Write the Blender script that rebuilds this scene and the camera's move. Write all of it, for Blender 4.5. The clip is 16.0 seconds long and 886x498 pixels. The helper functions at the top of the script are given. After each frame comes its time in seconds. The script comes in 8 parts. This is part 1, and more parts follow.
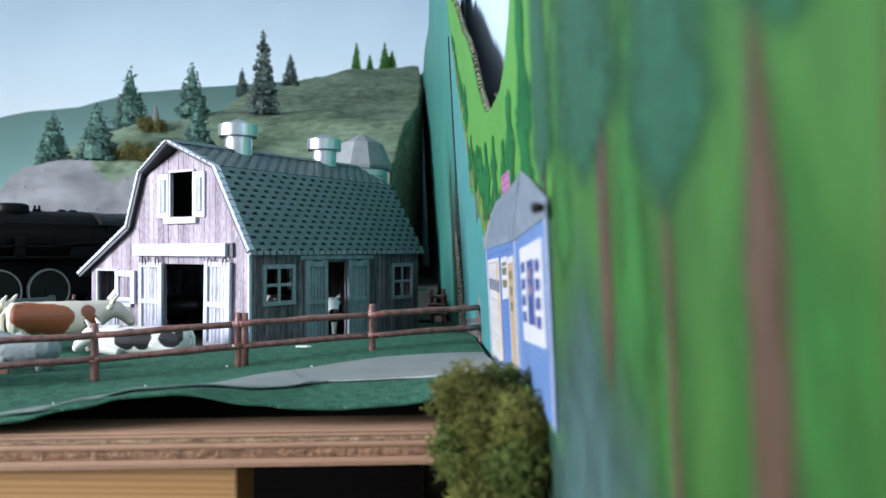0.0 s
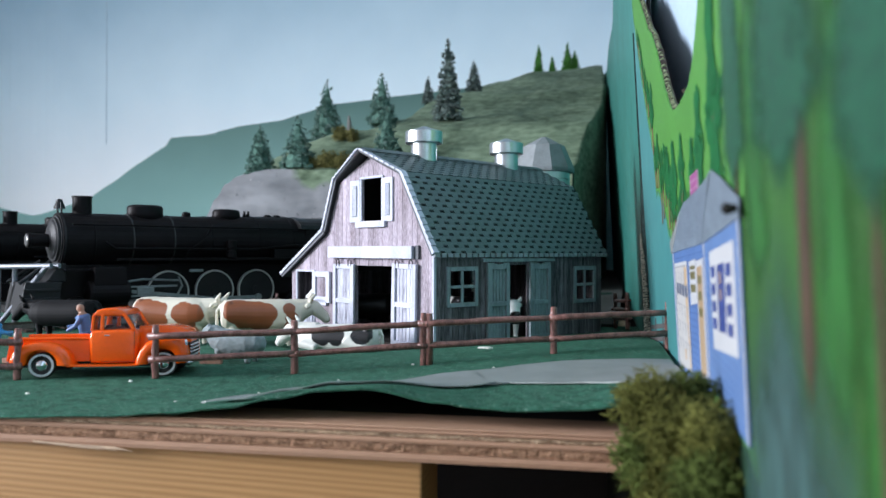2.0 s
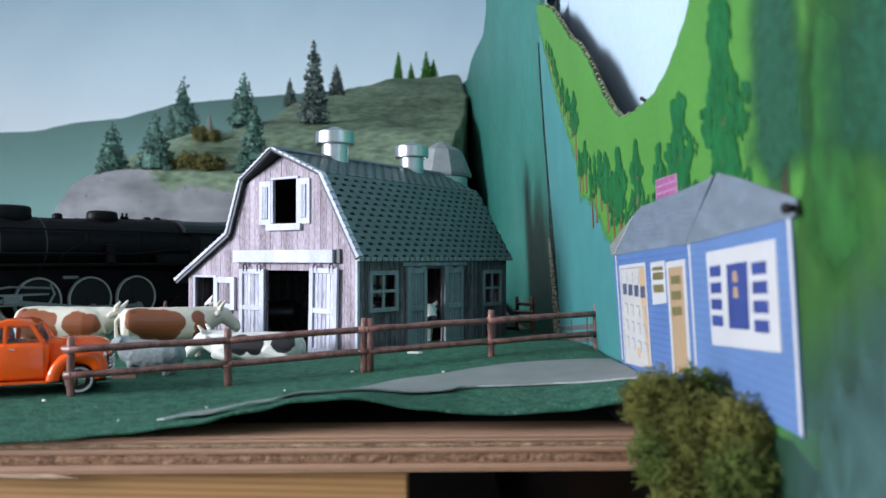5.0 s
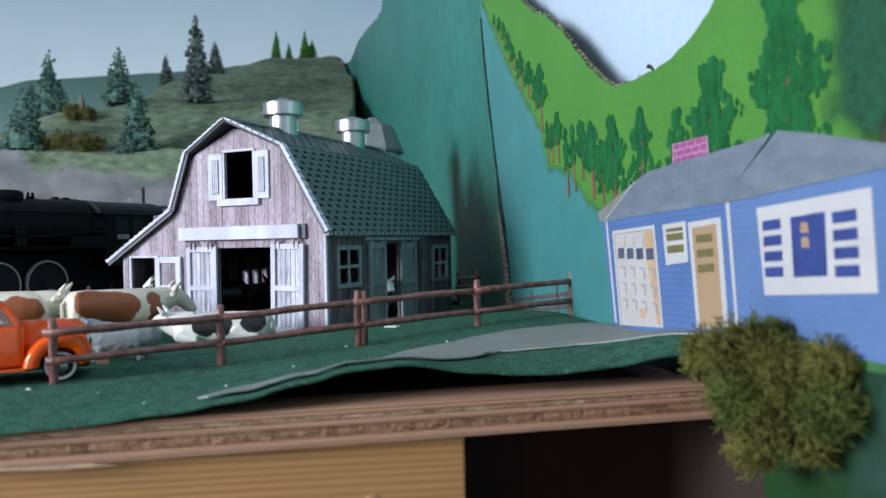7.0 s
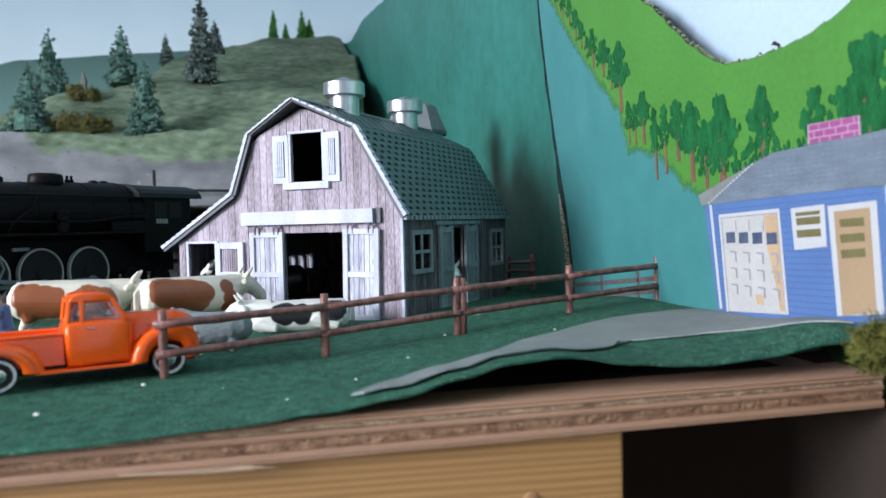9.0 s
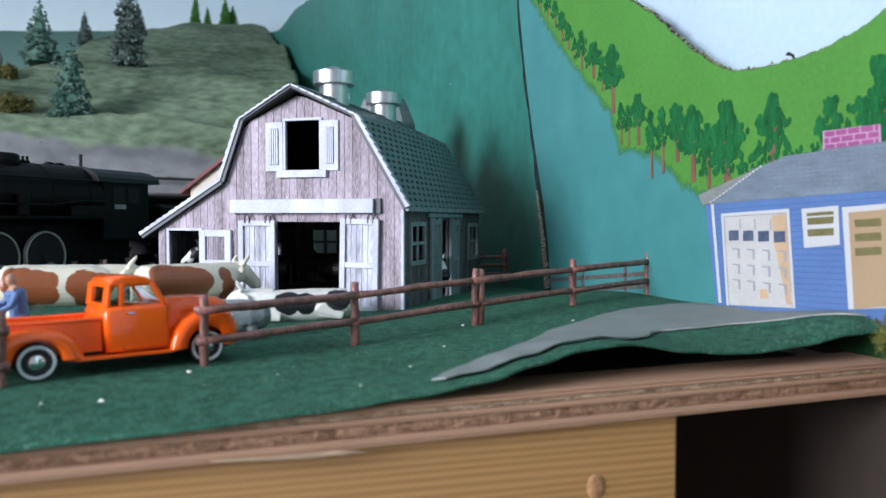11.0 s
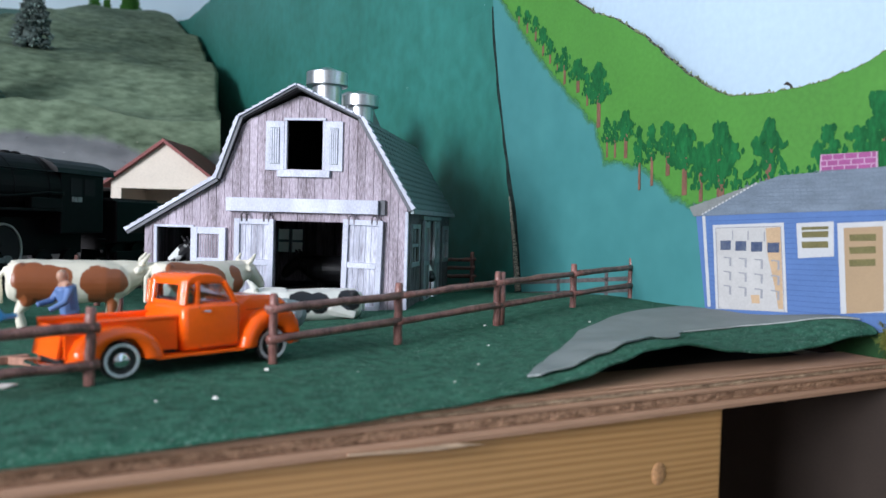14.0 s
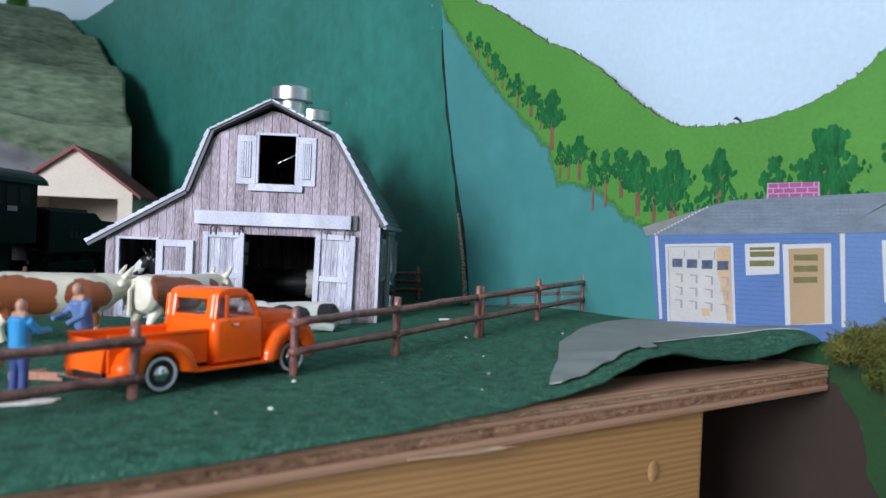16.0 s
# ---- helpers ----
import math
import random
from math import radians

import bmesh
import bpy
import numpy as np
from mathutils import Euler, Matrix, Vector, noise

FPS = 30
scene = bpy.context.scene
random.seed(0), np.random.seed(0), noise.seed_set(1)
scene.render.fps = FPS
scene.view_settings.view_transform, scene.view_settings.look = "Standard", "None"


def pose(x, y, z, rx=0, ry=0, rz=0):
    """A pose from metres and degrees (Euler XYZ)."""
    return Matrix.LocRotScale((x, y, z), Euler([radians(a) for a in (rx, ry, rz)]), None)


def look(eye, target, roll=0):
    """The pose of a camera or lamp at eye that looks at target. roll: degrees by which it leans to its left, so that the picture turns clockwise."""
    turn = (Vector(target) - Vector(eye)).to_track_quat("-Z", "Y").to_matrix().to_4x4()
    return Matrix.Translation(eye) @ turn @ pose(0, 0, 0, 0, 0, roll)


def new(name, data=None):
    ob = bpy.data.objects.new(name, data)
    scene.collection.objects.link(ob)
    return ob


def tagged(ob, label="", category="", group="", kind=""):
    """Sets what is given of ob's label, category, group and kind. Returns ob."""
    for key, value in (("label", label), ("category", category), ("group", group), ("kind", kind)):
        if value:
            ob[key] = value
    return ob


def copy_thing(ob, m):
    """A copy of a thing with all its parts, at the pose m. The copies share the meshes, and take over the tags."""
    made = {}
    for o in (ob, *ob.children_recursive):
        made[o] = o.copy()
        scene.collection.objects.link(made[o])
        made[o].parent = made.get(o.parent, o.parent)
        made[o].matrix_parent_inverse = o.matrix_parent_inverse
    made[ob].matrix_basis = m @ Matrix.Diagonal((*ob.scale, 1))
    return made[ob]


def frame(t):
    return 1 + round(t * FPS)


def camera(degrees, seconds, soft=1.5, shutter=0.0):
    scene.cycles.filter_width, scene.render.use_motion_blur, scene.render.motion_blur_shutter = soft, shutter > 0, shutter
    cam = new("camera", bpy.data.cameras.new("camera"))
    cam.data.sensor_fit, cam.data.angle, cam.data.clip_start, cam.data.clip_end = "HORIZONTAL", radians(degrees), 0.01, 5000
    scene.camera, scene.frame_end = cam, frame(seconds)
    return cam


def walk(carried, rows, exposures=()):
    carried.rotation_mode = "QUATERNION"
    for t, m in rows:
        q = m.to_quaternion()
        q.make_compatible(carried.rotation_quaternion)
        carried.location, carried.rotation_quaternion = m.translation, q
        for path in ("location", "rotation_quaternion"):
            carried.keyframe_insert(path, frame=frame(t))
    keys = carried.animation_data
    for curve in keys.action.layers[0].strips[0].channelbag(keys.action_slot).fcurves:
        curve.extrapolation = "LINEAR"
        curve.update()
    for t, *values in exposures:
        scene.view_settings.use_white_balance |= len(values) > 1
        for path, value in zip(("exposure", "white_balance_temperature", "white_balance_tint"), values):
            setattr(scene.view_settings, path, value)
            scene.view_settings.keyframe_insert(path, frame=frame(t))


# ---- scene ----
cam = camera(59.8, 16.0)
# a phone held close: the nearest cardboard is out of focus
cam.data.dof.use_dof, cam.data.dof.focus_distance, cam.data.dof.aperture_fstop = True, 0.66, 12.0
METRES, EYE, TILT, LEAN, TURN = 0.46, 0.0767, 0.0, 0.0, 0.0
ROWS = [
    (0.0, 0.0, 0.0, 0.0, 0.0, 0.0, -0.0),
    (0.5, 0.0009, -0.001, 0.0001, 5.19, 0.15, -0.02),
    (1.0, 0.001, -0.0006, 0.0001, 8.92, 0.29, 0.16),
    (1.5, 0.0012, -0.001, 0.0001, 11.37, 0.29, -0.04),
    (2.0, 0.0011, -0.0003, 0.0, 13.48, 0.19, -0.11),
    (2.5, 0.0009, 0.0005, 0.0, 13.5, 0.1, -0.11),
    (3.0, 0.001, 0.0005, 0.0, 12.11, 0.12, -0.59),
    (3.5, 0.002, -0.0003, -0.0005, 9.73, 0.35, 0.5),
    (3.7, 0.0, -0.0003, -0.0007, 9.48, 0.52, 0.5),
    (5.8, -0.2318, 0.0075, -0.0175, -1.98, 0.57, 0.50),
    (6.0, -0.2428, 0.0152, -0.0225, -2.15, 0.47, 0.94),
    (6.5, -0.2741, 0.0158, -0.0291, -6.65, 0.3, 1.06),
    (7.0, -0.3221, 0.0232, -0.0259, -8.28, -0.48, 1.18),
    (7.5, -0.359, 0.04, -0.0199, -8.74, -0.92, 0.42),
    (8.0, -0.4005, 0.0561, -0.0163, -8.51, -1.43, 0.31),
    (8.5, -0.4372, 0.0732, -0.0169, -8.59, -1.72, 0.99),
    (11.0, -0.6249, 0.11, -0.0247, -16.68, -2.14, -0.05),
    (11.5, -0.6591, 0.1183, -0.0203, -17.77, -2.16, -0.79),
    (12.0, -0.6938, 0.1229, -0.0169, -19.31, -2.19, -1.02),
    (12.5, -0.7275, 0.1302, -0.0195, -20.75, -2.24, -1.03),
    (13.0, -0.7512, 0.1335, -0.0213, -21.84, -2.22, -0.88),
    (13.5, -0.7915, 0.1399, -0.0247, -24.27, -2.18, -1.46),
    (14.0, -0.8187, 0.142, -0.0231, -25.23, -1.96, -1.6),
    (14.5, -0.8559, 0.1463, -0.0216, -27.14, -1.68, -2.04),
    (15.0, -0.8878, 0.1505, -0.0201, -29.27, -1.27, -2.15),
    (15.5, -0.9231, 0.1562, -0.0197, -30.83, -0.98, -2.17),
    (16.0, -0.9632, 0.1665, -0.0221, -33.57, -0.74, -2.37),
]
walk(cam, [(t, pose(0, 0, EYE, TILT, LEAN, TURN) @ pose(METRES * x, METRES * y, METRES * z, 90 + pitch, roll, yaw)) for t, x, y, z, yaw, pitch, roll in ROWS],
     [(0.0, 0.42), (1.0, 0.33), (2.0, 0.22), (3.5, 0.12), (6.0, -0.02), (7.0, -0.15), (7.5, -0.10), (8.0, 0.05), (8.5, 0.07), (11.0, 0.0), (13.0, -0.03), (14.5, -0.17), (16.0, -0.30)])

# ---- light ----
world = bpy.data.worlds.new("daylight")
scene.world = world
world.use_nodes = True
wn = world.node_tree.nodes
sky_tex = wn.new("ShaderNodeTexSky")
sky_tex.sky_type, sky_tex.sun_disc = "NISHITA", False
sky_tex.sun_elevation, sky_tex.sun_rotation = radians(38), radians(225)
world.node_tree.links.new(sky_tex.outputs[0], wn["Background"].inputs[0])
wn["Background"].inputs[1].default_value = 0.12


def window_light(name, eye, target, width, height, watts, colour):
    data = bpy.data.lights.new(name, "AREA")
    data.shape, data.size, data.size_y, data.energy, data.color = "RECTANGLE", width, height, watts, colour
    ob = new(name, data)
    ob.matrix_world = look(eye, target)
    return ob


# daylight through the window beside the layout
window_light("window_daylight", (-3.14, -0.75, 0.85), (-0.15, 0.85, 0.1), 1.4, 1.2, 205, (0.86, 0.89, 0.98))


# ---- materials ----
def surf(name, base, rough=0.6, metal=0.0, vary=0.25, scale=60.0, fine=900.0, bump=0.15, depth=0.0006, tint=None, stretch=(1, 1, 1), random_tone=0.0, spec=0.5):
    """A node material: a base colour broken by coarse stains and fine grain, with a fine relief."""
    m = bpy.data.materials.new(name)
    m.use_nodes = True
    nt = m.node_tree
    nd, ln = nt.nodes, nt.links
    p = nd["Principled BSDF"]
    p.inputs["Roughness"].default_value = rough
    p.inputs["Metallic"].default_value = metal
    p.inputs["Specular IOR Level"].default_value = spec
    co = nd.new("ShaderNodeTexCoord")
    mp = nd.new("ShaderNodeMapping")
    mp.inputs["Scale"].default_value = stretch
    ln.new(co.outputs["Object"], mp.inputs[0])
    big, small = nd.new("ShaderNodeTexNoise"), nd.new("ShaderNodeTexNoise")
    for n, s, d in ((big, scale, 5.0), (small, fine, 3.0)):
        n.inputs["Scale"].default_value, n.inputs["Detail"].default_value = s, d
        ln.new(mp.outputs[0], n.inputs["Vector"])
    add = nd.new("ShaderNodeMath")
    add.operation = "ADD"
    ln.new(big.outputs["Fac"], add.inputs[0])
    ln.new(small.outputs["Fac"], add.inputs[1])
    ramp = nd.new("ShaderNodeValToRGB")
    t = tint or base
    lo = [max(0.0, c * (1 - vary)) for c in base]
    hi = [min(1.0, c * (1 + vary)) for c in t]
    e = ramp.color_ramp.elements
    e[0].position, e[1].position = 0.36, 0.66
    e[0].color, e[1].color = (*lo, 1), (*hi, 1)
    half = nd.new("ShaderNodeMath")
    half.operation = "MULTIPLY"
    half.inputs[1].default_value = 0.5
    ln.new(add.outputs[0], half.inputs[0])
    ln.new(half.outputs[0], ramp.inputs[0])
    out = ramp.outputs[0]
    if random_tone:
        info = nd.new("ShaderNodeObjectInfo")
        hsv = nd.new("ShaderNodeHueSaturation")
        rng = nd.new("ShaderNodeMapRange")
        rng.inputs[3].default_value, rng.inputs[4].default_value = 1 - random_tone, 1 + random_tone
        ln.new(info.outputs["Random"], rng.inputs[0])
        ln.new(rng.outputs[0], hsv.inputs["Value"])
        ln.new(out, hsv.inputs["Color"])
        out = hsv.outputs[0]
    ln.new(out, p.inputs["Base Color"])
    if bump:
        b = nd.new("ShaderNodeBump")
        b.inputs["Strength"].default_value, b.inputs["Distance"].default_value = bump, depth
        ln.new(half.outputs[0], b.inputs["Height"])
        ln.new(b.outputs[0], p.inputs["Normal"])
    return m


def wood(name, light, dark, along, scale=40.0, ring=14.0, rough=0.55, bump=0.2):
    """Planed wood, with its grain along an axis ('x', 'y' or 'z')."""
    m = bpy.data.materials.new(name)
    m.use_nodes = True
    nt = m.node_tree
    nd, ln = nt.nodes, nt.links
    p = nd["Principled BSDF"]
    p.inputs["Roughness"].default_value = rough
    co, mp = nd.new("ShaderNodeTexCoord"), nd.new("ShaderNodeMapping")
    s = {"x": (0.012, 1, 1), "y": (1, 0.012, 1), "z": (1, 1, 0.012)}[along]
    mp.inputs["Scale"].default_value = s
    ln.new(co.outputs["Object"], mp.inputs[0])
    n1 = nd.new("ShaderNodeTexNoise")
    n1.inputs["Scale"].default_value, n1.inputs["Detail"].default_value = scale, 2
    ln.new(mp.outputs[0], n1.inputs["Vector"])
    sep = nd.new("ShaderNodeSeparateXYZ")
    ln.new(co.outputs["Object"], sep.inputs[0])
    slope = nd.new("ShaderNodeMath")
    slope.operation, slope.inputs[1].default_value = "MULTIPLY_ADD", 0.03
    ln.new(sep.outputs["X"], slope.inputs[0])
    ln.new(sep.outputs["Z"], slope.inputs[2])
    rings = nd.new("ShaderNodeMath")
    rings.operation, rings.inputs[1].default_value = "MULTIPLY", ring
    ln.new(slope.outputs[0], rings.inputs[0])
    mul = nd.new("ShaderNodeMath")
    mul.operation, mul.inputs[1].default_value = "MULTIPLY_ADD", 5.0
    ln.new(n1.outputs["Fac"], mul.inputs[0])
    ln.new(rings.outputs[0], mul.inputs[2])
    fr = nd.new("ShaderNodeMath")
    fr.operation = "PINGPONG"
    fr.inputs[1].default_value = 1.0
    ln.new(mul.outputs[0], fr.inputs[0])
    n2 = nd.new("ShaderNodeTexNoise")
    n2.inputs["Scale"].default_value, n2.inputs["Detail"].default_value = scale * 18, 3
    ln.new(mp.outputs[0], n2.inputs["Vector"])
    mix = nd.new("ShaderNodeMath")
    mix.operation = "MULTIPLY_ADD"
    mix.inputs[1].default_value, mix.inputs[2].default_value = 0.7, 0.0
    ln.new(fr.outputs[0], mix.inputs[0])
    add = nd.new("ShaderNodeMath")
    add.operation = "MULTIPLY_ADD"
    add.inputs[1].default_value = 0.5
    ln.new(n2.outputs["Fac"], add.inputs[0])
    ln.new(mix.outputs[0], add.inputs[2])
    ramp = nd.new("ShaderNodeValToRGB")
    e = ramp.color_ramp.elements
    e[0].position, e[1].position = 0.25, 0.95
    e[0].color, e[1].color = (*dark, 1), (*light, 1)
    ln.new(add.outputs[0], ramp.inputs[0])
    ln.new(ramp.outputs[0], p.inputs["Base Color"])
    b = nd.new("ShaderNodeBump")
    b.inputs["Strength"].default_value, b.inputs["Distance"].default_value = bump, 0.0006
    ln.new(add.outputs[0], b.inputs["Height"])
    ln.new(b.outputs[0], p.inputs["Normal"])
    return m


def glass(name, tint=(0.9, 0.95, 1.0), rough=0.03):
    m = bpy.data.materials.new(name)
    m.use_nodes = True
    p = m.node_tree.nodes["Principled BSDF"]
    p.inputs["Base Color"].default_value = (*tint, 1)
    p.inputs["Transmission Weight"].default_value = 1.0
    p.inputs["Roughness"].default_value = rough
    p.inputs["IOR"].default_value = 1.35
    return m


def graded(name, low, high, z0, z1, mid=None, rough=0.7):
    """Paint that was blended from one colour at the height z0 to another at z1."""
    m = bpy.data.materials.new(name)
    m.use_nodes = True
    nt = m.node_tree
    nd, ln = nt.nodes, nt.links
    p = nd["Principled BSDF"]
    p.inputs["Roughness"].default_value = rough
    co = nd.new("ShaderNodeTexCoord")
    sep = nd.new("ShaderNodeSeparateXYZ")
    ln.new(co.outputs["Object"], sep.inputs[0])
    no = nd.new("ShaderNodeTexNoise")
    no.inputs["Scale"].default_value, no.inputs["Detail"].default_value = 3.0, 5
    ln.new(co.outputs["Object"], no.inputs["Vector"])
    w = nd.new("ShaderNodeMath")
    w.operation = "MULTIPLY_ADD"
    w.inputs[1].default_value = 0.25 * (z1 - z0)
    ln.new(no.outputs["Fac"], w.inputs[0])
    ln.new(sep.outputs["Z"], w.inputs[2])
    r = nd.new("ShaderNodeMapRange")
    r.inputs[1].default_value, r.inputs[2].default_value = z0 + 0.12 * (z1 - z0), z1 + 0.12 * (z1 - z0)
    ln.new(w.outputs[0], r.inputs[0])
    ramp = nd.new("ShaderNodeValToRGB")
    ramp.color_ramp.elements[0].color, ramp.color_ramp.elements[1].color = (*low, 1), (*high, 1)
    if mid:
        e = ramp.color_ramp.elements.new(0.45)
        e.color = (*mid, 1)
    ln.new(r.outputs[0], ramp.inputs[0])
    ln.new(ramp.outputs[0], p.inputs["Base Color"])
    return m


def brushed(name, colour, taper, soft, rag, grain, stretch=(1, 1, 1)):
    """Poster paint laid on with a nearly dry brush: a stroke that tapers upwards and frays out at its edges."""
    m = bpy.data.materials.new(name)
    m.use_nodes = True
    nt = m.node_tree
    nd, ln = nt.nodes, nt.links
    p = nd["Principled BSDF"]
    p.inputs["Roughness"].default_value = 0.55

    def calc(op, a, b, c=None):
        n = nd.new("ShaderNodeMath")
        n.operation = op
        for i, v in enumerate((a, b, c)):
            if v is None:
                continue
            if isinstance(v, (int, float)):
                n.inputs[i].default_value = v
            else:
                ln.new(v, n.inputs[i])
        return n.outputs[0]
    co, sep = nd.new("ShaderNodeTexCoord"), nd.new("ShaderNodeSeparateXYZ")
    ln.new(co.outputs["Generated"], sep.inputs[0])
    mp = nd.new("ShaderNodeMapping")
    mp.inputs["Scale"].default_value = stretch
    ln.new(co.outputs["Object"], mp.inputs[0])
    n1, n2 = nd.new("ShaderNodeTexNoise"), nd.new("ShaderNodeTexNoise")
    for n, sc in ((n1, grain), (n2, grain * 5)):
        n.inputs["Scale"].default_value, n.inputs["Detail"].default_value = sc, 4
        ln.new(mp.outputs[0], n.inputs["Vector"])
    across = calc("MULTIPLY", calc("ABSOLUTE", calc("SUBTRACT", sep.outputs["X"], 0.5), 0), 2.0)
    up = calc("SUBTRACT", 1.0, sep.outputs["Y"])
    width = calc("MULTIPLY", calc("POWER", up, taper), 0.80)
    foot = calc("SUBTRACT", calc("MULTIPLY", sep.outputs["Y"], 6.0), soft)
    head = calc("SUBTRACT", calc("MULTIPLY", up, 3.6), soft)
    edge = calc("SUBTRACT", calc("MINIMUM", width, calc("MINIMUM", foot, head)), across)
    rough_edge = calc("MULTIPLY_ADD", calc("SUBTRACT", n1.outputs["Fac"], 0.5), rag, edge)
    rough_edge = calc("MULTIPLY_ADD", calc("SUBTRACT", n2.outputs["Fac"], 0.5), rag * 0.6, rough_edge)
    mask = nd.new("ShaderNodeMapRange")
    mask.interpolation_type = "SMOOTHSTEP"
    mask.inputs[1].default_value, mask.inputs[2].default_value = -soft, soft
    mask.inputs[4].default_value = 0.93
    ln.new(rough_edge, mask.inputs[0])
    hs = nd.new("ShaderNodeHueSaturation")
    hs.inputs["Color"].default_value = (*colour, 1)
    rg = nd.new("ShaderNodeMapRange")
    rg.inputs[1].default_value, rg.inputs[2].default_value = 0.3, 0.7
    rg.inputs[3].default_value, rg.inputs[4].default_value = 0.70, 1.45
    ln.new(n2.outputs["Fac"], rg.inputs[0])
    ln.new(rg.outputs[0], hs.inputs["Value"])
    ln.new(hs.outputs[0], p.inputs["Base Color"])
    ln.new(mask.outputs[0], p.inputs["Alpha"])
    return m


M_WALL = surf("room_plaster", (0.33, 0.34, 0.34), rough=0.9, vary=0.06, scale=3, fine=60, bump=0.05)
M_CEIL = surf("ceiling_paint", (0.45, 0.45, 0.45), rough=0.9, vary=0.04, scale=3, fine=60, bump=0.05)
M_FLOOR = surf("floor_boards_dark", (0.16, 0.11, 0.08), rough=0.6, vary=0.3, scale=4, fine=80)
M_BLUEWALL = surf("pale_blue_wall_paint", (0.42, 0.55, 0.66), rough=0.8, vary=0.05, scale=10, fine=200, bump=0.05)
M_SKY = graded("painted_sky", (0.90, 0.94, 0.96), (0.30, 0.45, 0.55), 0.35, 1.45, mid=(0.60, 0.74, 0.81))
M_SEAMLINE = surf("backdrop_seam", (0.44, 0.57, 0.65), rough=0.8, vary=0.3, scale=30, fine=200)
SEAM = -2.583
M_MOUNT = graded("painted_far_hills", (0.235, 0.43, 0.40), (0.055, 0.135, 0.118), 0.30, 0.80)
M_PLYFACE = surf("plywood_face_veneer", (0.415, 0.236, 0.150), rough=0.8, vary=0.22, scale=40, fine=900, stretch=(0.05, 1, 5), bump=0.3)
M_PLYDARK = surf("plywood_rough_core", (0.215, 0.112, 0.068), rough=0.95, vary=0.45, scale=330, fine=1500, stretch=(0.45, 1, 1.1), bump=0.7, depth=0.0010, tint=(0.35, 0.205, 0.130), spec=0.1)
M_PLYPITTED = surf("plywood_pitted_pale_core", (0.285, 0.175, 0.112), rough=0.95, vary=0.40, scale=360, fine=1500, stretch=(0.4, 1, 1.2), bump=0.7, depth=0.0009, tint=(0.50, 0.36, 0.245), spec=0.1)
M_PLYLIGHT = surf("plywood_pale_ply", (0.52, 0.36, 0.24), rough=0.8, vary=0.35, scale=130, fine=900, stretch=(0.1, 1, 2.5), bump=0.5, depth=0.001)
M_PINE = wood("pine_beam_wood", (0.485, 0.265, 0.103), (0.345, 0.174, 0.061), "x", scale=36, ring=620)
M_KNOT = surf("pine_knot", (0.42, 0.22, 0.10), rough=0.5, vary=0.35, scale=300, fine=900)
def flock(name, dark, light, speck):
    """Flocked paper grass: a grainy green with sparse pale fibres caught in it."""
    m = surf(name, dark, rough=0.95, vary=0.25, scale=160, fine=1500, bump=1.0, depth=0.0010, tint=light, spec=0.15)
    nt = m.node_tree
    nd, ln = nt.nodes, nt.links
    p = nd["Principled BSDF"]
    old = p.inputs["Base Color"].links[0].from_socket
    co, no = nd.new("ShaderNodeTexCoord"), nd.new("ShaderNodeTexNoise")
    no.inputs["Scale"].default_value, no.inputs["Detail"].default_value = 950, 1
    ln.new(co.outputs["Object"], no.inputs["Vector"])
    r = nd.new("ShaderNodeMapRange")
    r.inputs[1].default_value, r.inputs[2].default_value, r.inputs[4].default_value = 0.62, 0.70, 0.55
    ln.new(no.outputs["Fac"], r.inputs[0])
    mix = nd.new("ShaderNodeMix")
    mix.data_type = "RGBA"
    mix.inputs["B"].default_value = (*speck, 1)
    ln.new(r.outputs[0], mix.inputs["Factor"])
    ln.new(old, mix.inputs["A"])
    ln.new(mix.outputs["Result"], p.inputs["Base Color"])
    return m


M_GRASSMAT = flock("green_grass_mat", (0.016, 0.073, 0.046), (0.041, 0.140, 0.092), (0.32, 0.44, 0.37))
M_ROADEDGE = surf("pale_cut_card_edge", (0.36, 0.39, 0.38), rough=0.9, vary=0.3, scale=200, fine=900)
M_ROAD = surf("grey_card_road", (0.20, 0.225, 0.222), rough=0.8, vary=0.12, scale=60, fine=1500, bump=0.2, depth=0.0003)
M_CARDBROWN = surf("bare_brown_cardboard", (0.026, 0.0168, 0.0120), rough=0.9, vary=0.15, scale=40, fine=700, bump=0.15)
M_FLUTE = surf("torn_cardboard_flutes", (0.40, 0.37, 0.30), rough=0.95, vary=0.5, scale=300, fine=1400, bump=0.8, depth=0.001)
M_TORN = surf("torn_dirty_cardboard", (0.200, 0.235, 0.130), rough=0.95, vary=0.5, scale=300, fine=1400, bump=0.8, depth=0.001)
M_TEAL = surf("teal_poster_paint", (0.043, 0.195, 0.200), rough=0.5, vary=0.06, scale=7, fine=40, bump=0.05, depth=0.002, tint=(0.052, 0.212, 0.214))
M_TEALFAR = surf("deep_green_poster_paint", (0.019, 0.150, 0.116), rough=0.5, vary=0.12, scale=6, fine=45, bump=0.08, depth=0.003, tint=(0.028, 0.182, 0.155))
M_GREEN = surf("bright_green_poster_paint", (0.062, 0.222, 0.033), rough=0.6, vary=0.12, scale=16, fine=300, bump=0.05)
M_GREENDARK = surf("streaked_green_poster_paint", (0.026, 0.100, 0.016), rough=0.55, vary=0.3, scale=30, fine=500, stretch=(1, 0.15, 1), bump=0.12)
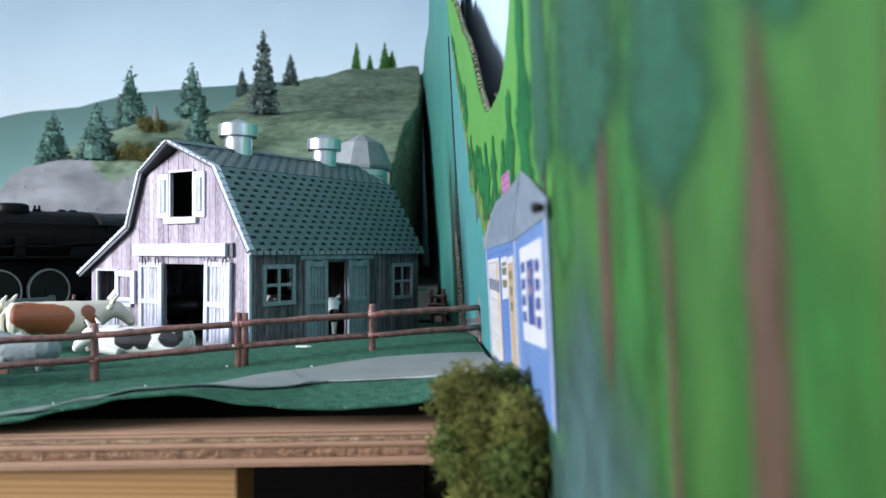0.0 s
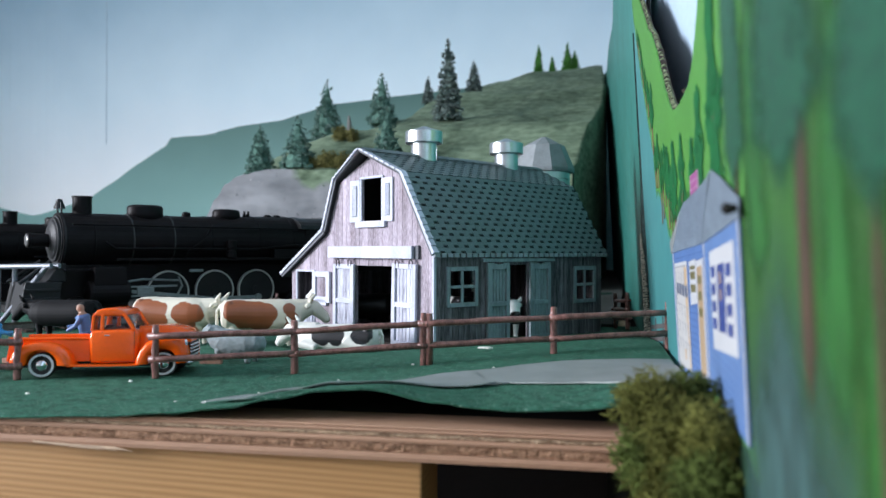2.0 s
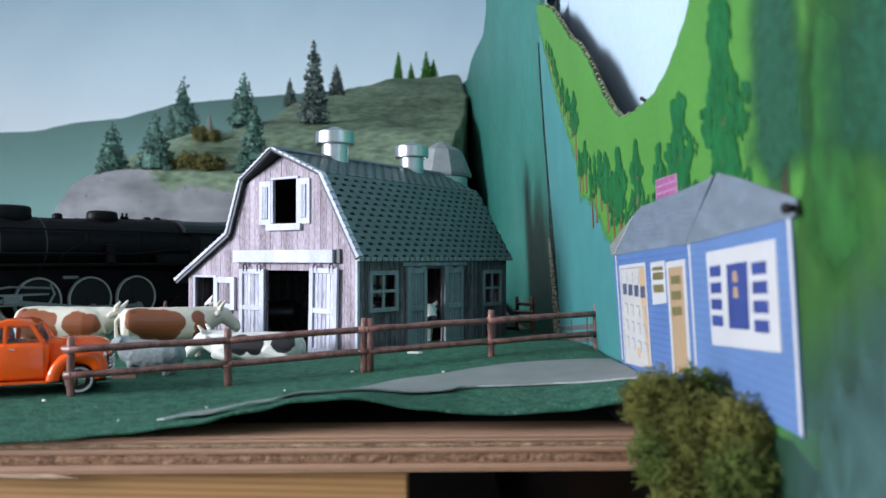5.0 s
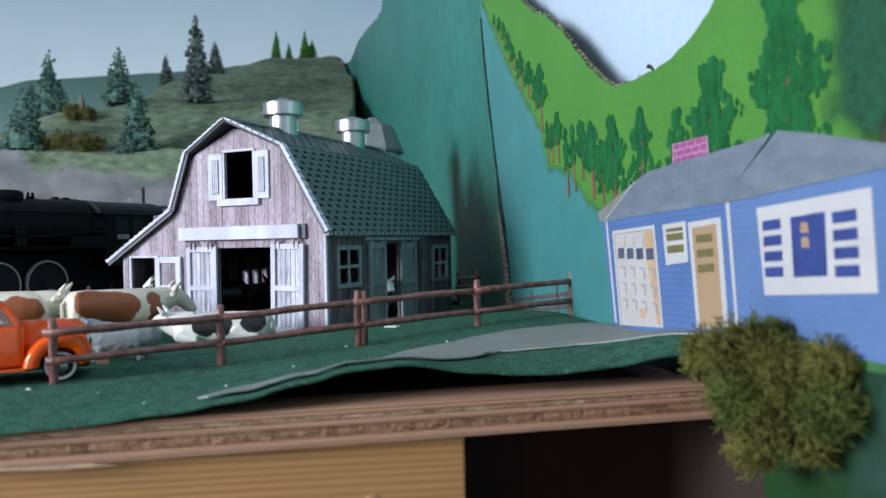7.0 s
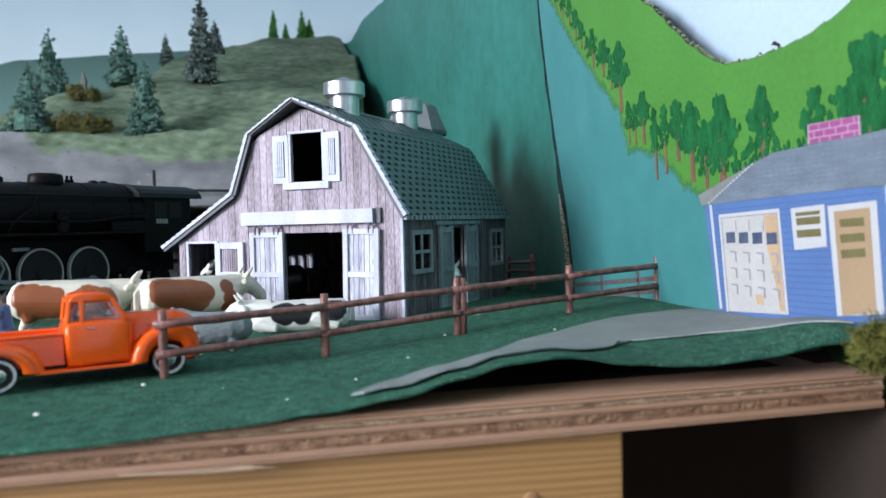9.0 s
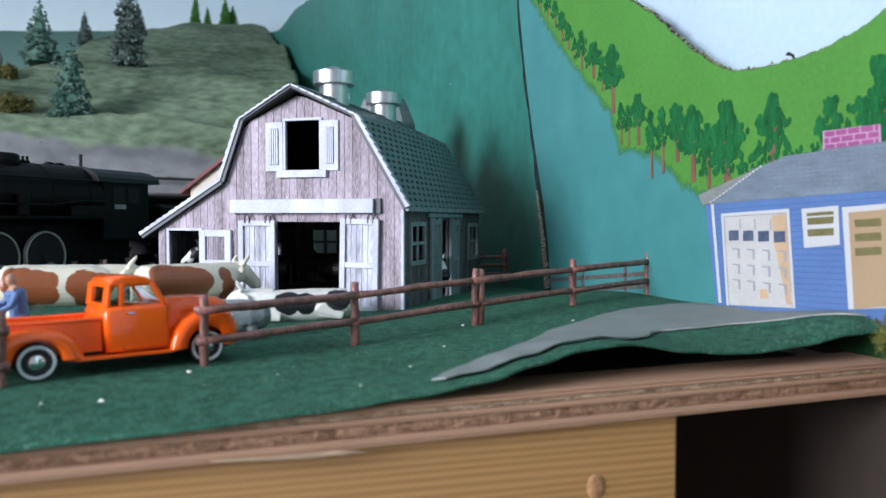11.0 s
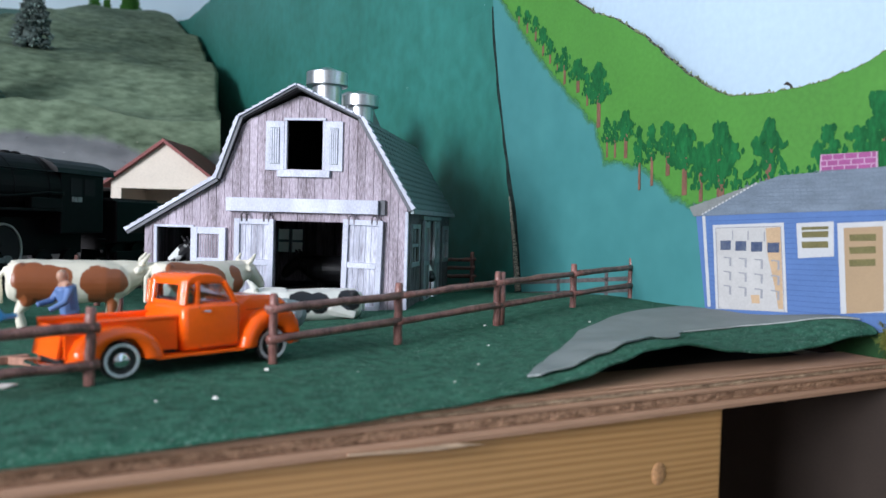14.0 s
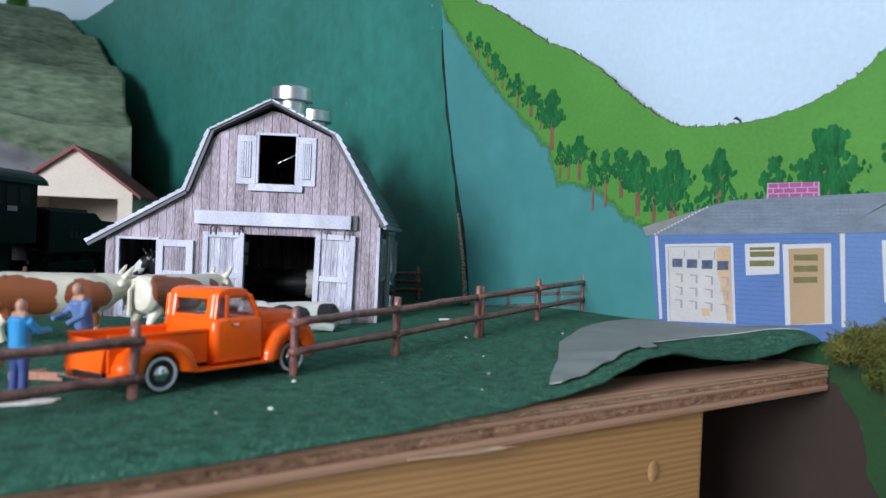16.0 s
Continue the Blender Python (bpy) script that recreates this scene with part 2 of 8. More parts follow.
M_LEAFPAINT = surf("dark_green_tree_paint", (0.006, 0.082, 0.024), rough=0.75, vary=0.22, scale=120, fine=500, bump=0.08, stretch=(1, 0.4, 1), tint=(0.010, 0.118, 0.034), spec=0.2)
M_TRUNKPAINT = surf("brown_trunk_paint", (0.175, 0.085, 0.055), rough=0.6, vary=0.3, scale=200, fine=1000, stretch=(1, 0.2, 1))
M_CROWN = brushed("dark_green_brushed_crown", (0.009, 0.068, 0.035), 0.55, 0.42, 0.8, 60)
M_TRUNKSOFT = brushed("brown_brushed_trunk", (0.064, 0.039, 0.026), 0.10, 0.42, 0.5, 60, (1, 0.25, 1))
M_TEALSOFT = brushed("teal_brushed_patch", (0.034, 0.082, 0.080), 0.34, 0.38, 0.40, 25, (1, 0.5, 1))
M_DEEPSOFT = brushed("deep_green_brushed_patch", (0.019, 0.106, 0.019), 0.4, 0.45, 0.8, 40, (1, 0.35, 1))
M_FADED = surf("faded_red_brown_paint", (0.095, 0.085, 0.085), rough=0.6, vary=0.5, scale=200, fine=900)
M_GREENTHIN = surf("thinly_dragged_green_paint", (0.062, 0.222, 0.033), rough=0.6, vary=0.16, scale=22, fine=500, bump=0.1)
gn, gl = M_GREENTHIN.node_tree.nodes, M_GREENTHIN.node_tree.links
g_at, g_co, g_no, g_add, g_map = gn.new("ShaderNodeAttribute"), gn.new("ShaderNodeTexCoord"), gn.new("ShaderNodeTexNoise"), gn.new("ShaderNodeMath"), gn.new("ShaderNodeMapRange")
g_at.attribute_name = "cover"
g_no.inputs["Scale"].default_value, g_no.inputs["Detail"].default_value = 180, 4
gl.new(g_co.outputs["Object"], g_no.inputs["Vector"])
gl.new(g_at.outputs["Fac"], g_add.inputs[0])
gl.new(g_no.outputs["Fac"], g_add.inputs[1])
gl.new(g_add.outputs[0], g_map.inputs[0])
g_map.inputs[1].default_value, g_map.inputs[2].default_value = 0.55, 1.45
gl.new(g_map.outputs[0], gn["Principled BSDF"].inputs["Alpha"])
M_CHIP = surf("pale_paint_chip", (0.30, 0.42, 0.40), rough=0.6, vary=0.2)
# cut cardboard edge, its colour darkened for the shadow in the joint
M_EDGEDARK = surf("shadow_toned_cut_edge", (0.010, 0.022, 0.020), rough=0.6, vary=0.6, scale=160, fine=900, bump=0.4, depth=0.0008, tint=(0.035, 0.062, 0.056))
M_DEEPGREEN = surf("deep_green_foot_paint", (0.008, 0.044, 0.011), rough=0.55, vary=0.25, scale=18, fine=300, bump=0.1)
def hillside(name):
    """Plaster rock with scatter grass glued on it, thick where the mesh says so and thinning out at its border."""
    m = surf(name, (0.090, 0.132, 0.084), rough=0.95, vary=0.30, scale=4, fine=46, stretch=(0.8, 0.8, 1.8), bump=0.4, depth=0.004, tint=(0.165, 0.220, 0.150), spec=0.15)
    nt = m.node_tree
    nd, ln = nt.nodes, nt.links
    p = nd["Principled BSDF"]
    grass = p.inputs["Base Color"].links[0].from_socket
    co = nd.new("ShaderNodeTexCoord")

    def noisy(scale, detail, lo, hi, a, b, stretch=(1, 1, 1)):
        mp, no, rp = nd.new("ShaderNodeMapping"), nd.new("ShaderNodeTexNoise"), nd.new("ShaderNodeValToRGB")
        mp.inputs["Scale"].default_value = stretch
        ln.new(co.outputs["Object"], mp.inputs[0])
        ln.new(mp.outputs[0], no.inputs["Vector"])
        no.inputs["Scale"].default_value, no.inputs["Detail"].default_value = scale, detail
        e = rp.color_ramp.elements
        e[0].position, e[1].position, e[0].color, e[1].color = lo, hi, (*a, 1), (*b, 1)
        ln.new(no.outputs["Fac"], rp.inputs[0])
        return rp.outputs[0]

    def blend(factor, a, b):
        mx = nd.new("ShaderNodeMix")
        mx.data_type = "RGBA"
        ln.new(factor, mx.inputs["Factor"])
        ln.new(a, mx.inputs["A"])
        ln.new(b, mx.inputs["B"])
        return mx.outputs["Result"]
    rock = noisy(9, 6, 0.32, 0.70, (0.135, 0.142, 0.152), (0.245, 0.254, 0.266), (1, 1, 2.5))
    pits = noisy(75, 3, 0.66, 0.72, (0, 0, 0), (1, 1, 1), (1, 1, 1.4))
    rock = blend(pits, rock, noisy(20, 2, 0.4, 0.6, (0.05, 0.05, 0.055), (0.30, 0.30, 0.31)))
    pale = noisy(85, 2, 0.70, 0.76, (0, 0, 0), (1, 1, 1), (1, 1, 2))
    grass = blend(pale, grass, noisy(30, 2, 0.4, 0.6, (0.16, 0.19, 0.13), (0.30, 0.32, 0.25)))
    at, no, ad, mr = nd.new("ShaderNodeAttribute"), nd.new("ShaderNodeTexNoise"), nd.new("ShaderNodeMath"), nd.new("ShaderNodeMapRange")
    at.attribute_name = "cover"
    no.inputs["Scale"].default_value, no.inputs["Detail"].default_value = 26, 6
    ln.new(co.outputs["Object"], no.inputs["Vector"])
    ln.new(at.outputs["Fac"], ad.inputs[0])
    ln.new(no.outputs["Fac"], ad.inputs[1])
    ln.new(ad.outputs[0], mr.inputs[0])
    mr.inputs[1].default_value, mr.inputs[2].default_value = 0.82, 1.18
    ln.new(blend(mr.outputs[0], rock, grass), p.inputs["Base Color"])
    return m


M_HILLSIDE = hillside("plaster_rock_and_scatter_grass")
M_TABLE = surf("dark_ballast_ground", (0.035, 0.032, 0.03), rough=0.95, vary=0.5, scale=120, fine=900, bump=0.8, depth=0.001)
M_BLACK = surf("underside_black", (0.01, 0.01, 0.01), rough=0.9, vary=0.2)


# ---- mesh tools ----
def as_object(name, bm, material, smooth=False):
    me = bpy.data.meshes.new(name)
    bmesh.ops.recalc_face_normals(bm, faces=bm.faces)
    bm.to_mesh(me)
    bm.free()
    for m in (material if isinstance(material, (list, tuple)) else [material]):
        me.materials.append(m)
    if smooth:
        me.polygons.foreach_set("use_smooth", [True] * len(me.polygons))
    return new(name, me)


def part(name, bm, material, parent, label="", smooth=False):
    """One mesh under a thing or under a part."""
    ob = as_object(name, bm, material, smooth)
    ob.parent = parent
    if label:
        tagged(ob, label)
    return ob


def thing(name, m, label, category, group="", kind=""):
    ob = new(name)
    ob.empty_display_size = 0.01
    ob.matrix_world = m
    return tagged(ob, label, category, group, kind)


def solo(name, bm, material, m, label, category, group="", kind="", smooth=False):
    ob = as_object(name, bm, material, smooth)
    ob.matrix_world = m
    return tagged(ob, label, category, group, kind)


def box(bm, x0, x1, y0, y1, z0, z1, bevel=0.0, m=None):
    v = [bm.verts.new((x, y, z)) for z in (z0, z1) for y in (y0, y1) for x in (x0, x1)]
    fs = [bm.faces.new([v[i] for i in f]) for f in ((0, 2, 3, 1), (4, 5, 7, 6), (0, 1, 5, 4), (2, 6, 7, 3), (0, 4, 6, 2), (1, 3, 7, 5))]
    if m is not None:
        bmesh.ops.transform(bm, matrix=m, verts=v)
    if bevel:
        es = list({e for f in fs for e in f.edges})
        bmesh.ops.bevel(bm, geom=es, offset=bevel, segments=2, affect="EDGES", profile=0.6)


def slab(bm, pts, c0, c1):
    """A flat outline (a, b) drawn out from c0 to c1 along the third axis."""
    lo = [bm.verts.new((a, b, c0)) for a, b in pts]
    hi = [bm.verts.new((a, b, c1)) for a, b in pts]
    bm.faces.new(lo[::-1])
    bm.faces.new(hi)
    n = len(pts)
    for i in range(n):
        j = (i + 1) % n
        bm.faces.new((lo[i], lo[j], hi[j], hi[i]))


def tube(bm, path, radii, seg=10, caps=True, squash=1.0):
    """A round rod along a path, with a radius at each point."""
    path = [Vector(p) for p in path]
    if not isinstance(radii, (list, tuple)):
        radii = [radii] * len(path)
    rings = []
    side = None
    for i, p in enumerate(path):
        d = (path[min(i + 1, len(path) - 1)] - path[max(i - 1, 0)]).normalized()
        if side is None:
            side = d.orthogonal().normalized()
        else:
            side = (side - d * side.dot(d)).normalized()
        up = d.cross(side)
        rings.append([bm.verts.new(p + radii[i] * (math.cos(2 * math.pi * k / seg) * side + squash * math.sin(2 * math.pi * k / seg) * up)) for k in range(seg)])
    for a, b in zip(rings, rings[1:]):
        for k in range(seg):
            j = (k + 1) % seg
            bm.faces.new((a[k], a[j], b[j], b[k]))
    if caps:
        bm.faces.new(rings[0][::-1])
        bm.faces.new(rings[-1])


def lathe(bm, profile, centre=(0, 0, 0), axis="z", seg=24, closed=False):
    """A turned form: profile rows are (radius, height along the axis)."""
    c = Vector(centre)
    rings = []
    for r, h in profile:
        ring = []
        for k in range(seg):
            a = 2 * math.pi * k / seg
            x, y = max(r, 1e-5) * math.cos(a), max(r, 1e-5) * math.sin(a)
            ring.append(bm.verts.new(c + Vector({"z": (x, y, h), "x": (h, x, y), "y": (x, h, y)}[axis])))
        rings.append(ring)
    for a, b in zip(rings, rings[1:]):
        for k in range(seg):
            j = (k + 1) % seg
            bm.faces.new((a[k], a[j], b[j], b[k]))
    if closed:
        for k in range(seg):
            j = (k + 1) % seg
            bm.faces.new((rings[-1][k], rings[-1][j], rings[0][j], rings[0][k]))
    else:
        bm.faces.new(rings[0][::-1])
        bm.faces.new(rings[-1])


def ball(bm, centre, rx, ry, rz, turn=0.0, seg=14):
    m = Matrix.Translation(centre) @ Matrix.Rotation(turn, 4, "Z") @ Matrix.Diagonal((rx, ry, rz, 1))
    bmesh.ops.create_uvsphere(bm, u_segments=seg, v_segments=max(6, seg * 2 // 3), radius=1, matrix=m)


def lerp_table(rows, x):
    if x <= rows[0][0]:
        return rows[0][1]
    for (x0, y0), (x1, y1) in zip(rows, rows[1:]):
        if x <= x1:
            t = (x - x0) / (x1 - x0)
            t = t * t * (3 - 2 * t)
            return y0 + (y1 - y0) * t
    return rows[-1][1]


def step(a, b, x):
    t = min(1.0, max(0.0, (x - a) / (b - a)))
    return t * t * (3 - 2 * t)


# ---- the room ----
RX0, RX1, RY0, RY1, RZ0, RZ1 = -3.2, 0.16, -1.7, 3.52, -0.85, 2.3
WIN = (-1.45, -0.05, 0.2, 1.5)


def slab_wall(name, x0, x1, y0, y1, z0, z1, material, label):
    bm = bmesh.new()
    box(bm, x0, x1, y0, y1, z0, z1)
    return solo(name, bm, material, Matrix(), label, "wall", kind="structure")


slab_wall("wall_east", RX1, RX1 + 0.1, RY0, RY1, RZ0, RZ1, M_BLUEWALL, "smooth wall painted pale sky blue behind the layout")
slab_wall("wall_north", RX0, RX1, RY1, RY1 + 0.1, RZ0, RZ1, M_WALL, "plain plaster wall behind the painted backdrop")
slab_wall("wall_south", RX0, RX1, RY0 - 0.1, RY0, RZ0, RZ1, M_WALL, "plain plaster wall of the train room")
bm = bmesh.new()
box(bm, RX0 - 0.1, RX0, RY0, WIN[0], RZ0, RZ1)
box(bm, RX0 - 0.1, RX0, WIN[1], RY1, RZ0, RZ1)
box(bm, RX0 - 0.1, RX0, WIN[0], WIN[1], RZ0, WIN[2])
box(bm, RX0 - 0.1, RX0, WIN[0], WIN[1], WIN[3], RZ1)
solo("wall_west", bm, M_WALL, Matrix(), "plain plaster wall with a wide window opening", "wall", kind="structure")
bm = bmesh.new()
box(bm, RX0 - 0.1, RX1 + 0.1, RY0 - 0.1, RY1 + 0.1, RZ1, RZ1 + 0.1)
solo("ceiling", bm, M_CEIL, Matrix(), "plain white ceiling of the train room", "ceiling", kind="structure")
bm = bmesh.new()
box(bm, RX0 - 0.1, RX1 + 0.1, RY0 - 0.1, RY1 + 0.1, RZ0 - 0.1, RZ0)
solo("floor", bm, M_FLOOR, Matrix(), "dark wooden floor of the train room", "floor", kind="structure")

# painted sky and far hills at the back of the layout
COVE_X, COVE_R = RX0 + 0.37, 0.36


def coved(x, y, z):
    """A point of the backdrop's face, carried round its coved corner."""
    if x > COVE_X:
        return (x, y, z)
    a = min((COVE_X - x) / COVE_R, math.pi / 2)
    past = max(0.0, COVE_X - x - COVE_R * math.pi / 2)
    r = COVE_R - (3.42 - y)
    return (COVE_X - r * math.sin(a), 3.42 - COVE_R + r * math.cos(a) - past, z)


def coved_sheet(line, y0, y1):
    """A sheet with the given top line (x, z), along the back wall and round the corner."""
    bm = bmesh.new()
    rows = [[bm.verts.new(coved(x, y, q)) for y, q in ((y0, -0.02), (y0, z), (y1, z), (y1, -0.02))] for x, z in line]
    for a, b in zip(rows, rows[1:]):
        for k in range(4):
            bm.faces.new((a[k], b[k], b[(k + 1) % 4], a[(k + 1) % 4]))
    bm.faces.new(rows[0])
    bm.faces.new(rows[-1][::-1])
    return bm


bm = coved_sheet([(0.14 - 0.04 * k, RZ1 - 0.02) for k in range(108)], 3.4165, 3.4265)
solo("backdrop", bm, M_SKY, Matrix(), "painted sky backdrop fading from blue to white, coved at the corner", "backdrop", kind="structure", smooth=False)
skyline = [(-3.6, 0.30), (-3.24, 0.315), (-3.00, 0.258), (-2.68, 0.343), (-2.56, 0.413), (-2.40, 0.513), (-2.24, 0.598), (-2.21, 0.640), (-1.97, 0.652), (-1.85, 0.684), (-1.62, 0.704), (-1.48, 0.740), (-1.36, 0.770), (-1.18, 0.782), (-0.91, 0.804), (-0.5, 0.83), (0.12, 0.86)]
fine_line = []
for (x0, z0), (x1, z1) in zip(skyline, skyline[1:]):
    for k in range(6):
        t = k / 6
        fine_line.append((x0 + (x1 - x0) * t, z0 + (z1 - z0) * t + 0.006 * noise.noise((9 * (x0 + (x1 - x0) * t), 0, 3))))
solo("backdrop_hills", coved_sheet(fine_line[::-1], 3.4095, 3.4155), M_MOUNT, Matrix(), "hazy blue-green hills painted on the backdrop", "backdrop", kind="structure")

bm = bmesh.new()
box(bm, SEAM - 0.002, SEAM + 0.002, 3.4140, 3.4160, 0.62, RZ1 - 0.03)
solo("backdrop", bm, M_SEAMLINE, Matrix(), "thin dark seam between two sheets of the sky backdrop", "backdrop", kind="structure")

# ---- table: plywood, beam under it ----
TABLE_TURN = radians(3.3)
TAB = Matrix.Translation((-0.074, 0.340, 0)) @ Matrix.Rotation(TABLE_TURN, 4, "Z")
table = thing("plywood_table", TAB, "raw plywood table top with rough layered edge on a pine frame", "table")
PZ = [(-0.0036, -0.0047, M_PLYFACE, 0.0), (-0.0047, -0.0066, M_PLYFACE, -0.0002), (-0.0066, -0.0087, M_PLYPITTED, 0.0006), (-0.0087, -0.0113, M_PLYFACE, -0.0001), (-0.0113, -0.0156, M_PLYDARK, 0.0008), (-0.0156, -0.0195, M_PLYFACE, -0.0003)]


def ragged(bm, x0, x1, y0, z0, z1, n, amp, back):
    """A ply whose front edge is chewed by the saw."""
    rows = []
    for i in range(n + 1):
        x = x0 + (x1 - x0) * i / n
        col = []
        for k in range(3):
            z = z0 + (z1 - z0) * k / 2
            if z1 > -0.0055:
                z += (min(z, -0.0068 + 0.0001 * k) - z) * (1 - step(-0.24, -0.12, x))
            col.append(bm.verts.new((x, y0 + amp * (noise.noise((x * 230, z * 900, y0 * 50 + z0 * 999)) + 0.8 * noise.noise((x * 620, z * 1900, z0 * 777))) + (0.0004 if k != 1 else 0), z)))
        rows.append(col)
    for a, b in zip(rows, rows[1:]):
        for k in range(2):
            bm.faces.new((a[k], b[k], b[k + 1], a[k + 1]))
    rear = [(bm.verts.new((c[0].co.x, back, c[0].co.z)), bm.verts.new((c[2].co.x, back, c[2].co.z))) for c in rows]
    for a, b, p, q in zip(rows, rows[1:], rear, rear[1:]):
        bm.faces.new((a[2], b[2], q[1], p[1]))
        bm.faces.new((b[0], a[0], p[0], q[0]))
        bm.faces.new((p[0], p[1], q[1], q[0]))
    bm.faces.new((rows[-1][0], rear[-1][0], rear[-1][1], rows[-1][2], rows[-1][1]))


for z1, z0, mt, off in PZ:
    bm = bmesh.new()
    ragged(bm, -1.2, 0.108, off, z0 + 0.0001, z1 - 0.0001, 1800, 0.00030 if mt is M_PLYDARK else (0.00022 if mt is M_PLYPITTED else 0.00006), 0.0035 if z1 > -0.0055 else 3.0)
    if z1 < -0.0055:
        box(bm, -2.6, -1.2, off, 3.0, z0 + 0.0001, z1 - 0.0001)
    if z1 > -0.004:
        box(bm, -0.150, 0.108, 0.0008, 0.030, z0, z1 - 0.0002)
    part("ply", bm, mt, table)
bm = bmesh.new()
box(bm, -2.6, -0.0175, 0.0045, 0.0445, -0.21, -0.0194, bevel=0.0012)
beam = part("beam", bm, M_PINE, table, "pine beam with a knot under the plywood")
bm = bmesh.new()
ball(bm, (-0.0585, 0.0046, -0.0475), 0.0045, 0.0012, 0.0055)
part("knot", bm, M_KNOT, beam)
bm = bmesh.new()
for k in range(3):
    tube(bm, [(-0.215 + 0.012 * k, -0.0006, -0.0185 - 0.0004 * k), (-0.19 + 0.01 * k, -0.0016, -0.0195), (-0.175 + 0.008 * k, -0.003, -0.0203)], [0.0006, 0.0008, 0.0001], seg=5)
part("splinter", bm, M_PLYLIGHT, table)
# black board added so that the space under the table looks unlit
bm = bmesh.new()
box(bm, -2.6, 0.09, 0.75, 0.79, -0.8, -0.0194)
part("back_board", bm, M_BLACK, table, "black board added for the dark space under the table")
for x in (-1.5, -0.085):
    bm = bmesh.new()
    box(bm, x, x + 0.04, 0.05, 0.09, -0.84, -0.0194)
    part("leg", bm, M_PINE, table)

bm = bmesh.new()
box(bm, -2.6, -0.01, 0.845, 3.40, -0.004, -0.001)
solo("ground", bm, M_TABLE, Matrix(), "dark ballasted ground of the layout behind the farm", "ground", kind="structure")

# black sheet added to give the gap under the mat its shade
bm = bmesh.new()
box(bm, -1.3, 0.085, 0.0305, 0.42, -0.0061, -0.0057, m=TAB)
solo("underlay", bm, M_BLACK, Matrix(), "thin black sheet added for the shade under the mat's edge", "underlay", kind="structure")

# ---- grass mat with a lifted, wavy front edge ----
EDGE = [(-1.6, -0.0060), (-0.60, -0.0088), (-0.377, -0.0086), (-0.307, -0.0068), (-0.25, -0.0046), (-0.212, -0.0012), (-0.187, 0.0022), (-0.160, 0.0080), (-0.140, 0.0122), (-0.118, 0.0132), (-0.085, 0.0082), (-0.060, 0.0062), (-0.045, 0.0061), (-0.020, 0.0074), (0.008, 0.0112), (0.034, 0.0118)]


def front_y(x):
    return 0.340 + 0.0577 * (x + 0.074) + 0.009 * step(-0.20, -0.13, x)


def mat_z(x, y):
    base = -0.0042 + 0.0135 * step(-0.24, 0.02, x) * (1 - step(0.56, 0.80, y)) + 0.0075 * step(-0.03, 0.03, x) * (1 - step(0.37, 0.45, y))
    e = lerp_table(EDGE, x) + 0.0012 - 0.0018 * step(-0.20, -0.13, x)
    t = step(0.0, 0.085, y - front_y(x) + 0.004)
    u = min(1.0, max(0.0, (y - front_y(x) + 0.004) / 0.017))
    drop = math.sqrt(1 - (1 - u) ** 2)
    if e < base:
        return e + (base - e) * drop
    return e + (base - e) * t


bm = bmesh.new()
NX, NY = 300, 90
XL, XR, YB = -1.55, 0.033, 0.86
grid = []
for i in range(NX + 1):
    u = i / NX
    x = XL + (XR - XL) * (1 - (1 - u) ** 1.7)
    f = front_y(x) - 0.0042
    col = []
    for j in range(NY + 1):
        v = (j / NY) ** 1.9
        y = f + (YB - f) * v
        xr = min(x, 0.0300 - 0.045 * max(0.0, y - 0.45))
        z = mat_z(x, y) + 0.0003 * noise.noise((x * 90, y * 90, 0)) + 0.0006 * noise.noise((x * 14, y * 14, 7))
        col.append((xr, y, z))
    grid.append(col)
top = [[bm.verts.new(p) for p in c] for c in grid]
bot = [[bm.verts.new((p[0], p[1] + 0.0003, p[2] - 0.0012)) for p in c] for c in grid]
for i in range(NX):
    for j in range(NY):
        bm.faces.new((top[i][j], top[i + 1][j], top[i + 1][j + 1], top[i][j + 1]))
        bm.faces.new((bot[i][j], bot[i][j + 1], bot[i + 1][j + 1], bot[i + 1][j]))
for i in range(NX):
    bm.faces.new((top[i][0], bot[i][0], bot[i + 1][0], top[i + 1][0]))
    bm.faces.new((top[i][NY], top[i + 1][NY], bot[i + 1][NY], bot[i][NY]))
for j in range(NY):
    bm.faces.new((top[0][j], top[0][j + 1], bot[0][j + 1], bot[0][j]))
    bm.faces.new((top[NX][j], bot[NX][j], bot[NX][j + 1], top[NX][j + 1]))
solo("grass_mat", bm, M_GRASSMAT, Matrix(), "dark green flocked grass mat with a curled front edge", "grass mat", kind="structure", smooth=True)


# ---- painted cardboard on the east side ----
def plane_frame(p, n):
    n = Vector(n).normalized()
    out = -n
    up = (Vector((0, 0, 1)) - n * n.z).normalized()
    ax = up.cross(out)
    m = Matrix((ax, up, out)).transposed().to_4x4()
    m.translation = Vector(p)
    return m


CARD = plane_frame((0.0305, 0.47, 0.05), (1, 0.045, 0.045))
FAR = plane_frame((0.015, 0.75, 0.2), (1, 0.032, 0.045))


def C(y, z):
    return (0.47 - y, z - 0.05)


def wiggle(pts, n, amp, freq, seed=0.0, closed=False):
    out = []
    m = len(pts)
    for i in range(m if closed else m - 1):
        (a0, b0), (a1, b1) = pts[i], pts[(i + 1) % m]
        for k in range(n):
            t = k / n
            a, b = a0 + (a1 - a0) * t, b0 + (b1 - b0) * t
            out.append((a + amp * noise.noise((a * freq, b * freq, seed)), b + amp * noise.noise((a * freq, b * freq, seed + 9))))
    if not closed:
        out.append(pts[-1])
    return out


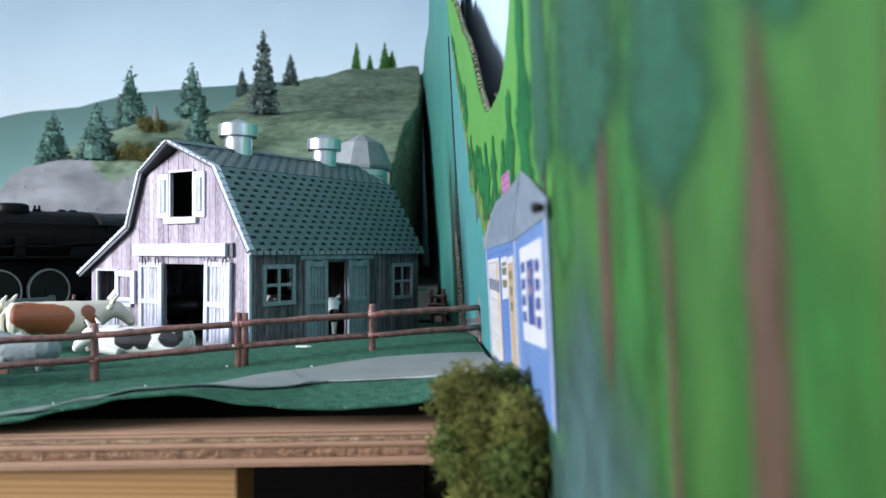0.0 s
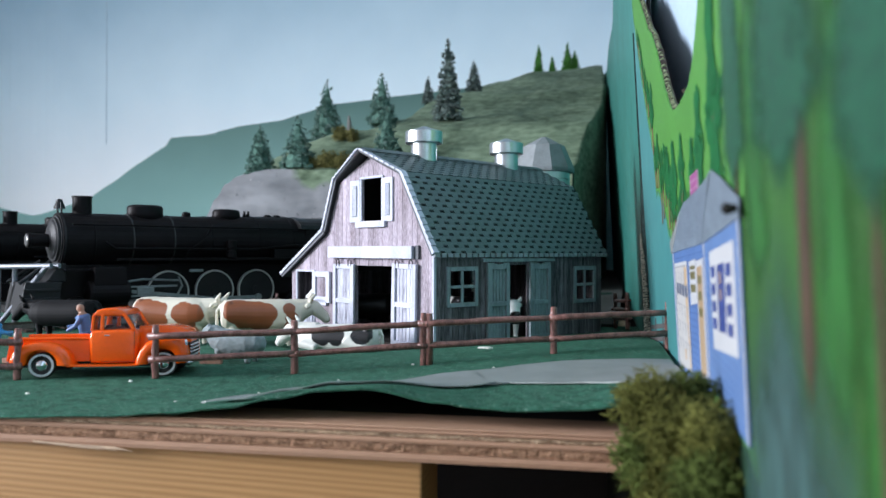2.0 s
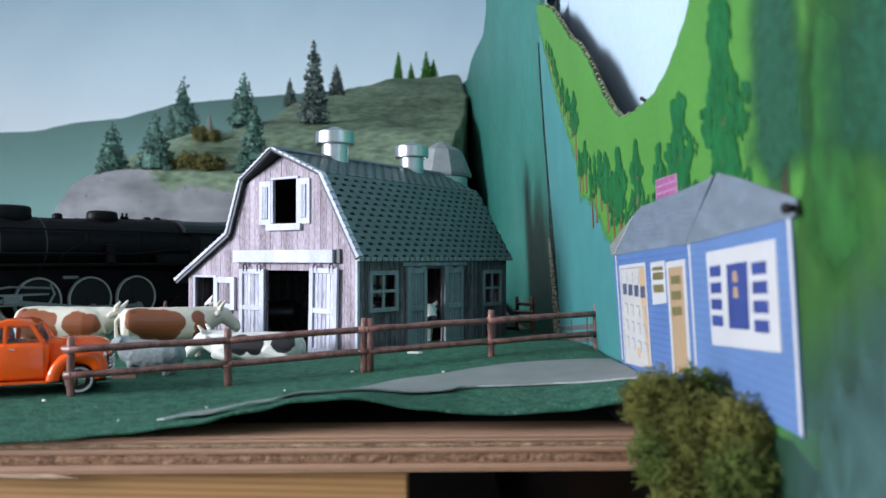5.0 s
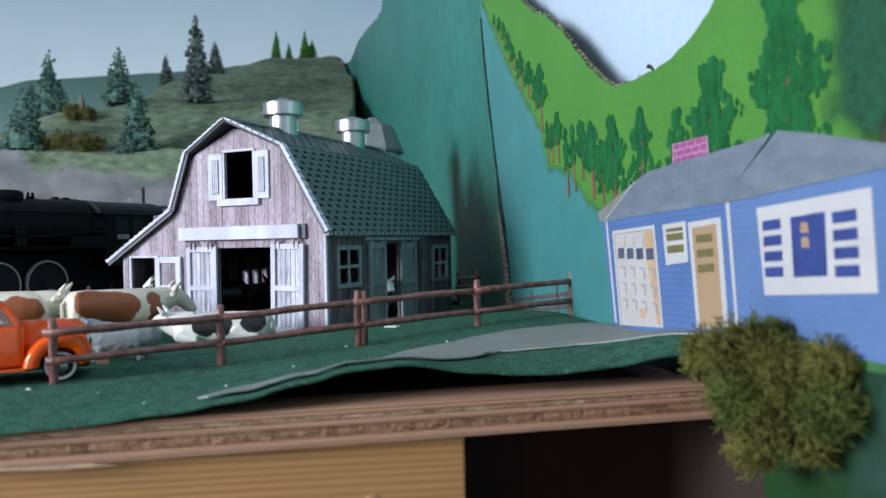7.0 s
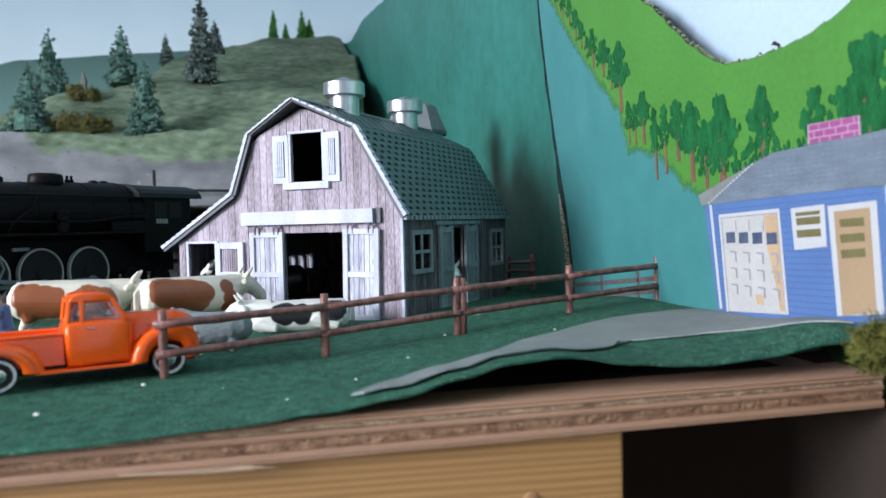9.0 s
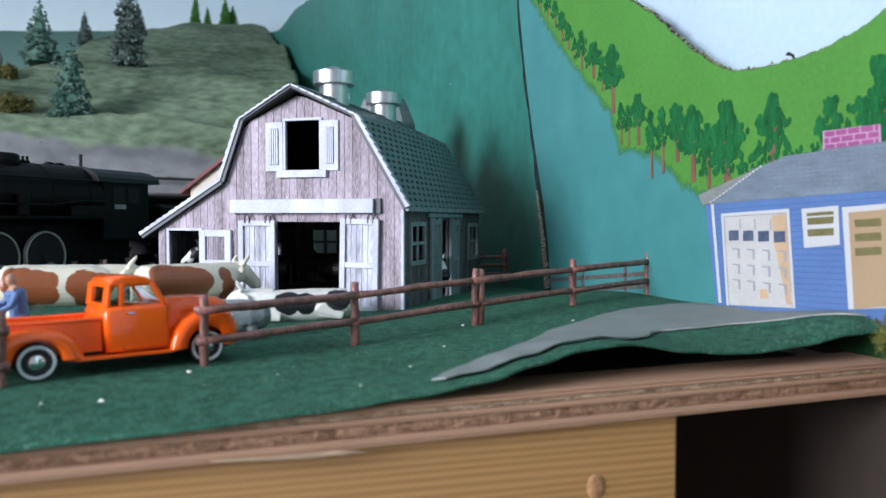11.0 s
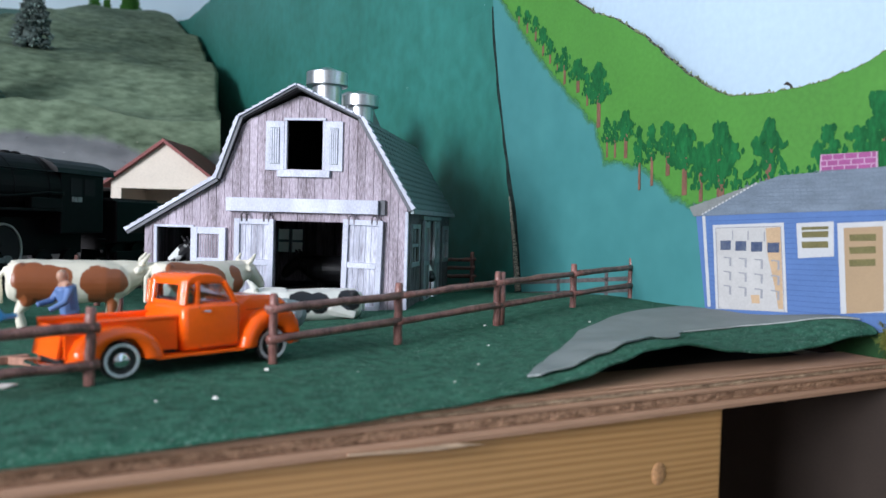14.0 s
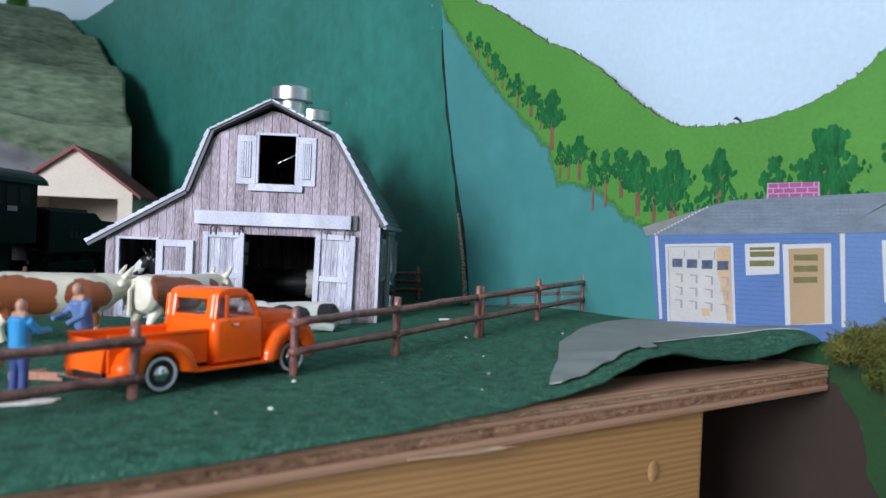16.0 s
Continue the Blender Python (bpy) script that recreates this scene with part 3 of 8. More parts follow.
JOINT = [(0.7235, 0.0), (0.7270, 0.04), (0.7325, 0.08), (0.7430, 0.118), (0.7520, 0.156), (0.7625, 0.210), (0.7700, 0.265)]
hill_top = [C(*p) for p in [(0.7755, 0.330), (0.70, 0.302), (0.655, 0.276), (0.615, 0.250), (0.58, 0.235), (0.548, 0.215), (0.515, 0.188), (0.483, 0.166), (0.462, 0.158), (0.429, 0.1565), (0.395, 0.158), (0.366, 0.165), (0.335, 0.181), (0.305, 0.212), (0.28, 0.26), (0.262, 0.33), (0.25, 0.42)]]
hill_fine = wiggle(hill_top, 7, 0.0016, 160)
card = thing("painted_cardboard_hill", CARD, "cut-out cardboard hillside painted bright green and teal with rows of trees", "cardboard scenery")
bm = bmesh.new()
slab(bm, hill_fine + [C(-0.45, 0.42), C(-0.45, -0.55), C(0.720, -0.55)] + [C(*p) for p in JOINT], -0.0048, -0.0006)
part("cardboard_sheet", bm, [M_CARDBROWN], card, "bare brown corrugated cardboard sheet")
# torn flutes along the cut edge
bm = bmesh.new()
rnd = random.Random(5)
for (a, b), (a2, b2) in zip(hill_fine, hill_fine[1:]):
    for k in range(3):
        t = rnd.random()
        x, y = a + (a2 - a) * t, b + (b2 - b) * t
        tube(bm, [(x, y - 0.001, -0.0044), (x + rnd.uniform(-1, 1) * 0.002, y + rnd.uniform(0.0, 0.0010) + (0.0016 if rnd.random() < 0.04 else 0.0), -0.0026), (x + rnd.uniform(-1, 1) * 0.002, y - 0.0006, -0.0009)], [0.0005, 0.0007, 0.0004], seg=5)
part("torn_edge", bm, M_TORN, card, "torn corrugated edge")
# teal paint over the valley, green over the slope and the near part
bm = bmesh.new()
slab(bm, [C(0.7225, -0.02)] + [C(y - 0.0006, z) for y, z in JOINT] + [C(0.7745, 0.326), C(0.764, 0.298), C(0.62, 0.20), C(0.50, 0.13), C(0.40, 0.06), C(0.375, 0.004), C(0.42, -0.008)], -0.0006, 0.0)
part("teal_paint", bm, M_TEAL, card, "teal valley paint")
valley = wiggle([C(*p) for p in [(0.7735, 0.322), (0.762, 0.304), (0.689, 0.226), (0.640, 0.183), (0.606, 0.154), (0.594, 0.124), (0.553, 0.119), (0.516, 0.093), (0.487, 0.083), (0.46, 0.05), (0.44, 0.012), (0.345, 0.006), (0.325, -0.06), (0.30, -0.12), (0.27, -0.3)]], 8, 0.0018, 120, 4)
bm = bmesh.new()
slab(bm, valley + [C(-0.44, -0.3), C(-0.44, 0.41)] + [(a + 0.0006, b - 0.0004) for a, b in reversed(hill_fine)], -0.0006, 0.0004)
part("green_paint", bm, M_GREEN, card, "bright green hillside paint")
# the green was dragged thinly over the teal along the valley
rows = []
for k, (a, b) in enumerate(valley[:90]):
    p, q = Vector(valley[max(k - 3, 0)]), Vector(valley[min(k + 3, len(valley) - 1)])
    side = Vector((-(q - p).y, (q - p).x)).normalized()
    side = side if side.y < 0 else -side
    reach = 0.007 + 0.004 * noise.noise((k * 0.31, 0, 8))
    rows.append([(a - 0.002 * side.x, b - 0.002 * side.y, 0.0005), (a + reach * side.x, b + reach * side.y, 0.0005)])
bm = bmesh.new()
thin = bm.verts.layers.float.new("cover")
rows = [[bm.verts.new(p) for p in r] for r in rows]
for a, b in rows:
    a[thin], b[thin] = 1.0, 0.0
for a, b in zip(rows, rows[1:]):
    bm.faces.new((a[0], b[0], b[1], a[1]))
part("dragged_paint", bm, M_GREENTHIN, card, "thin green paint dragged over the teal")
# a flake of torn cardboard standing on the cut edge
bm = bmesh.new()
a, b = C(0.4175, 0.1565)
tube(bm, [(a, b, -0.003), (a + 0.0006, b + 0.0026, -0.002), (a - 0.0018, b + 0.0042, -0.001), (a - 0.0040, b + 0.0036, -0.001)], [0.0006, 0.0009, 0.0012, 0.0002], seg=6)
tube(bm, [(a + 0.0004, b + 0.0022, -0.002), (a + 0.0022, b + 0.0018, -0.001)], [0.0007, 0.0002], seg=5)
part("torn_flake", bm, M_CARDBROWN, card, "dark torn flake on the cut edge")
bm = bmesh.new()
slab(bm, wiggle([C(0.42, 0.012), C(0.385, -0.004), C(0.345, -0.015), C(0.33, -0.04), C(0.325, -0.07), C(0.297, -0.12), C(0.272, -0.3), C(-0.44, -0.3), C(-0.44, -0.06), C(0.10, -0.03), C(0.20, 0.0), C(0.25, 0.016)], 8, 0.0025, 90, 6, closed=True), 0.0003, 0.0006)
part("deep_green_paint", bm, M_DEEPGREEN, card, "deeper green paint along the foot")
bm = bmesh.new()
slab(bm, wiggle([C(0.262, 0.020), C(0.235, 0.10), C(0.228, 0.20), C(0.235, 0.40), C(-0.44, 0.40), C(-0.44, 0.020)], 8, 0.004, 60, 7, closed=True), 0.0003, 0.0005)
part("streaked_green_paint", bm, M_GREENDARK, card, "streaked darker green paint of the near wood")
# the pale sky board behind the cut-out valley
bm = bmesh.new()
box(bm, -0.40, 0.26, -0.35, 0.42, -0.0300, -0.0255)
part("sky_board", bm, M_BLUEWALL, card, "pale blue sky board behind the hills")


def dab_tree(y, z, h, w, seed, trunk_from=0.30, spread=1.0, thick=0.0008):
    """A tree stippled with a brush: a trunk stroke and a crown of overlapping dabs."""
    r = random.Random(seed)
    a, b = C(y, z)
    bm = bmesh.new()
    tw = max(0.0010, 0.115 * w)
    slab(bm, [(a - tw * 0.7, b), (a + tw * 0.7, b + 0.0006), (a + tw * 0.8, b + h * 0.55), (a - tw * 0.5, b + h * 0.55)], 0.0004, thick)
    part("painted_trunk", bm, M_TRUNKPAINT, card)
    bm = bmesh.new()
    n = int(max(75, 4200 * h * (w / 0.02)))
    for k in range(n):
        t = r.random() ** 0.8
        half = w * 0.5 * (1.0 - 0.78 * t ** 1.6) * (0.85 + 0.5 * r.random()) * (0.82 + 0.3 * math.sin(t * 13 + seed))
        ca = a + r.uniform(-1, 1) * half * spread
        cb = b + h * (trunk_from + (1 - trunk_from) * t)
        s = w ** 0.6 * 0.0125 * r.uniform(0.5, 1.4) + 0.0004
        ang = r.uniform(0, 6.28)
        m = 6
        pts = [(ca + s * r.uniform(0.6, 1.2) * math.cos(ang + 2 * math.pi * i / m) * 0.8, cb + s * r.uniform(0.6, 1.2) * math.sin(ang + 2 * math.pi * i / m) * 1.2) for i in range(m)]
        vs = [bm.verts.new((p[0], p[1], thick + 0.00005 + 0.00004 * r.random())) for p in pts]
        bm.faces.new(vs)
    part("painted_tree", bm, M_LEAFPAINT, card)


TREES = [(0.723, 0.262, 0.016, 0.011), (0.709, 0.25, 0.021, 0.014), (0.695, 0.24, 0.022, 0.014), (0.683, 0.224, 0.026, 0.016), (0.672, 0.215, 0.022, 0.014), (0.661, 0.207, 0.015, 0.007), (0.65, 0.193, 0.032, 0.016), (0.631, 0.183, 0.028, 0.022), (0.618, 0.17, 0.027, 0.012), (0.603, 0.15, 0.053, 0.025),
         (0.592, 0.124, 0.033, 0.011), (0.582, 0.123, 0.03, 0.012), (0.569, 0.122, 0.038, 0.020), (0.553, 0.096, 0.05, 0.012), (0.539, 0.099, 0.046, 0.014), (0.522, 0.106, 0.04, 0.021), (0.505, 0.091, 0.051, 0.025), (0.489, 0.086, 0.042, 0.018), (0.471, 0.088, 0.052, 0.034)]
for i, (y, z, h, w) in enumerate(TREES):
    dab_tree(y, z, h, w * 1.2, 20 + i, trunk_from=0.40 if i != 18 else 0.12)
for i, (y, z, h, w) in enumerate([(0.431, 0.098, 0.040, 0.032), (0.389, 0.100, 0.030, 0.027), (0.353, 0.100, 0.047, 0.046), (0.297, 0.098, 0.078, 0.046)]):
    dab_tree(y, z, h, w, 50 + i, trunk_from=0.05)


def stroke(name, y, z, h, w, material, lift, lean=0.0):
    """One patch of brushwork, as wide as its frayed paint reaches."""
    a, b = C(y, z)
    bm = bmesh.new()
    v = [bm.verts.new(p) for p in ((a - w / 2, b, lift), (a + w / 2, b, lift), (a + w / 2 + lean, b + h, lift), (a - w / 2 + lean, b + h, lift))]
    bm.faces.new(v)
    part(name, bm, material, card)


for y, z, h, w in ((0.03, -0.02, 0.15, 0.10), (0.10, -0.05, 0.16, 0.06), (0.15, -0.03, 0.12, 0.03), (0.225, 0.06, 0.10, 0.03), (0.17, 0.03, 0.12, 0.03)):
    stroke("green_stroke", y, z, h, w, M_DEEPSOFT, 0.00055)
stroke("teal_patch", 0.206, -0.165, 0.262, 0.165, M_TEALSOFT, 0.00065, 0.008)
for y, z0, z1, w in ((0.246, 0.062, 0.125, 0.007), (0.192, 0.036, 0.135, 0.009), (0.147, -0.01, 0.112, 0.006), (0.107, -0.05, 0.135, 0.016), (0.077, -0.05, 0.12, 0.006)):
    stroke("painted_trunk", y, z0, z1 - z0, w, M_TRUNKSOFT, 0.0008)
for y, z, h, w in ((0.252, 0.090, 0.105, 0.052), (0.197, 0.086, 0.12, 0.062), (0.145, 0.077, 0.12, 0.060), (0.097, 0.098, 0.10, 0.050), (0.04, 0.08, 0.12, 0.06)):
    stroke("painted_crown", y, z, h, w, M_CROWN, 0.0009)

# a faded fence painted low on the valley
for (y0, z0), (y1, z1), w in (((0.725, 0.010), (0.563, 0.027), 0.0035), ((0.725, -0.001), (0.563, 0.017), 0.0030), ((0.6615, 0.000), (0.6610, 0.022), 0.0), ((0.5935, 0.008), (0.5930, 0.029), 0.0)):
    bm = bmesh.new()
    (a0, b0), (a1, b1) = C(y0, z0), C(y1, z1)
    h = 0.0022 if w == 0.0 else 0.0
    slab(bm, wiggle([(a0 - h, b0), (a0 + h, b0 - w), (a1 + h, b1 - w), (a1 - h, b1)], 6, 0.0005, 200, 12, closed=True), 0.0001, 0.0004)
    part("painted_rail", bm, M_FADED, card, "faded red-brown painted fence rail")

def joint_y(z):
    """Where the near sheet's edge stands at a height."""
    return lerp_table([(b, a) for a, b in JOINT], z)


# the far sheet
bm = bmesh.new()


def D(y, z):
    return (0.75 - y, z - 0.2)


contour = wiggle([D(*p) for p in [(3.34, 0.80), (3.05, 0.77), (2.65, 0.69), (2.3, 0.665), (2.1, 0.635), (1.9, 0.60), (1.68, 0.565), (1.56, 0.58), (1.46, 0.72), (1.3, 0.95), (1.0, 1.05), (0.781, 1.0)]], 6, 0.006, 20)
far_card = thing("painted_cardboard_mountain", FAR, "tall cardboard mountain painted deep blue-green", "cardboard scenery")
GAP = (0.0105, 0.0125, 0.0165, 0.0190, 0.0185, 0.0140, 0.0070)
slab(bm, [D(3.34, -0.03)] + contour + [D(0.778, 0.33)] + [D(y + g, z) for (y, z), g in zip(JOINT[::-1], GAP[::-1])] + [D(0.7255, -0.03)], -0.0045, 0.0)
part("cardboard_sheet", bm, M_TEALFAR, far_card)
# black strip added behind the joint: it stands in for the gap's shadow
bm = bmesh.new()
slab(bm, [D(0.84, -0.03), D(0.84, 0.32), D(0.735, 0.32), D(0.715, -0.03)], -0.0100, -0.0085)
part("joint_backing", bm, M_BLACK, far_card, "black strip added for the shadow in the open joint")
# black sheet added below table height, for the darkness there
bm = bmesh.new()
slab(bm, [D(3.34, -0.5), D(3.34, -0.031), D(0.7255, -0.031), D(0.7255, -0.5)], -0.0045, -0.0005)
part("skirt", bm, M_BLACK, far_card, "black sheet added for the dark below the painted sheet")
# its cut edge springs forward at the joint and shows the corrugation
bulge, cut = bmesh.new(), bmesh.new()
rows = []
for k in range(41):
    z = -0.01 + 0.300 * k / 40
    y = joint_y(z) + 0.0022 - 0.0010 * step(0.05, 0.15, z) + 0.0004 * noise.noise((z * 160, 2, 0))
    proud = 0.0037 + 0.0056 * (1 - 0.74 * step(0.04, 0.15, z))
    rows.append([bulge.verts.new((*D(y + f * 0.085, z), proud * (1 - f) ** 1.7 + 0.0003)) for f in (0.0, 0.12, 0.3, 0.6, 1.0)]
                + [cut.verts.new((*D(y + 0.0002, z), -0.0030)), cut.verts.new((*D(y + 0.0002, z), proud + 0.0002))])
for p, q in zip(rows, rows[1:]):
    for i in range(4):
        bulge.faces.new((p[i], q[i], q[i + 1], p[i + 1]))
    cut.faces.new((p[5], q[5], q[6], p[6]))
part("sprung_edge", bulge, M_TEALFAR, far_card, smooth=True)
part("cut_edge", cut, M_EDGEDARK, far_card, "cut edge of the cardboard with the joint's shadow in its colour")
bm = bmesh.new()
for k in range(62):
    z = 0.001 + 0.0015 * k
    a, b = D(joint_y(z) + 0.0017, z)
    top = 0.0093 - 0.0008 * rnd.random()
    w = 0.0012 + 0.0052 * (1 - k / 62) ** 0.7
    for q in range(2):
        w0, w1 = (0.0, 0.5) if q == 0 else (0.45, 1.0)
        tube(bm, [(a, b, top - w0 * w), (a + 0.0005, b + rnd.uniform(-0.0006, 0.0012), top - 0.5 * (w0 + w1) * w), (a, b + rnd.uniform(-0.0004, 0.0010), top - w * w1 * rnd.uniform(0.85, 1.1))], [0.0005, 0.0006, 0.0003], seg=5)
part("bared_flutes", bm, M_FLUTE, far_card, "bared corrugated flutes at the joint")
bm = bmesh.new()
for k in range(24):
    z = rnd.uniform(0.05, 0.36)
    a, b = D(joint_y(z) + rnd.uniform(0.017, 0.030) if k % 3 else rnd.uniform(0.8, 1.5), z)
    s = rnd.uniform(0.0003, 0.0007)
    slab(bm, [(a - s, b - 2.0 * s), (a + s, b - s), (a + 0.7 * s, b + 2.4 * s), (a - 0.8 * s, b + s)], 0.0002, 0.0005)
part("chips", bm, M_CHIP, far_card, "pale chips in the paint")


# ---- hillside terrain at the back ----
RISE = [(1.70, 0.262), (1.78, 0.275), (1.86, 0.34), (1.96, 0.405), (2.12, 0.455), (2.5, 0.60), (3.05, 0.785), (3.3, 0.86)]
CAP = [(-1.18, -0.01), (-1.06, 0.06), (-1.005, 0.172), (-0.985, 0.212), (-0.95, 0.243), (-0.92, 0.33), (-0.80, 0.40), (-0.66, 0.44), (-0.60, 0.58), (-0.50, 0.72), (-0.3, 0.80), (-0.05, 0.92)]


def hill_z(x, y):
    def smooth(rows, v):
        return 0.25 * (lerp_table(rows, v - 0.03) + 2 * lerp_table(rows, v) + lerp_table(rows, v + 0.03))
    a, c = smooth(RISE, y), smooth(CAP, x)
    k = 0.05
    h = max(k - abs(a - c), 0) / k
    z = min(a, c) - h * h * k * 0.25
    return z + 0.016 * noise.noise((x * 5, y * 5, 1)) + 0.006 * noise.noise((x * 19, y * 19, 2)) + 0.002 * noise.noise((x * 60, y * 60, 5))


hill = thing("scenery_hill", Matrix(), "model hillside of grey plaster rock covered in dull green scatter grass", "model hill", kind="structure")


def hill_edge(y):
    return lerp_table([(1.65, -0.125), (1.75, -0.110), (2.05, -0.078), (2.4, -0.068), (3.3, -0.105)], y)


bm = bmesh.new()
NU, NV = 120, 120
rows = []
for i in range(NU + 1):
    col = []
    for j in range(NV + 1):
        y = 1.71 + 1.62 * (j / NV) ** 1.4
        x = -1.18 + (hill_edge(y) + 1.18) * i / NU
        f = 0.03 * noise.noise((x * 4, 0, 3)) if j == 0 else 0
        col.append(bm.verts.new((x + (0.008 * noise.noise((y * 16, 0, 5)) if i == NU else 0), y, hill_z(x, y))))
    rows.append(col)
for a, b in zip(rows, rows[1:]):
    for j in range(NV):
        bm.faces.new((a[j], b[j], b[j + 1], a[j + 1]))
skirt = [bm.verts.new((v.co.x, v.co.y, 0.0)) for v in rows[-1]]
for j in range(NV):
    bm.faces.new((rows[-1][j], skirt[j], skirt[j + 1], rows[-1][j + 1]))
skl = [bm.verts.new((v.co.x, v.co.y, 0.0)) for v in rows[0]]
for j in range(NV):
    bm.faces.new((rows[0][j], rows[0][j + 1], skl[j + 1], skl[j]))
cov = bm.verts.layers.float.new("cover")
for v in bm.verts:
    v[cov] = step(-0.965, -0.885, v.co.x)
part("grass_slope", bm, M_HILLSIDE, hill, smooth=True)
# the rock face under the slope, undercut above the tracks
bm = bmesh.new()
cols = []
for i in range(501):
    x = -1.17 + (hill_edge(1.70) + 1.17) * i / 500
    top_z = hill_z(x, 1.71) + 0.001
    end = step(-1.17, -1.0, x)
    col = []
    for k in range(61):
        t = k / 60
        low = 0.118 * step(-0.60, -0.48, x)
        z = low + (top_z - low) * t
        y = 1.705 - 0.03 * (1 - t) ** 2 * end + 0.30 * (1 - end) ** 2 + 0.010 * noise.noise((x * 7, z * 7, 4)) + 0.0018 * noise.noise((x * 34, z * 34, 8))
        col.append(bm.verts.new((x, y, z)))
    col.insert(0, bm.verts.new((x, 1.95, 0.116 * step(-0.60, -0.48, x))))
    cols.append(col)
for a, b in zip(cols, cols[1:]):
    for k in range(61):
        bm.faces.new((a[k], b[k], b[k + 1], a[k + 1]))
cov = bm.verts.layers.float.new("cover")
for v in bm.verts:
    c = v.co
    lip = hill_z(c.x, 1.71) * (0.86 - 0.15 * step(-0.75, -0.25, c.x))
    v[cov] = step(lip - 0.02, lip + 0.035, c.z + 0.02 * noise.noise((c.x * 11, c.z * 11, 2))) * step(-0.86, -0.70, c.x)
part("rock_face", bm, M_HILLSIDE, hill, "smooth grey plaster rock face with grass over its lip", smooth=True)
bm = bmesh.new()
tube(bm, [(-0.526, 1.66, 0.12), (-0.526, 1.66, 0.19)], 0.003, seg=8)
tube(bm, [(-0.72, 1.66, 0.150), (-0.526, 1.66, 0.150), (-0.35, 1.66, 0.146), (-0.2, 1.66, 0.140)], 0.0028, seg=6)
part("pipe_rail", bm, M_BLACK, hill, "thin dark rail with a post")

M_NEEDLE = surf("conifer_flock_grey_green", (0.030, 0.088, 0.066), rough=0.9, vary=0.5, scale=90, fine=900, tint=(0.085, 0.175, 0.140), bump=0.2)
M_NEEDLEDARK = surf("conifer_flock_dark", (0.030, 0.052, 0.046), rough=0.9, vary=0.5, scale=120, fine=900, tint=(0.085, 0.115, 0.105), bump=0.3)
M_NEEDLELIGHT = surf("conifer_flock_bright", (0.045, 0.17, 0.02), rough=0.9, vary=0.5, scale=260, fine=900, bump=0.3)
M_FLECK = surf("snowy_flock_flecks", (0.20, 0.28, 0.25), rough=0.9, vary=0.4, scale=300, fine=900)
M_BARK = surf("tree_wire_bark", (0.06, 0.045, 0.035), rough=0.9, vary=0.4, scale=200, fine=900)
M_BROWNBUSH = surf("olive_lichen", (0.075, 0.082, 0.018), rough=0.95, vary=0.4, scale=120, fine=600, tint=(0.165, 0.150, 0.045))
M_GREYTREE = surf("bare_grey_trunk", (0.14, 0.14, 0.13), rough=0.9, vary=0.3, scale=120, fine=700)


def conifer(name, x, y, z, h, w, material, seed, flecks=True, label="", ragged_by=0.25):
    r = random.Random(seed)
    t = thing(name, pose(x, y, z, 0, 0, r.uniform(0, 360)), label, "model tree", "model conifers on the hill")
    bm = bmesh.new()
    tube(bm, [(0, 0, -0.012), (0, 0, h * 0.5), (0, 0, h * 0.97)], [h * 0.022, h * 0.014, h * 0.004], seg=7)
    part("trunk", bm, M_BARK, t)
    bm, bf = bmesh.new(), bmesh.new()
    core = [(w * 0.31 * (1 - q / 9) ** 0.8 * (0.85 + 0.3 * r.random()), h * (0.05 + 0.85 * q / 9)) for q in range(10)]
    lathe(bm, [(0.0, h * 0.05)] + core + [(0.0, h * 0.93)], (0, 0, 0), "z", 9)
    for k in range(230):
        u = r.random() ** 0.60
        a0 = r.uniform(0, 6.283)
        rim = w * 0.5 * u ** 0.74 * (1 - ragged_by * r.random() ** 2) * (0.93 + 0.07 * math.sin((1 - u) * 30 + seed))
        rim *= 0.72 + 0.28 * r.random()
        mid = Vector((rim * math.cos(a0), rim * math.sin(a0), h * (0.02 + 0.96 * (1 - u))))
        grow = h * 0.040 * (0.35 + 0.75 * u) * r.uniform(0.7, 1.25)
        pale = 0.34 if r.random() < 0.20 + 0.25 * u else 0.04
        for q in range(13):
            c = mid + Vector((r.gauss(0, 0.42), r.gauss(0, 0.42), r.gauss(0, 0.34))) * grow
            a = math.atan2(c.y, c.x)
            s = h * 0.022 * r.uniform(0.6, 1.4) * (0.55 + 0.55 * u)
            d = Vector((math.cos(a), math.sin(a), r.uniform(-0.7, 0.5))) * s
            e = Vector((-math.sin(a), math.cos(a), r.uniform(-0.4, 0.4))) * s * 0.6
            f = Vector((0, 0, s * 0.6))
            target = bf if flecks and r.random() < pale else bm
            v = [target.verts.new(p) for p in (c + d, c + e, c - e, c + f, c - f * 0.8)]
            for tri in ((0, 1, 3), (0, 3, 2), (0, 2, 4), (0, 4, 1), (1, 2, 3), (1, 4, 2)):
                target.faces.new([v[i] for i in tri])
    part("crown", bm, material, t)
    if flecks:
        part("frosting", bf, M_FLECK, t, "pale flecks on the branches")
    else:
        bf.free()
    return t


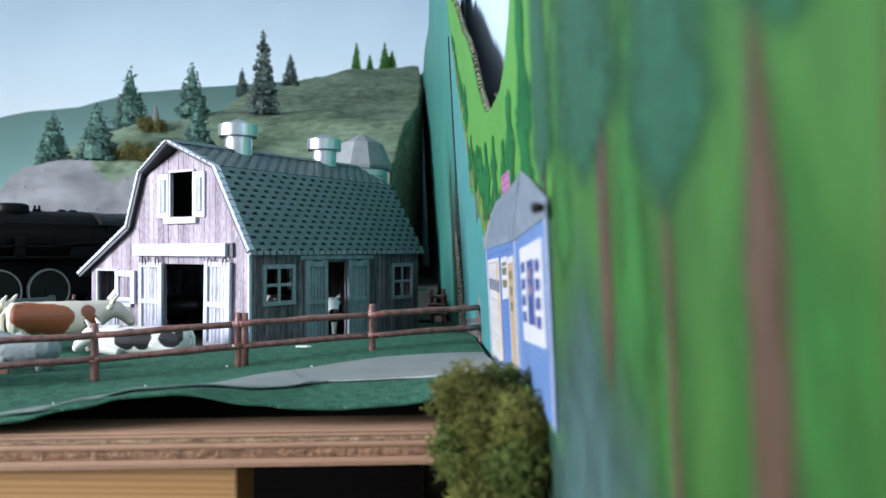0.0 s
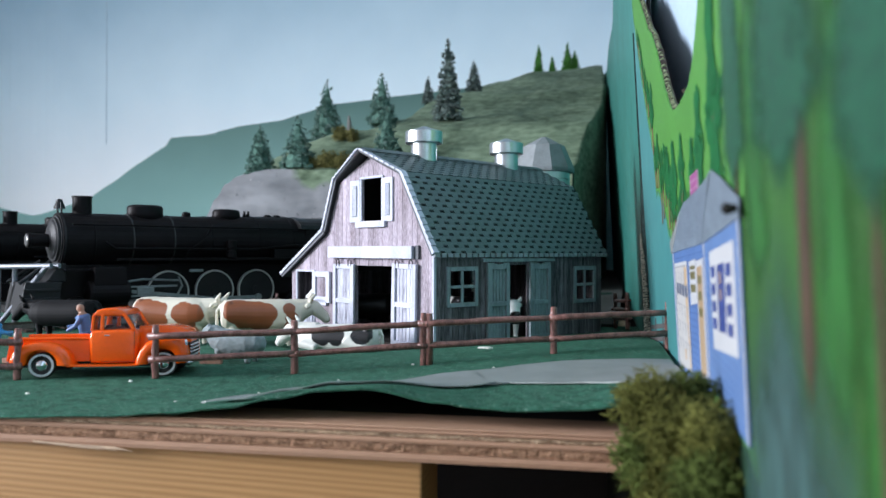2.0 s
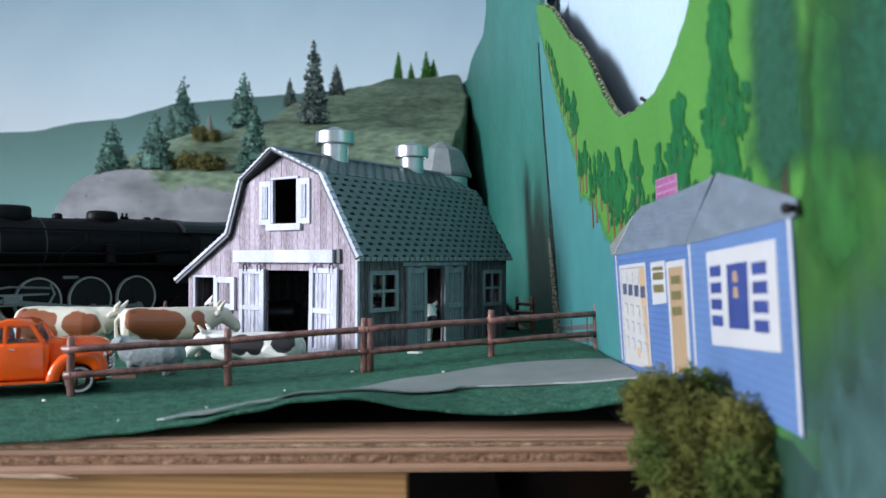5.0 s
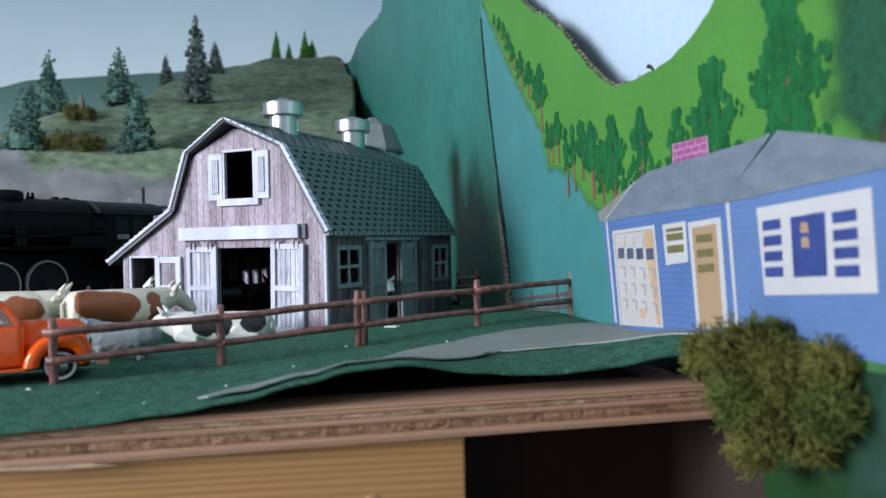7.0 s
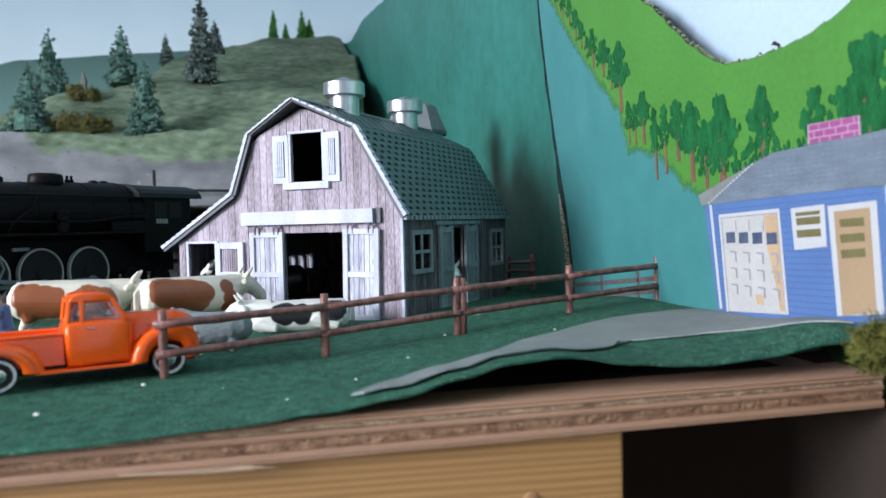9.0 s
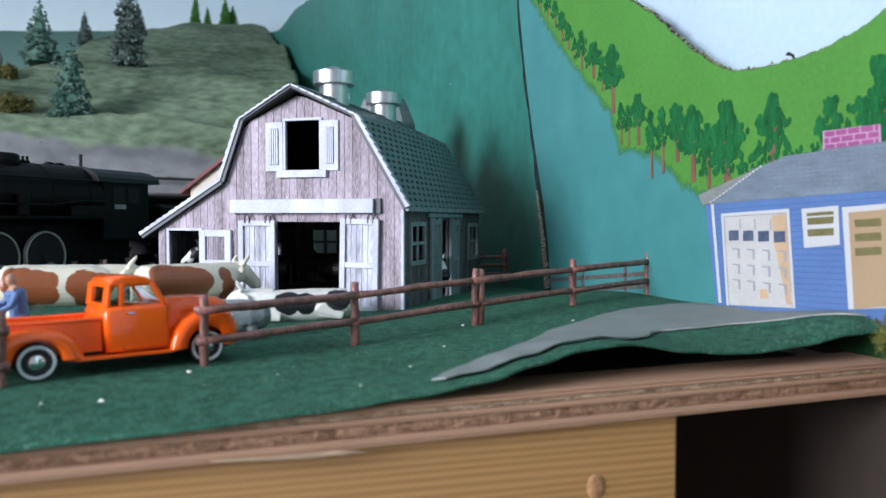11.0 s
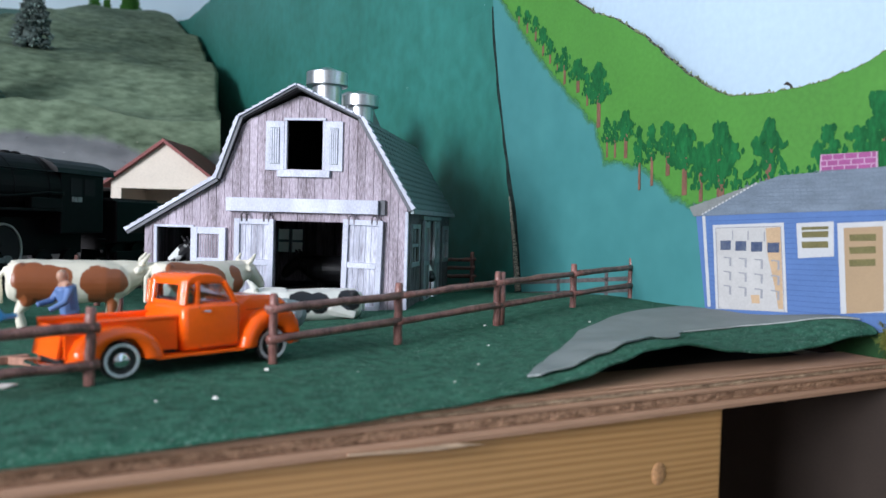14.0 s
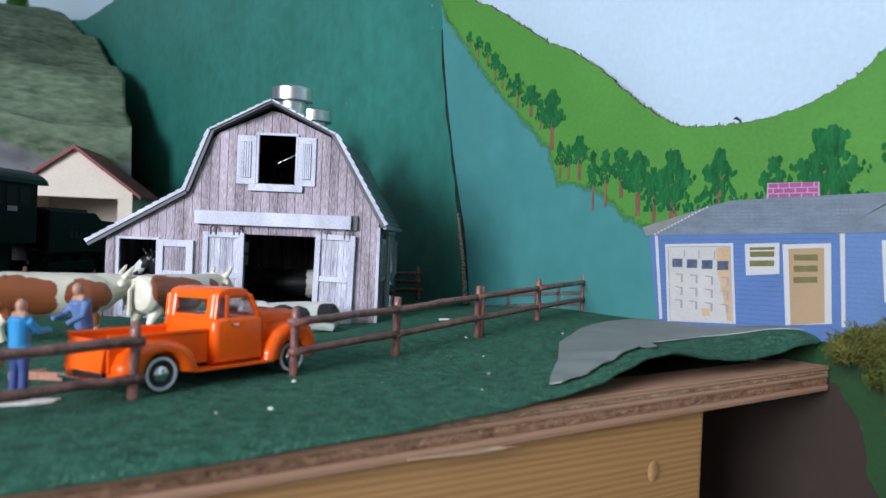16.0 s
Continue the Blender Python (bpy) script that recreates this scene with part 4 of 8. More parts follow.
GREY = "small frosted grey-green model conifer on the hillside"
for i, (x, y, top, w, mt, fl, lb) in enumerate([
        (-0.478, 2.05, 0.668, 0.082, M_NEEDLEDARK, True, "tall dark ragged model conifer on the hillside"),
        (-0.490, 2.48, 0.712, 0.062, M_NEEDLEDARK, False, "dark model conifer behind a taller one"),
        (-0.612, 2.35, 0.634, 0.046, M_NEEDLEDARK, False, "tiny dark model conifer on the ridge"),
        (-0.840, 2.075, 0.574, 0.112, M_NEEDLE, True, GREY), (-0.965, 2.30, 0.545, 0.06, M_NEEDLE, True, GREY),
        (-0.664, 2.04, 0.578, 0.096, M_NEEDLE, True, GREY), (-0.880, 1.740, 0.392, 0.095, M_NEEDLE, True, GREY),
        (-0.781, 1.742, 0.412, 0.106, M_NEEDLE, True, GREY), (-0.553, 1.740, 0.428, 0.096, M_NEEDLE, True, "frosted grey-green model conifer leaning at the rock edge"),
        (-0.337, 3.00, 0.884, 0.042, M_NEEDLELIGHT, False, "small bright green model conifer on the hilltop"),
        (-0.296, 3.12, 0.872, 0.036, M_NEEDLELIGHT, False, "tiny bright green model conifer on the hilltop"),
        (-0.232, 3.07, 0.908, 0.048, M_NEEDLELIGHT, False, "small bright green model conifer on the hilltop"),
        (-0.205, 3.09, 0.880, 0.048, M_NEEDLELIGHT, False, "small bright green model conifer on the hilltop")]):
    z = hill_z(x, y) - 0.004
    conifer("conifer", x, y, z, max(0.045, top - z), w, mt, 300 + i, fl, lb)


def threads(bm, centre, radii, n, length, thick, r, seed, droop=0.0):
    """Many short forked, curling threads about a centre."""
    for k in range(n):
        d = Vector((r.gauss(0, 1), r.gauss(0, 1), r.gauss(0, 1))).normalized()
        q = r.random() ** 0.5
        lump = 0.85 + 0.45 * noise.noise(d * 2.6 + Vector((seed, 0, 0)))
        c = Vector(centre) + Vector((d.x * radii[0], d.y * radii[1], d.z * radii[2])) * q * lump
        p = [c]
        way = (0.8 * d + Vector((r.uniform(-1, 1), r.uniform(-1, 1), r.uniform(-1, 1)))).normalized()
        for i in range(3):
            way = (way + 0.9 * Vector((r.uniform(-1, 1), r.uniform(-1, 1), r.uniform(-1, 1) - droop))).normalized()
            p.append(p[-1] + way * length * r.uniform(0.5, 1.0) / 3)
        tube(bm, p, [thick, thick * 0.9, thick * 0.7, thick * 0.3], seg=3, caps=False)
        if r.random() < 0.6:
            s = p[2] + 0.5 * length / 3 * Vector((r.uniform(-1, 1), r.uniform(-1, 1), r.uniform(-1, 1)))
            tube(bm, [p[1], s, s + 0.4 * (s - p[1])], [thick * 0.8, thick * 0.6, thick * 0.2], seg=3, caps=False)


def lichen(m, tufts, density, length, thick, materials, seed, label, droop=0.0):
    """A springy lichen bush made of several tufts (x, y, z, radius)."""
    r = random.Random(seed)
    t = thing("lichen_bush", m, label, "model bush", "lichen bushes")
    for i, (x, y, z, q) in enumerate(tufts):
        bm = bmesh.new()
        threads(bm, (x, y, z), (q, q, q * 0.95), int(density * (q / 0.012) ** 2), length, thick, r, seed + i, droop)
        part("tuft", bm, materials[i % len(materials)], t, smooth=True)
    return t


lichen(pose(-0.70, 1.755, 0.275), [(-0.05, 0, 0.008, 0.026), (-0.01, 0, 0.016, 0.032), (0.03, 0, 0.012, 0.028), (0.055, 0.005, 0.018, 0.020)], 230, 0.010, 0.0010, [M_BROWNBUSH], 3, "low olive-brown lichen bush on the rock edge")
lichen(pose(-0.715, 1.90, 0.372), [(-0.02, 0, 0.012, 0.022), (0.015, 0, 0.008, 0.020)], 200, 0.010, 0.0010, [M_BROWNBUSH], 4, "small olive-brown lichen bush on the slope")
bm = bmesh.new()
tube(bm, [(0, 0, -0.02), (0.002, 0, 0.022), (0, 0, 0.044)], [0.008, 0.007, 0.002], seg=7)
solo("bare_trunk", bm, M_GREYTREE, pose(-0.735, 1.97, hill_z(-0.735, 1.97)), "bare grey stump standing among the hillside trees", "tree stump")

# ---- front lichen bush at the table corner ----
M_LICHEN = surf("yellow_green_lichen", (0.07, 0.078, 0.013), rough=0.95, vary=0.55, scale=70, fine=700, tint=(0.145, 0.149, 0.038), spec=0.2)
M_LICHENDEEP = surf("deep_green_lichen", (0.047, 0.072, 0.012), rough=0.95, vary=0.55, scale=70, fine=700, tint=(0.102, 0.136, 0.034), spec=0.2)
lichen(pose(0.0155, 0.283, 0.0065), [(-0.006, 0.012, 0.013, 0.0150), (-0.010, 0.006, -0.004, 0.0125), (0.004, -0.006, 0.008, 0.0150), (0.000, 0.000, -0.012, 0.0140), (0.010, -0.022, -0.004, 0.0125), (0.012, -0.020, 0.012, 0.0105), (-0.004, 0.004, -0.024, 0.0105), (0.008, 0.014, 0.018, 0.0100), (0.010, -0.010, -0.018, 0.0105), (0.000, 0.026, 0.004, 0.0100), (0.006, 0.024, -0.010, 0.0095), (-0.006, 0.040, 0.006, 0.0100), (-0.009, 0.030, 0.012, 0.0095), (-0.001, 0.046, 0.002, 0.0080)], 1050, 0.0058, 0.00030, [M_LICHEN, M_LICHENDEEP, M_LICHEN], 11, "springy yellow-green lichen bush hanging at the table corner", droop=0.1)

# ---- grey card road ----
road_pts = [(-0.150, 0.3700), (-0.140, 0.4020), (-0.100, 0.448), (-0.058, 0.476), (-0.020, 0.490), (0.026, 0.496), (0.029, 0.46), (0.031, 0.362), (0.012, 0.378), (-0.020, 0.402), (-0.060, 0.406), (-0.090, 0.392), (-0.105, 0.381), (-0.125, 0.3675), (-0.140, 0.3610)]


def inside(pts, x, y):
    c = False
    for (x0, y0), (x1, y1) in zip(pts, pts[1:] + pts[:1]):
        if (y0 > y) != (y1 > y) and x < (x1 - x0) * (y - y0) / (y1 - y0) + x0:
            c = not c
    return c


def draped(name, pts, lift, label, seed):
    """A sheet of card cut to an outline and laid over the mat."""
    bm = bmesh.new()
    fine = wiggle(pts, 6, 0.0008, 120, seed, closed=True)
    v = [bm.verts.new((x, y, 0)) for x, y in fine]
    f = bm.faces.new(v)
    bmesh.ops.triangulate(bm, faces=[f])
    for _ in range(3):
        bmesh.ops.subdivide_edges(bm, edges=[e for e in bm.edges if e.calc_length() > 0.006], cuts=1, use_grid_fill=False)
        bmesh.ops.triangulate(bm, faces=bm.faces[:])
    for q in bm.verts:
        q.co.z = mat_z(q.co.x, q.co.y) + lift + 0.0004 * noise.noise((q.co.x * 40, q.co.y * 40, seed))
    ex = bmesh.ops.extrude_face_region(bm, geom=bm.faces[:])
    for q in ex["geom"]:
        if isinstance(q, bmesh.types.BMVert):
            q.co.z -= 0.0006
    bm.normal_update()
    for f in bm.faces:
        f.material_index = 1 if abs(f.normal.z) < 0.4 else 0
    return solo(name, bm, [M_ROAD, M_ROADEDGE], Matrix(), label, "model road", kind="structure", smooth=False)


draped("road", road_pts, 0.0012, "grey card strip road curling over the grass mat", 1)
draped("road", [(-0.0859, 0.4394), (-0.0768, 0.4180), (-0.0670, 0.4040), (-0.0785, 0.3890), (-0.1050, 0.3780), (-0.1250, 0.3635), (-0.1500, 0.3520), (-0.1800, 0.3435), (-0.2000, 0.3395), (-0.2045, 0.3425), (-0.1880, 0.3595), (-0.1595, 0.3870), (-0.1094, 0.4410), (-0.0920, 0.4500)], 0.0019, "overlapping piece of grey card laid on the road", 2)

PIN = (0.2312, 0.0905)
# ---- house picture on the card ----
M_HBLUE = surf("printed_blue_siding", (0.088, 0.165, 0.365), rough=0.45, vary=0.12, scale=30, fine=800, bump=0.05)
M_HBLUE2 = surf("printed_light_blue_siding", (0.105, 0.190, 0.385), rough=0.45, vary=0.12, scale=30, fine=800, bump=0.05)
M_HROOF = surf("printed_grey_shingles", (0.15, 0.19, 0.24), rough=0.5, vary=0.25, scale=60, fine=900, bump=0.15, stretch=(1, 3, 1))
M_HROOFLINE = surf("printed_shingle_line", (0.132, 0.168, 0.214), rough=0.5, vary=0.2)
M_HROOF2 = surf("printed_lighter_shingles", (0.150, 0.190, 0.235), rough=0.5, vary=0.25, scale=60, fine=900, bump=0.15, stretch=(1, 3, 1))
M_HWHITE = surf("printed_white_trim", (0.48, 0.49, 0.505), rough=0.45, vary=0.06, scale=60, fine=900, bump=0.05)
M_HPANELWHITE = surf("printed_warm_white_panels", (0.455, 0.448, 0.440), rough=0.45, vary=0.10, scale=50, fine=900, bump=0.05)
M_HTAN = surf("printed_tan_door", (0.36, 0.255, 0.155), rough=0.5, vary=0.06, scale=25, fine=900, bump=0.05)
M_HPANE = surf("printed_dark_blue_pane", (0.035, 0.06, 0.22), rough=0.4, vary=0.3, scale=80, fine=900, bump=0.0)
M_HOLIVE = surf("printed_olive_pane", (0.15, 0.135, 0.058), rough=0.4, vary=0.2, scale=80, fine=900, bump=0.0)
M_HBRICK = surf("printed_pink_brick", (0.29, 0.075, 0.215), rough=0.5, vary=0.15, scale=90, fine=900, bump=0.05)
M_HMORTAR = surf("printed_brick_joint", (0.47, 0.31, 0.43), rough=0.5, vary=0.1)
M_PANEL = surf("printed_panel_line", (0.27, 0.275, 0.30), rough=0.5, vary=0.1)
M_HGPANE = surf("printed_slate_blue_pane", (0.050, 0.085, 0.185), rough=0.4, vary=0.35, scale=150, fine=900, bump=0.0, tint=(0.085, 0.10, 0.14))
M_HROOFPALE = surf("printed_pale_hip_shingles", (0.20, 0.215, 0.215), rough=0.5, vary=0.15, scale=60, fine=900)
M_HORANGE = surf("printed_orange_stain", (0.47, 0.330, 0.205), rough=0.5, vary=0.12, scale=40, fine=900, bump=0.0)
M_HSHADE = surf("printed_siding_line", (0.056, 0.110, 0.275), rough=0.5, vary=0.1)
M_HSHADE2 = surf("printed_light_siding_line", (0.075, 0.142, 0.315), rough=0.5, vary=0.1)

house = thing("house_cutout", CARD, "flat card cut-out of a blue bungalow with grey roof", "house cut-out")
H0 = 0.0012


def print_slab(name, pts, lo, hi, mt, parent, label=""):
    bm = bmesh.new()
    slab(bm, [C(*p) for p in pts], lo, hi)
    return part(name, bm, mt, parent, label)


print_slab("wall", [(0.4965, 0.078), (0.4870, 0.0060), (0.417, 0.0060), (0.342, 0.010), (0.344, 0.084), (0.35, 0.084)], H0, 0.0032, M_HBLUE, house)
print_slab("front_wall", [(0.349, 0.086), (0.3435, 0.0195), (0.2365, 0.019), (0.2375, 0.091)], H0, 0.0036, M_HBLUE2, house)
for k in range(19):
    z = 0.0165 + 0.0033 * k
    print_slab("siding_line", [(0.485, z - 0.003), (0.351, z + 0.002), (0.351, z + 0.0024), (0.485, z - 0.0026)], 0.0032, 0.0034, M_HSHADE, house)
    print_slab("siding_line", [(0.343, z + 0.003), (0.238, z + 0.004), (0.238, z + 0.0043), (0.343, z + 0.0033)], 0.0036, 0.0038, M_HSHADE2, house)
roof = print_slab("roof", [(0.5025, 0.0835), (0.4985, 0.0765), (0.420, 0.0795), (0.351, 0.0815), (0.309, 0.1085), (0.330, 0.1075), (0.424, 0.1045), (0.455, 0.0965)], 0.0032, 0.0050, M_HROOF, house)
print_slab("front_roof", [(0.3525, 0.081), (0.303, 0.1095), (0.2780, 0.1045), (0.2320, 0.0935), (0.2320, 0.0880)], 0.0036, 0.0056, M_HROOF2, house)
print_slab("hip_end", [(0.5025, 0.0835), (0.4985, 0.0765), (0.4915, 0.0772), (0.4420, 0.1000), (0.455, 0.0965)], 0.0050, 0.0056, M_HROOFPALE, roof)
for k in range(16):
    t = (k + 0.2) / 16
    y, z = 0.4915 - 0.0495 * t, 0.0772 + 0.0228 * t
    print_slab("ridge_tile", [(y, z), (y - 0.0016, z + 0.0003), (y - 0.0019, z + 0.0016), (y - 0.0003, z + 0.0013)], 0.0056, 0.0060, M_HWHITE, roof)
for k in range(9):
    z = 0.0850 + 0.0026 * k
    yl = lerp_table([(0.0835, 0.500), (0.0965, 0.456), (0.1045, 0.426), (0.108, 0.34)], z)
    yr_ = 0.3505 - (z - 0.0815) * 1.555
    print_slab("shingle_line", [(yl, z), (yr_, z), (yr_, z + 0.0005), (yl, z + 0.0005)], 0.0050, 0.0053, M_HROOFLINE, roof)
    for q in range(int((yl - yr_) / 0.0052)):
        y = yl - 0.0052 * q - (0.0026 if k % 2 else 0)
        print_slab("shingle_line", [(y, z + 0.0005), (y - 0.0004, z + 0.0005), (y - 0.0004, z + 0.0026), (y, z + 0.0026)], 0.0050, 0.0052, M_HROOFLINE, roof) if y - 0.0005 > yr_ and z < 0.1045 else None
bm = bmesh.new()
slab(bm, [C(0.3535, 0.0815), C(0.351, 0.081), C(0.3075, 0.1085), C(0.310, 0.1095)], 0.0056, 0.0062)
part("valley_strip", bm, M_HROOF2, roof)
chim = print_slab("chimney", [(0.396, 0.1035), (0.360, 0.1045), (0.3605, 0.1160), (0.3955, 0.1165)], 0.0004, 0.0030, M_HMORTAR, house)
for r_ in range(3):
    for c_ in range(-1, 5):
        y1 = 0.3945 - 0.0078 * c_ - (0.0039 if r_ % 2 else 0)
        y0 = max(0.3612, y1 - 0.0070)
        y1 = min(0.3948, y1)
        if y1 - y0 > 0.001:
            z0 = 0.1055 + 0.0037 * r_
            print_slab("brick", [(y1, z0), (y0, z0), (y0, z0 + 0.0031), (y1, z0 + 0.0031)], 0.0030, 0.0034, M_HBRICK, chim)
for pts in ([(0.4905, 0.077), (0.4878, 0.077), (0.4822, 0.0118), (0.4850, 0.0115)], [(0.3475, 0.084), (0.3445, 0.084), (0.3425, 0.0195), (0.345, 0.0195)], [(0.2405, 0.0885), (0.2378, 0.0885), (0.2367, 0.0195), (0.2390, 0.0195)]):
    print_slab("corner_trim", pts, 0.0037, 0.0042, M_HWHITE, house)
garage = print_slab("garage_door", [(0.4790, 0.0690), (0.4230, 0.0715), (0.4195, 0.0150), (0.4760, 0.0110)], 0.0034, 0.0044, M_HPANELWHITE, house, "white panelled garage door with an orange stain")
print_slab("stain", [(0.4355, 0.0688), (0.4240, 0.0698), (0.4212, 0.0165), (0.4250, 0.0165), (0.4278, 0.030), (0.4305, 0.040), (0.4338, 0.051)], 0.0044, 0.0047, M_HORANGE, garage)
print_slab("stain", [(0.4470, 0.0235), (0.4400, 0.024), (0.4395, 0.0185), (0.4460, 0.0180)], 0.0044, 0.0047, M_HORANGE, garage)
for c_ in range(4):
    ya = 0.4735 - 0.0132 * c_
    print_slab("pane", [(ya, 0.0590), (ya - 0.0092, 0.0594), (ya - 0.0092, 0.0530), (ya, 0.0525)], 0.0047, 0.0050, M_HGPANE, garage)
    for r_ in range(3):
        z = 0.0220 + 0.0098 * r_
        bm = bmesh.new()
        slab(bm, [C(ya - 0.008, z), C(ya - 0.0098, z), C(ya - 0.0098, z + 0.0062), C(ya - 0.0030, z + 0.0064), C(ya - 0.0030, z + 0.0055), C(ya - 0.008, z + 0.0053)], 0.0047, 0.0049)
        part("panel_line", bm, M_PANEL, garage)
    bm = bmesh.new()
    slab(bm, [C(ya - 0.0102, 0.0600), C(ya - 0.0112, 0.0600), C(ya - 0.0112, 0.0665), C(ya - 0.0102, 0.0665)], 0.0047, 0.0049)
    part("panel_line", bm, M_PANEL, garage)
print_slab("frame_shadow", [(0.4782, 0.0683), (0.4234, 0.0706), (0.4200, 0.0150), (0.4206, 0.0150), (0.4240, 0.0699), (0.4775, 0.0677), (0.4744, 0.0108), (0.4750, 0.0108)], 0.0044, 0.0050, M_PANEL, garage)
print_slab("door_frame", [(0.4805, 0.0702), (0.4215, 0.0728), (0.4180, 0.0150), (0.4200, 0.0150), (0.4234, 0.0706), (0.4782, 0.0683), (0.4750, 0.0108), (0.4772, 0.0106)], 0.0044, 0.0052, M_HWHITE, garage)
win = print_slab("small_window", [(0.4120, 0.0725), (0.3855, 0.0740), (0.3850, 0.0525), (0.4105, 0.0500)], 0.0034, 0.0046, M_HWHITE, house)
for z in (0.0560, 0.0625):
    print_slab("pane", [(0.4080, z + 0.0045), (0.3890, z + 0.0055), (0.3890, z + 0.0015), (0.4075, z + 0.0005)], 0.0046, 0.0050, M_HOLIVE, win)
print_slab("pane", [(0.4080, 0.0700), (0.3890, 0.0710), (0.3890, 0.0690), (0.4080, 0.0680)], 0.0046, 0.0050, M_HOLIVE, win)
door = print_slab("front_door", [(0.3830, 0.0730), (0.3525, 0.0748), (0.3510, 0.0210), (0.3800, 0.0185)], 0.0034, 0.0044, M_HWHITE, house, "tan door with olive panes in a white frame")
print_slab("door_leaf", [(0.3790, 0.0700), (0.3565, 0.0716), (0.3552, 0.0212), (0.3765, 0.0190)], 0.0044, 0.0049, M_HTAN, door)
for z in (0.0470, 0.0545, 0.0620):
    print_slab("pane", [(0.3755, z + 0.0040), (0.3603, z + 0.0050), (0.3600, z + 0.0008), (0.3750, z)], 0.0049, 0.0053, M_HOLIVE, door)
bigw = print_slab("picture_window", [(0.3220, 0.0775), (0.2500, 0.0815), (0.2495, 0.0440), (0.3195, 0.0385)], 0.0037, 0.0050, M_HWHITE, house, "wide white-framed picture window with blue panes")
print_slab("pane", [(0.2975, 0.0725), (0.2755, 0.0740), (0.2760, 0.0490), (0.2975, 0.0475)], 0.0050, 0.0054, M_HPANE, bigw)
for y in (0.318, 0.2715):
    for r_ in range(4):
        z = 0.0465 + 0.0068 * r_ + (0.002 if y < 0.3 else 0)
        print_slab("pane", [(y, z + 0.0046), (y - 0.0135, z + 0.0054), (y - 0.0135, z + 0.0010), (y, z + 0.0002)], 0.0050, 0.0054, M_HPANE, bigw)
for (y, z) in ((0.2885, 0.066), (0.2885, 0.060)):
    print_slab("lamp_print", [(y + 0.0028, z), (y - 0.0028, z), (y - 0.002, z + 0.0042), (y + 0.002, z + 0.0042)], 0.0054, 0.0057, M_HTAN, bigw)

# the card is bent upright along a fold: the part before it stands square to the table's end
FOLD_Y, FOLD_X, LEAN_Z = 0.385, 0.0343, 0.045
SQUARE = Vector((1, 0, LEAN_Z)).normalized()


def folded(v):
    """A point of the flat sheet, carried over to the bent part along the line of sight from the table's front."""
    flat = Vector((v.x, v.y, 0))
    p = CARD @ flat
    if p.y >= FOLD_Y - 1e-5:
        return v
    f = step(0.19, 0.26, p.y)
    eye = Vector((-0.16 * f, 0.012 * f, 0.0767 - 0.011 * f))
    on = Vector((FOLD_X, FOLD_Y, 0.05))
    way = p - eye
    q = eye + way * ((on - eye).dot(SQUARE) / way.dot(SQUARE)) - SQUARE * v.z
    return CARD.inverted() @ q


PASTE_Y = [(0.23, 0.2262), (0.25, 0.2454), (0.32, 0.3141), (0.347, 0.3414), (0.383, 0.3808), (0.412, 0.4089), (0.4215, 0.4181), (0.4805, 0.4764), (0.51, 0.506)]


def pasted(v):
    """A point of the house print, glued flat on the bent sheet."""
    y = float(np.interp(0.47 - v.x, *zip(*PASTE_Y)))
    z = v.y + 0.05
    z += 0.05 * (0.062 - z) if z > 0.062 or y < 0.36 else 0.0
    face = CARD.to_3x3() @ Vector((0, 0, 1)) if y >= FOLD_Y else -SQUARE
    on = Vector((0.0305, 0.47, 0.05)) if y >= FOLD_Y else Vector((FOLD_X, FOLD_Y, 0.05))
    x = on.x - ((y - on.y) * face.y + (z - on.z) * face.z) / face.x
    return CARD.inverted() @ (Vector((x, y, z)) + face * (0.0010 + 0.2 * (v.z - 0.0012)))


for ob in (*card.children_recursive, *house.children_recursive):
    if ob.name.startswith("sky_board"):
        continue
    glued = house in (ob.parent, ob.parent.parent)
    bm = bmesh.new()
    bm.from_mesh(ob.data)
    bmesh.ops.bisect_plane(bm, geom=bm.verts[:] + bm.edges[:] + bm.faces[:], plane_co=(0.47 - (0.3872 if glued else FOLD_Y), 0, 0), plane_no=(1, 0, 0))
    for v in bm.verts:
        v.co = pasted(v.co) if glued else folded(v.co)
    bm.to_mesh(ob.data)
    bm.free()

bm = bmesh.new()
lathe(bm, [(0.0, 0.0008), (0.0012, 0.0008), (0.0013, 0.0024), (0.0017, 0.0027), (0.0016, 0.0040), (0.0009, 0.0046), (0.0, 0.0047)], (0, 0, 0), "z", 16)
a, b = C(PIN[0], PIN[1])
solo("push_pin", bm, M_BLACK, CARD @ Matrix.Translation(pasted(Vector((a, b, 0.0060)))), "small black push pin holding the house cut-out", "push pin")


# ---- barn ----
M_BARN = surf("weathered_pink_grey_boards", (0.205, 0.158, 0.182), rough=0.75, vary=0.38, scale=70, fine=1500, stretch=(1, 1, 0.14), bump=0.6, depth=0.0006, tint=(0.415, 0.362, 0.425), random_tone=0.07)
# weathered boards again, with the unlit side's shade in their dark base
M_BARNSIDE = surf("weathered_boards_shade_toned", (0.020, 0.019, 0.021), rough=0.8, vary=0.6, scale=190, fine=1500, stretch=(1, 1, 0.06), bump=0.9, depth=0.0008, tint=(0.175, 0.150, 0.170), random_tone=0.25)
M_BWHITE = surf("dry_brushed_white_trim", (0.45, 0.47, 0.57), rough=0.6, vary=0.2, scale=60, fine=1600, stretch=(1, 1, 0.3), bump=0.2, depth=0.0003, tint=(0.54, 0.56, 0.66))
M_BPLANK = surf("grey_streaked_white_planks", (0.30, 0.29, 0.36), rough=0.65, vary=0.35, scale=120, fine=1700, stretch=(1, 1, 0.08), bump=0.4, depth=0.0004, tint=(0.56, 0.58, 0.68))
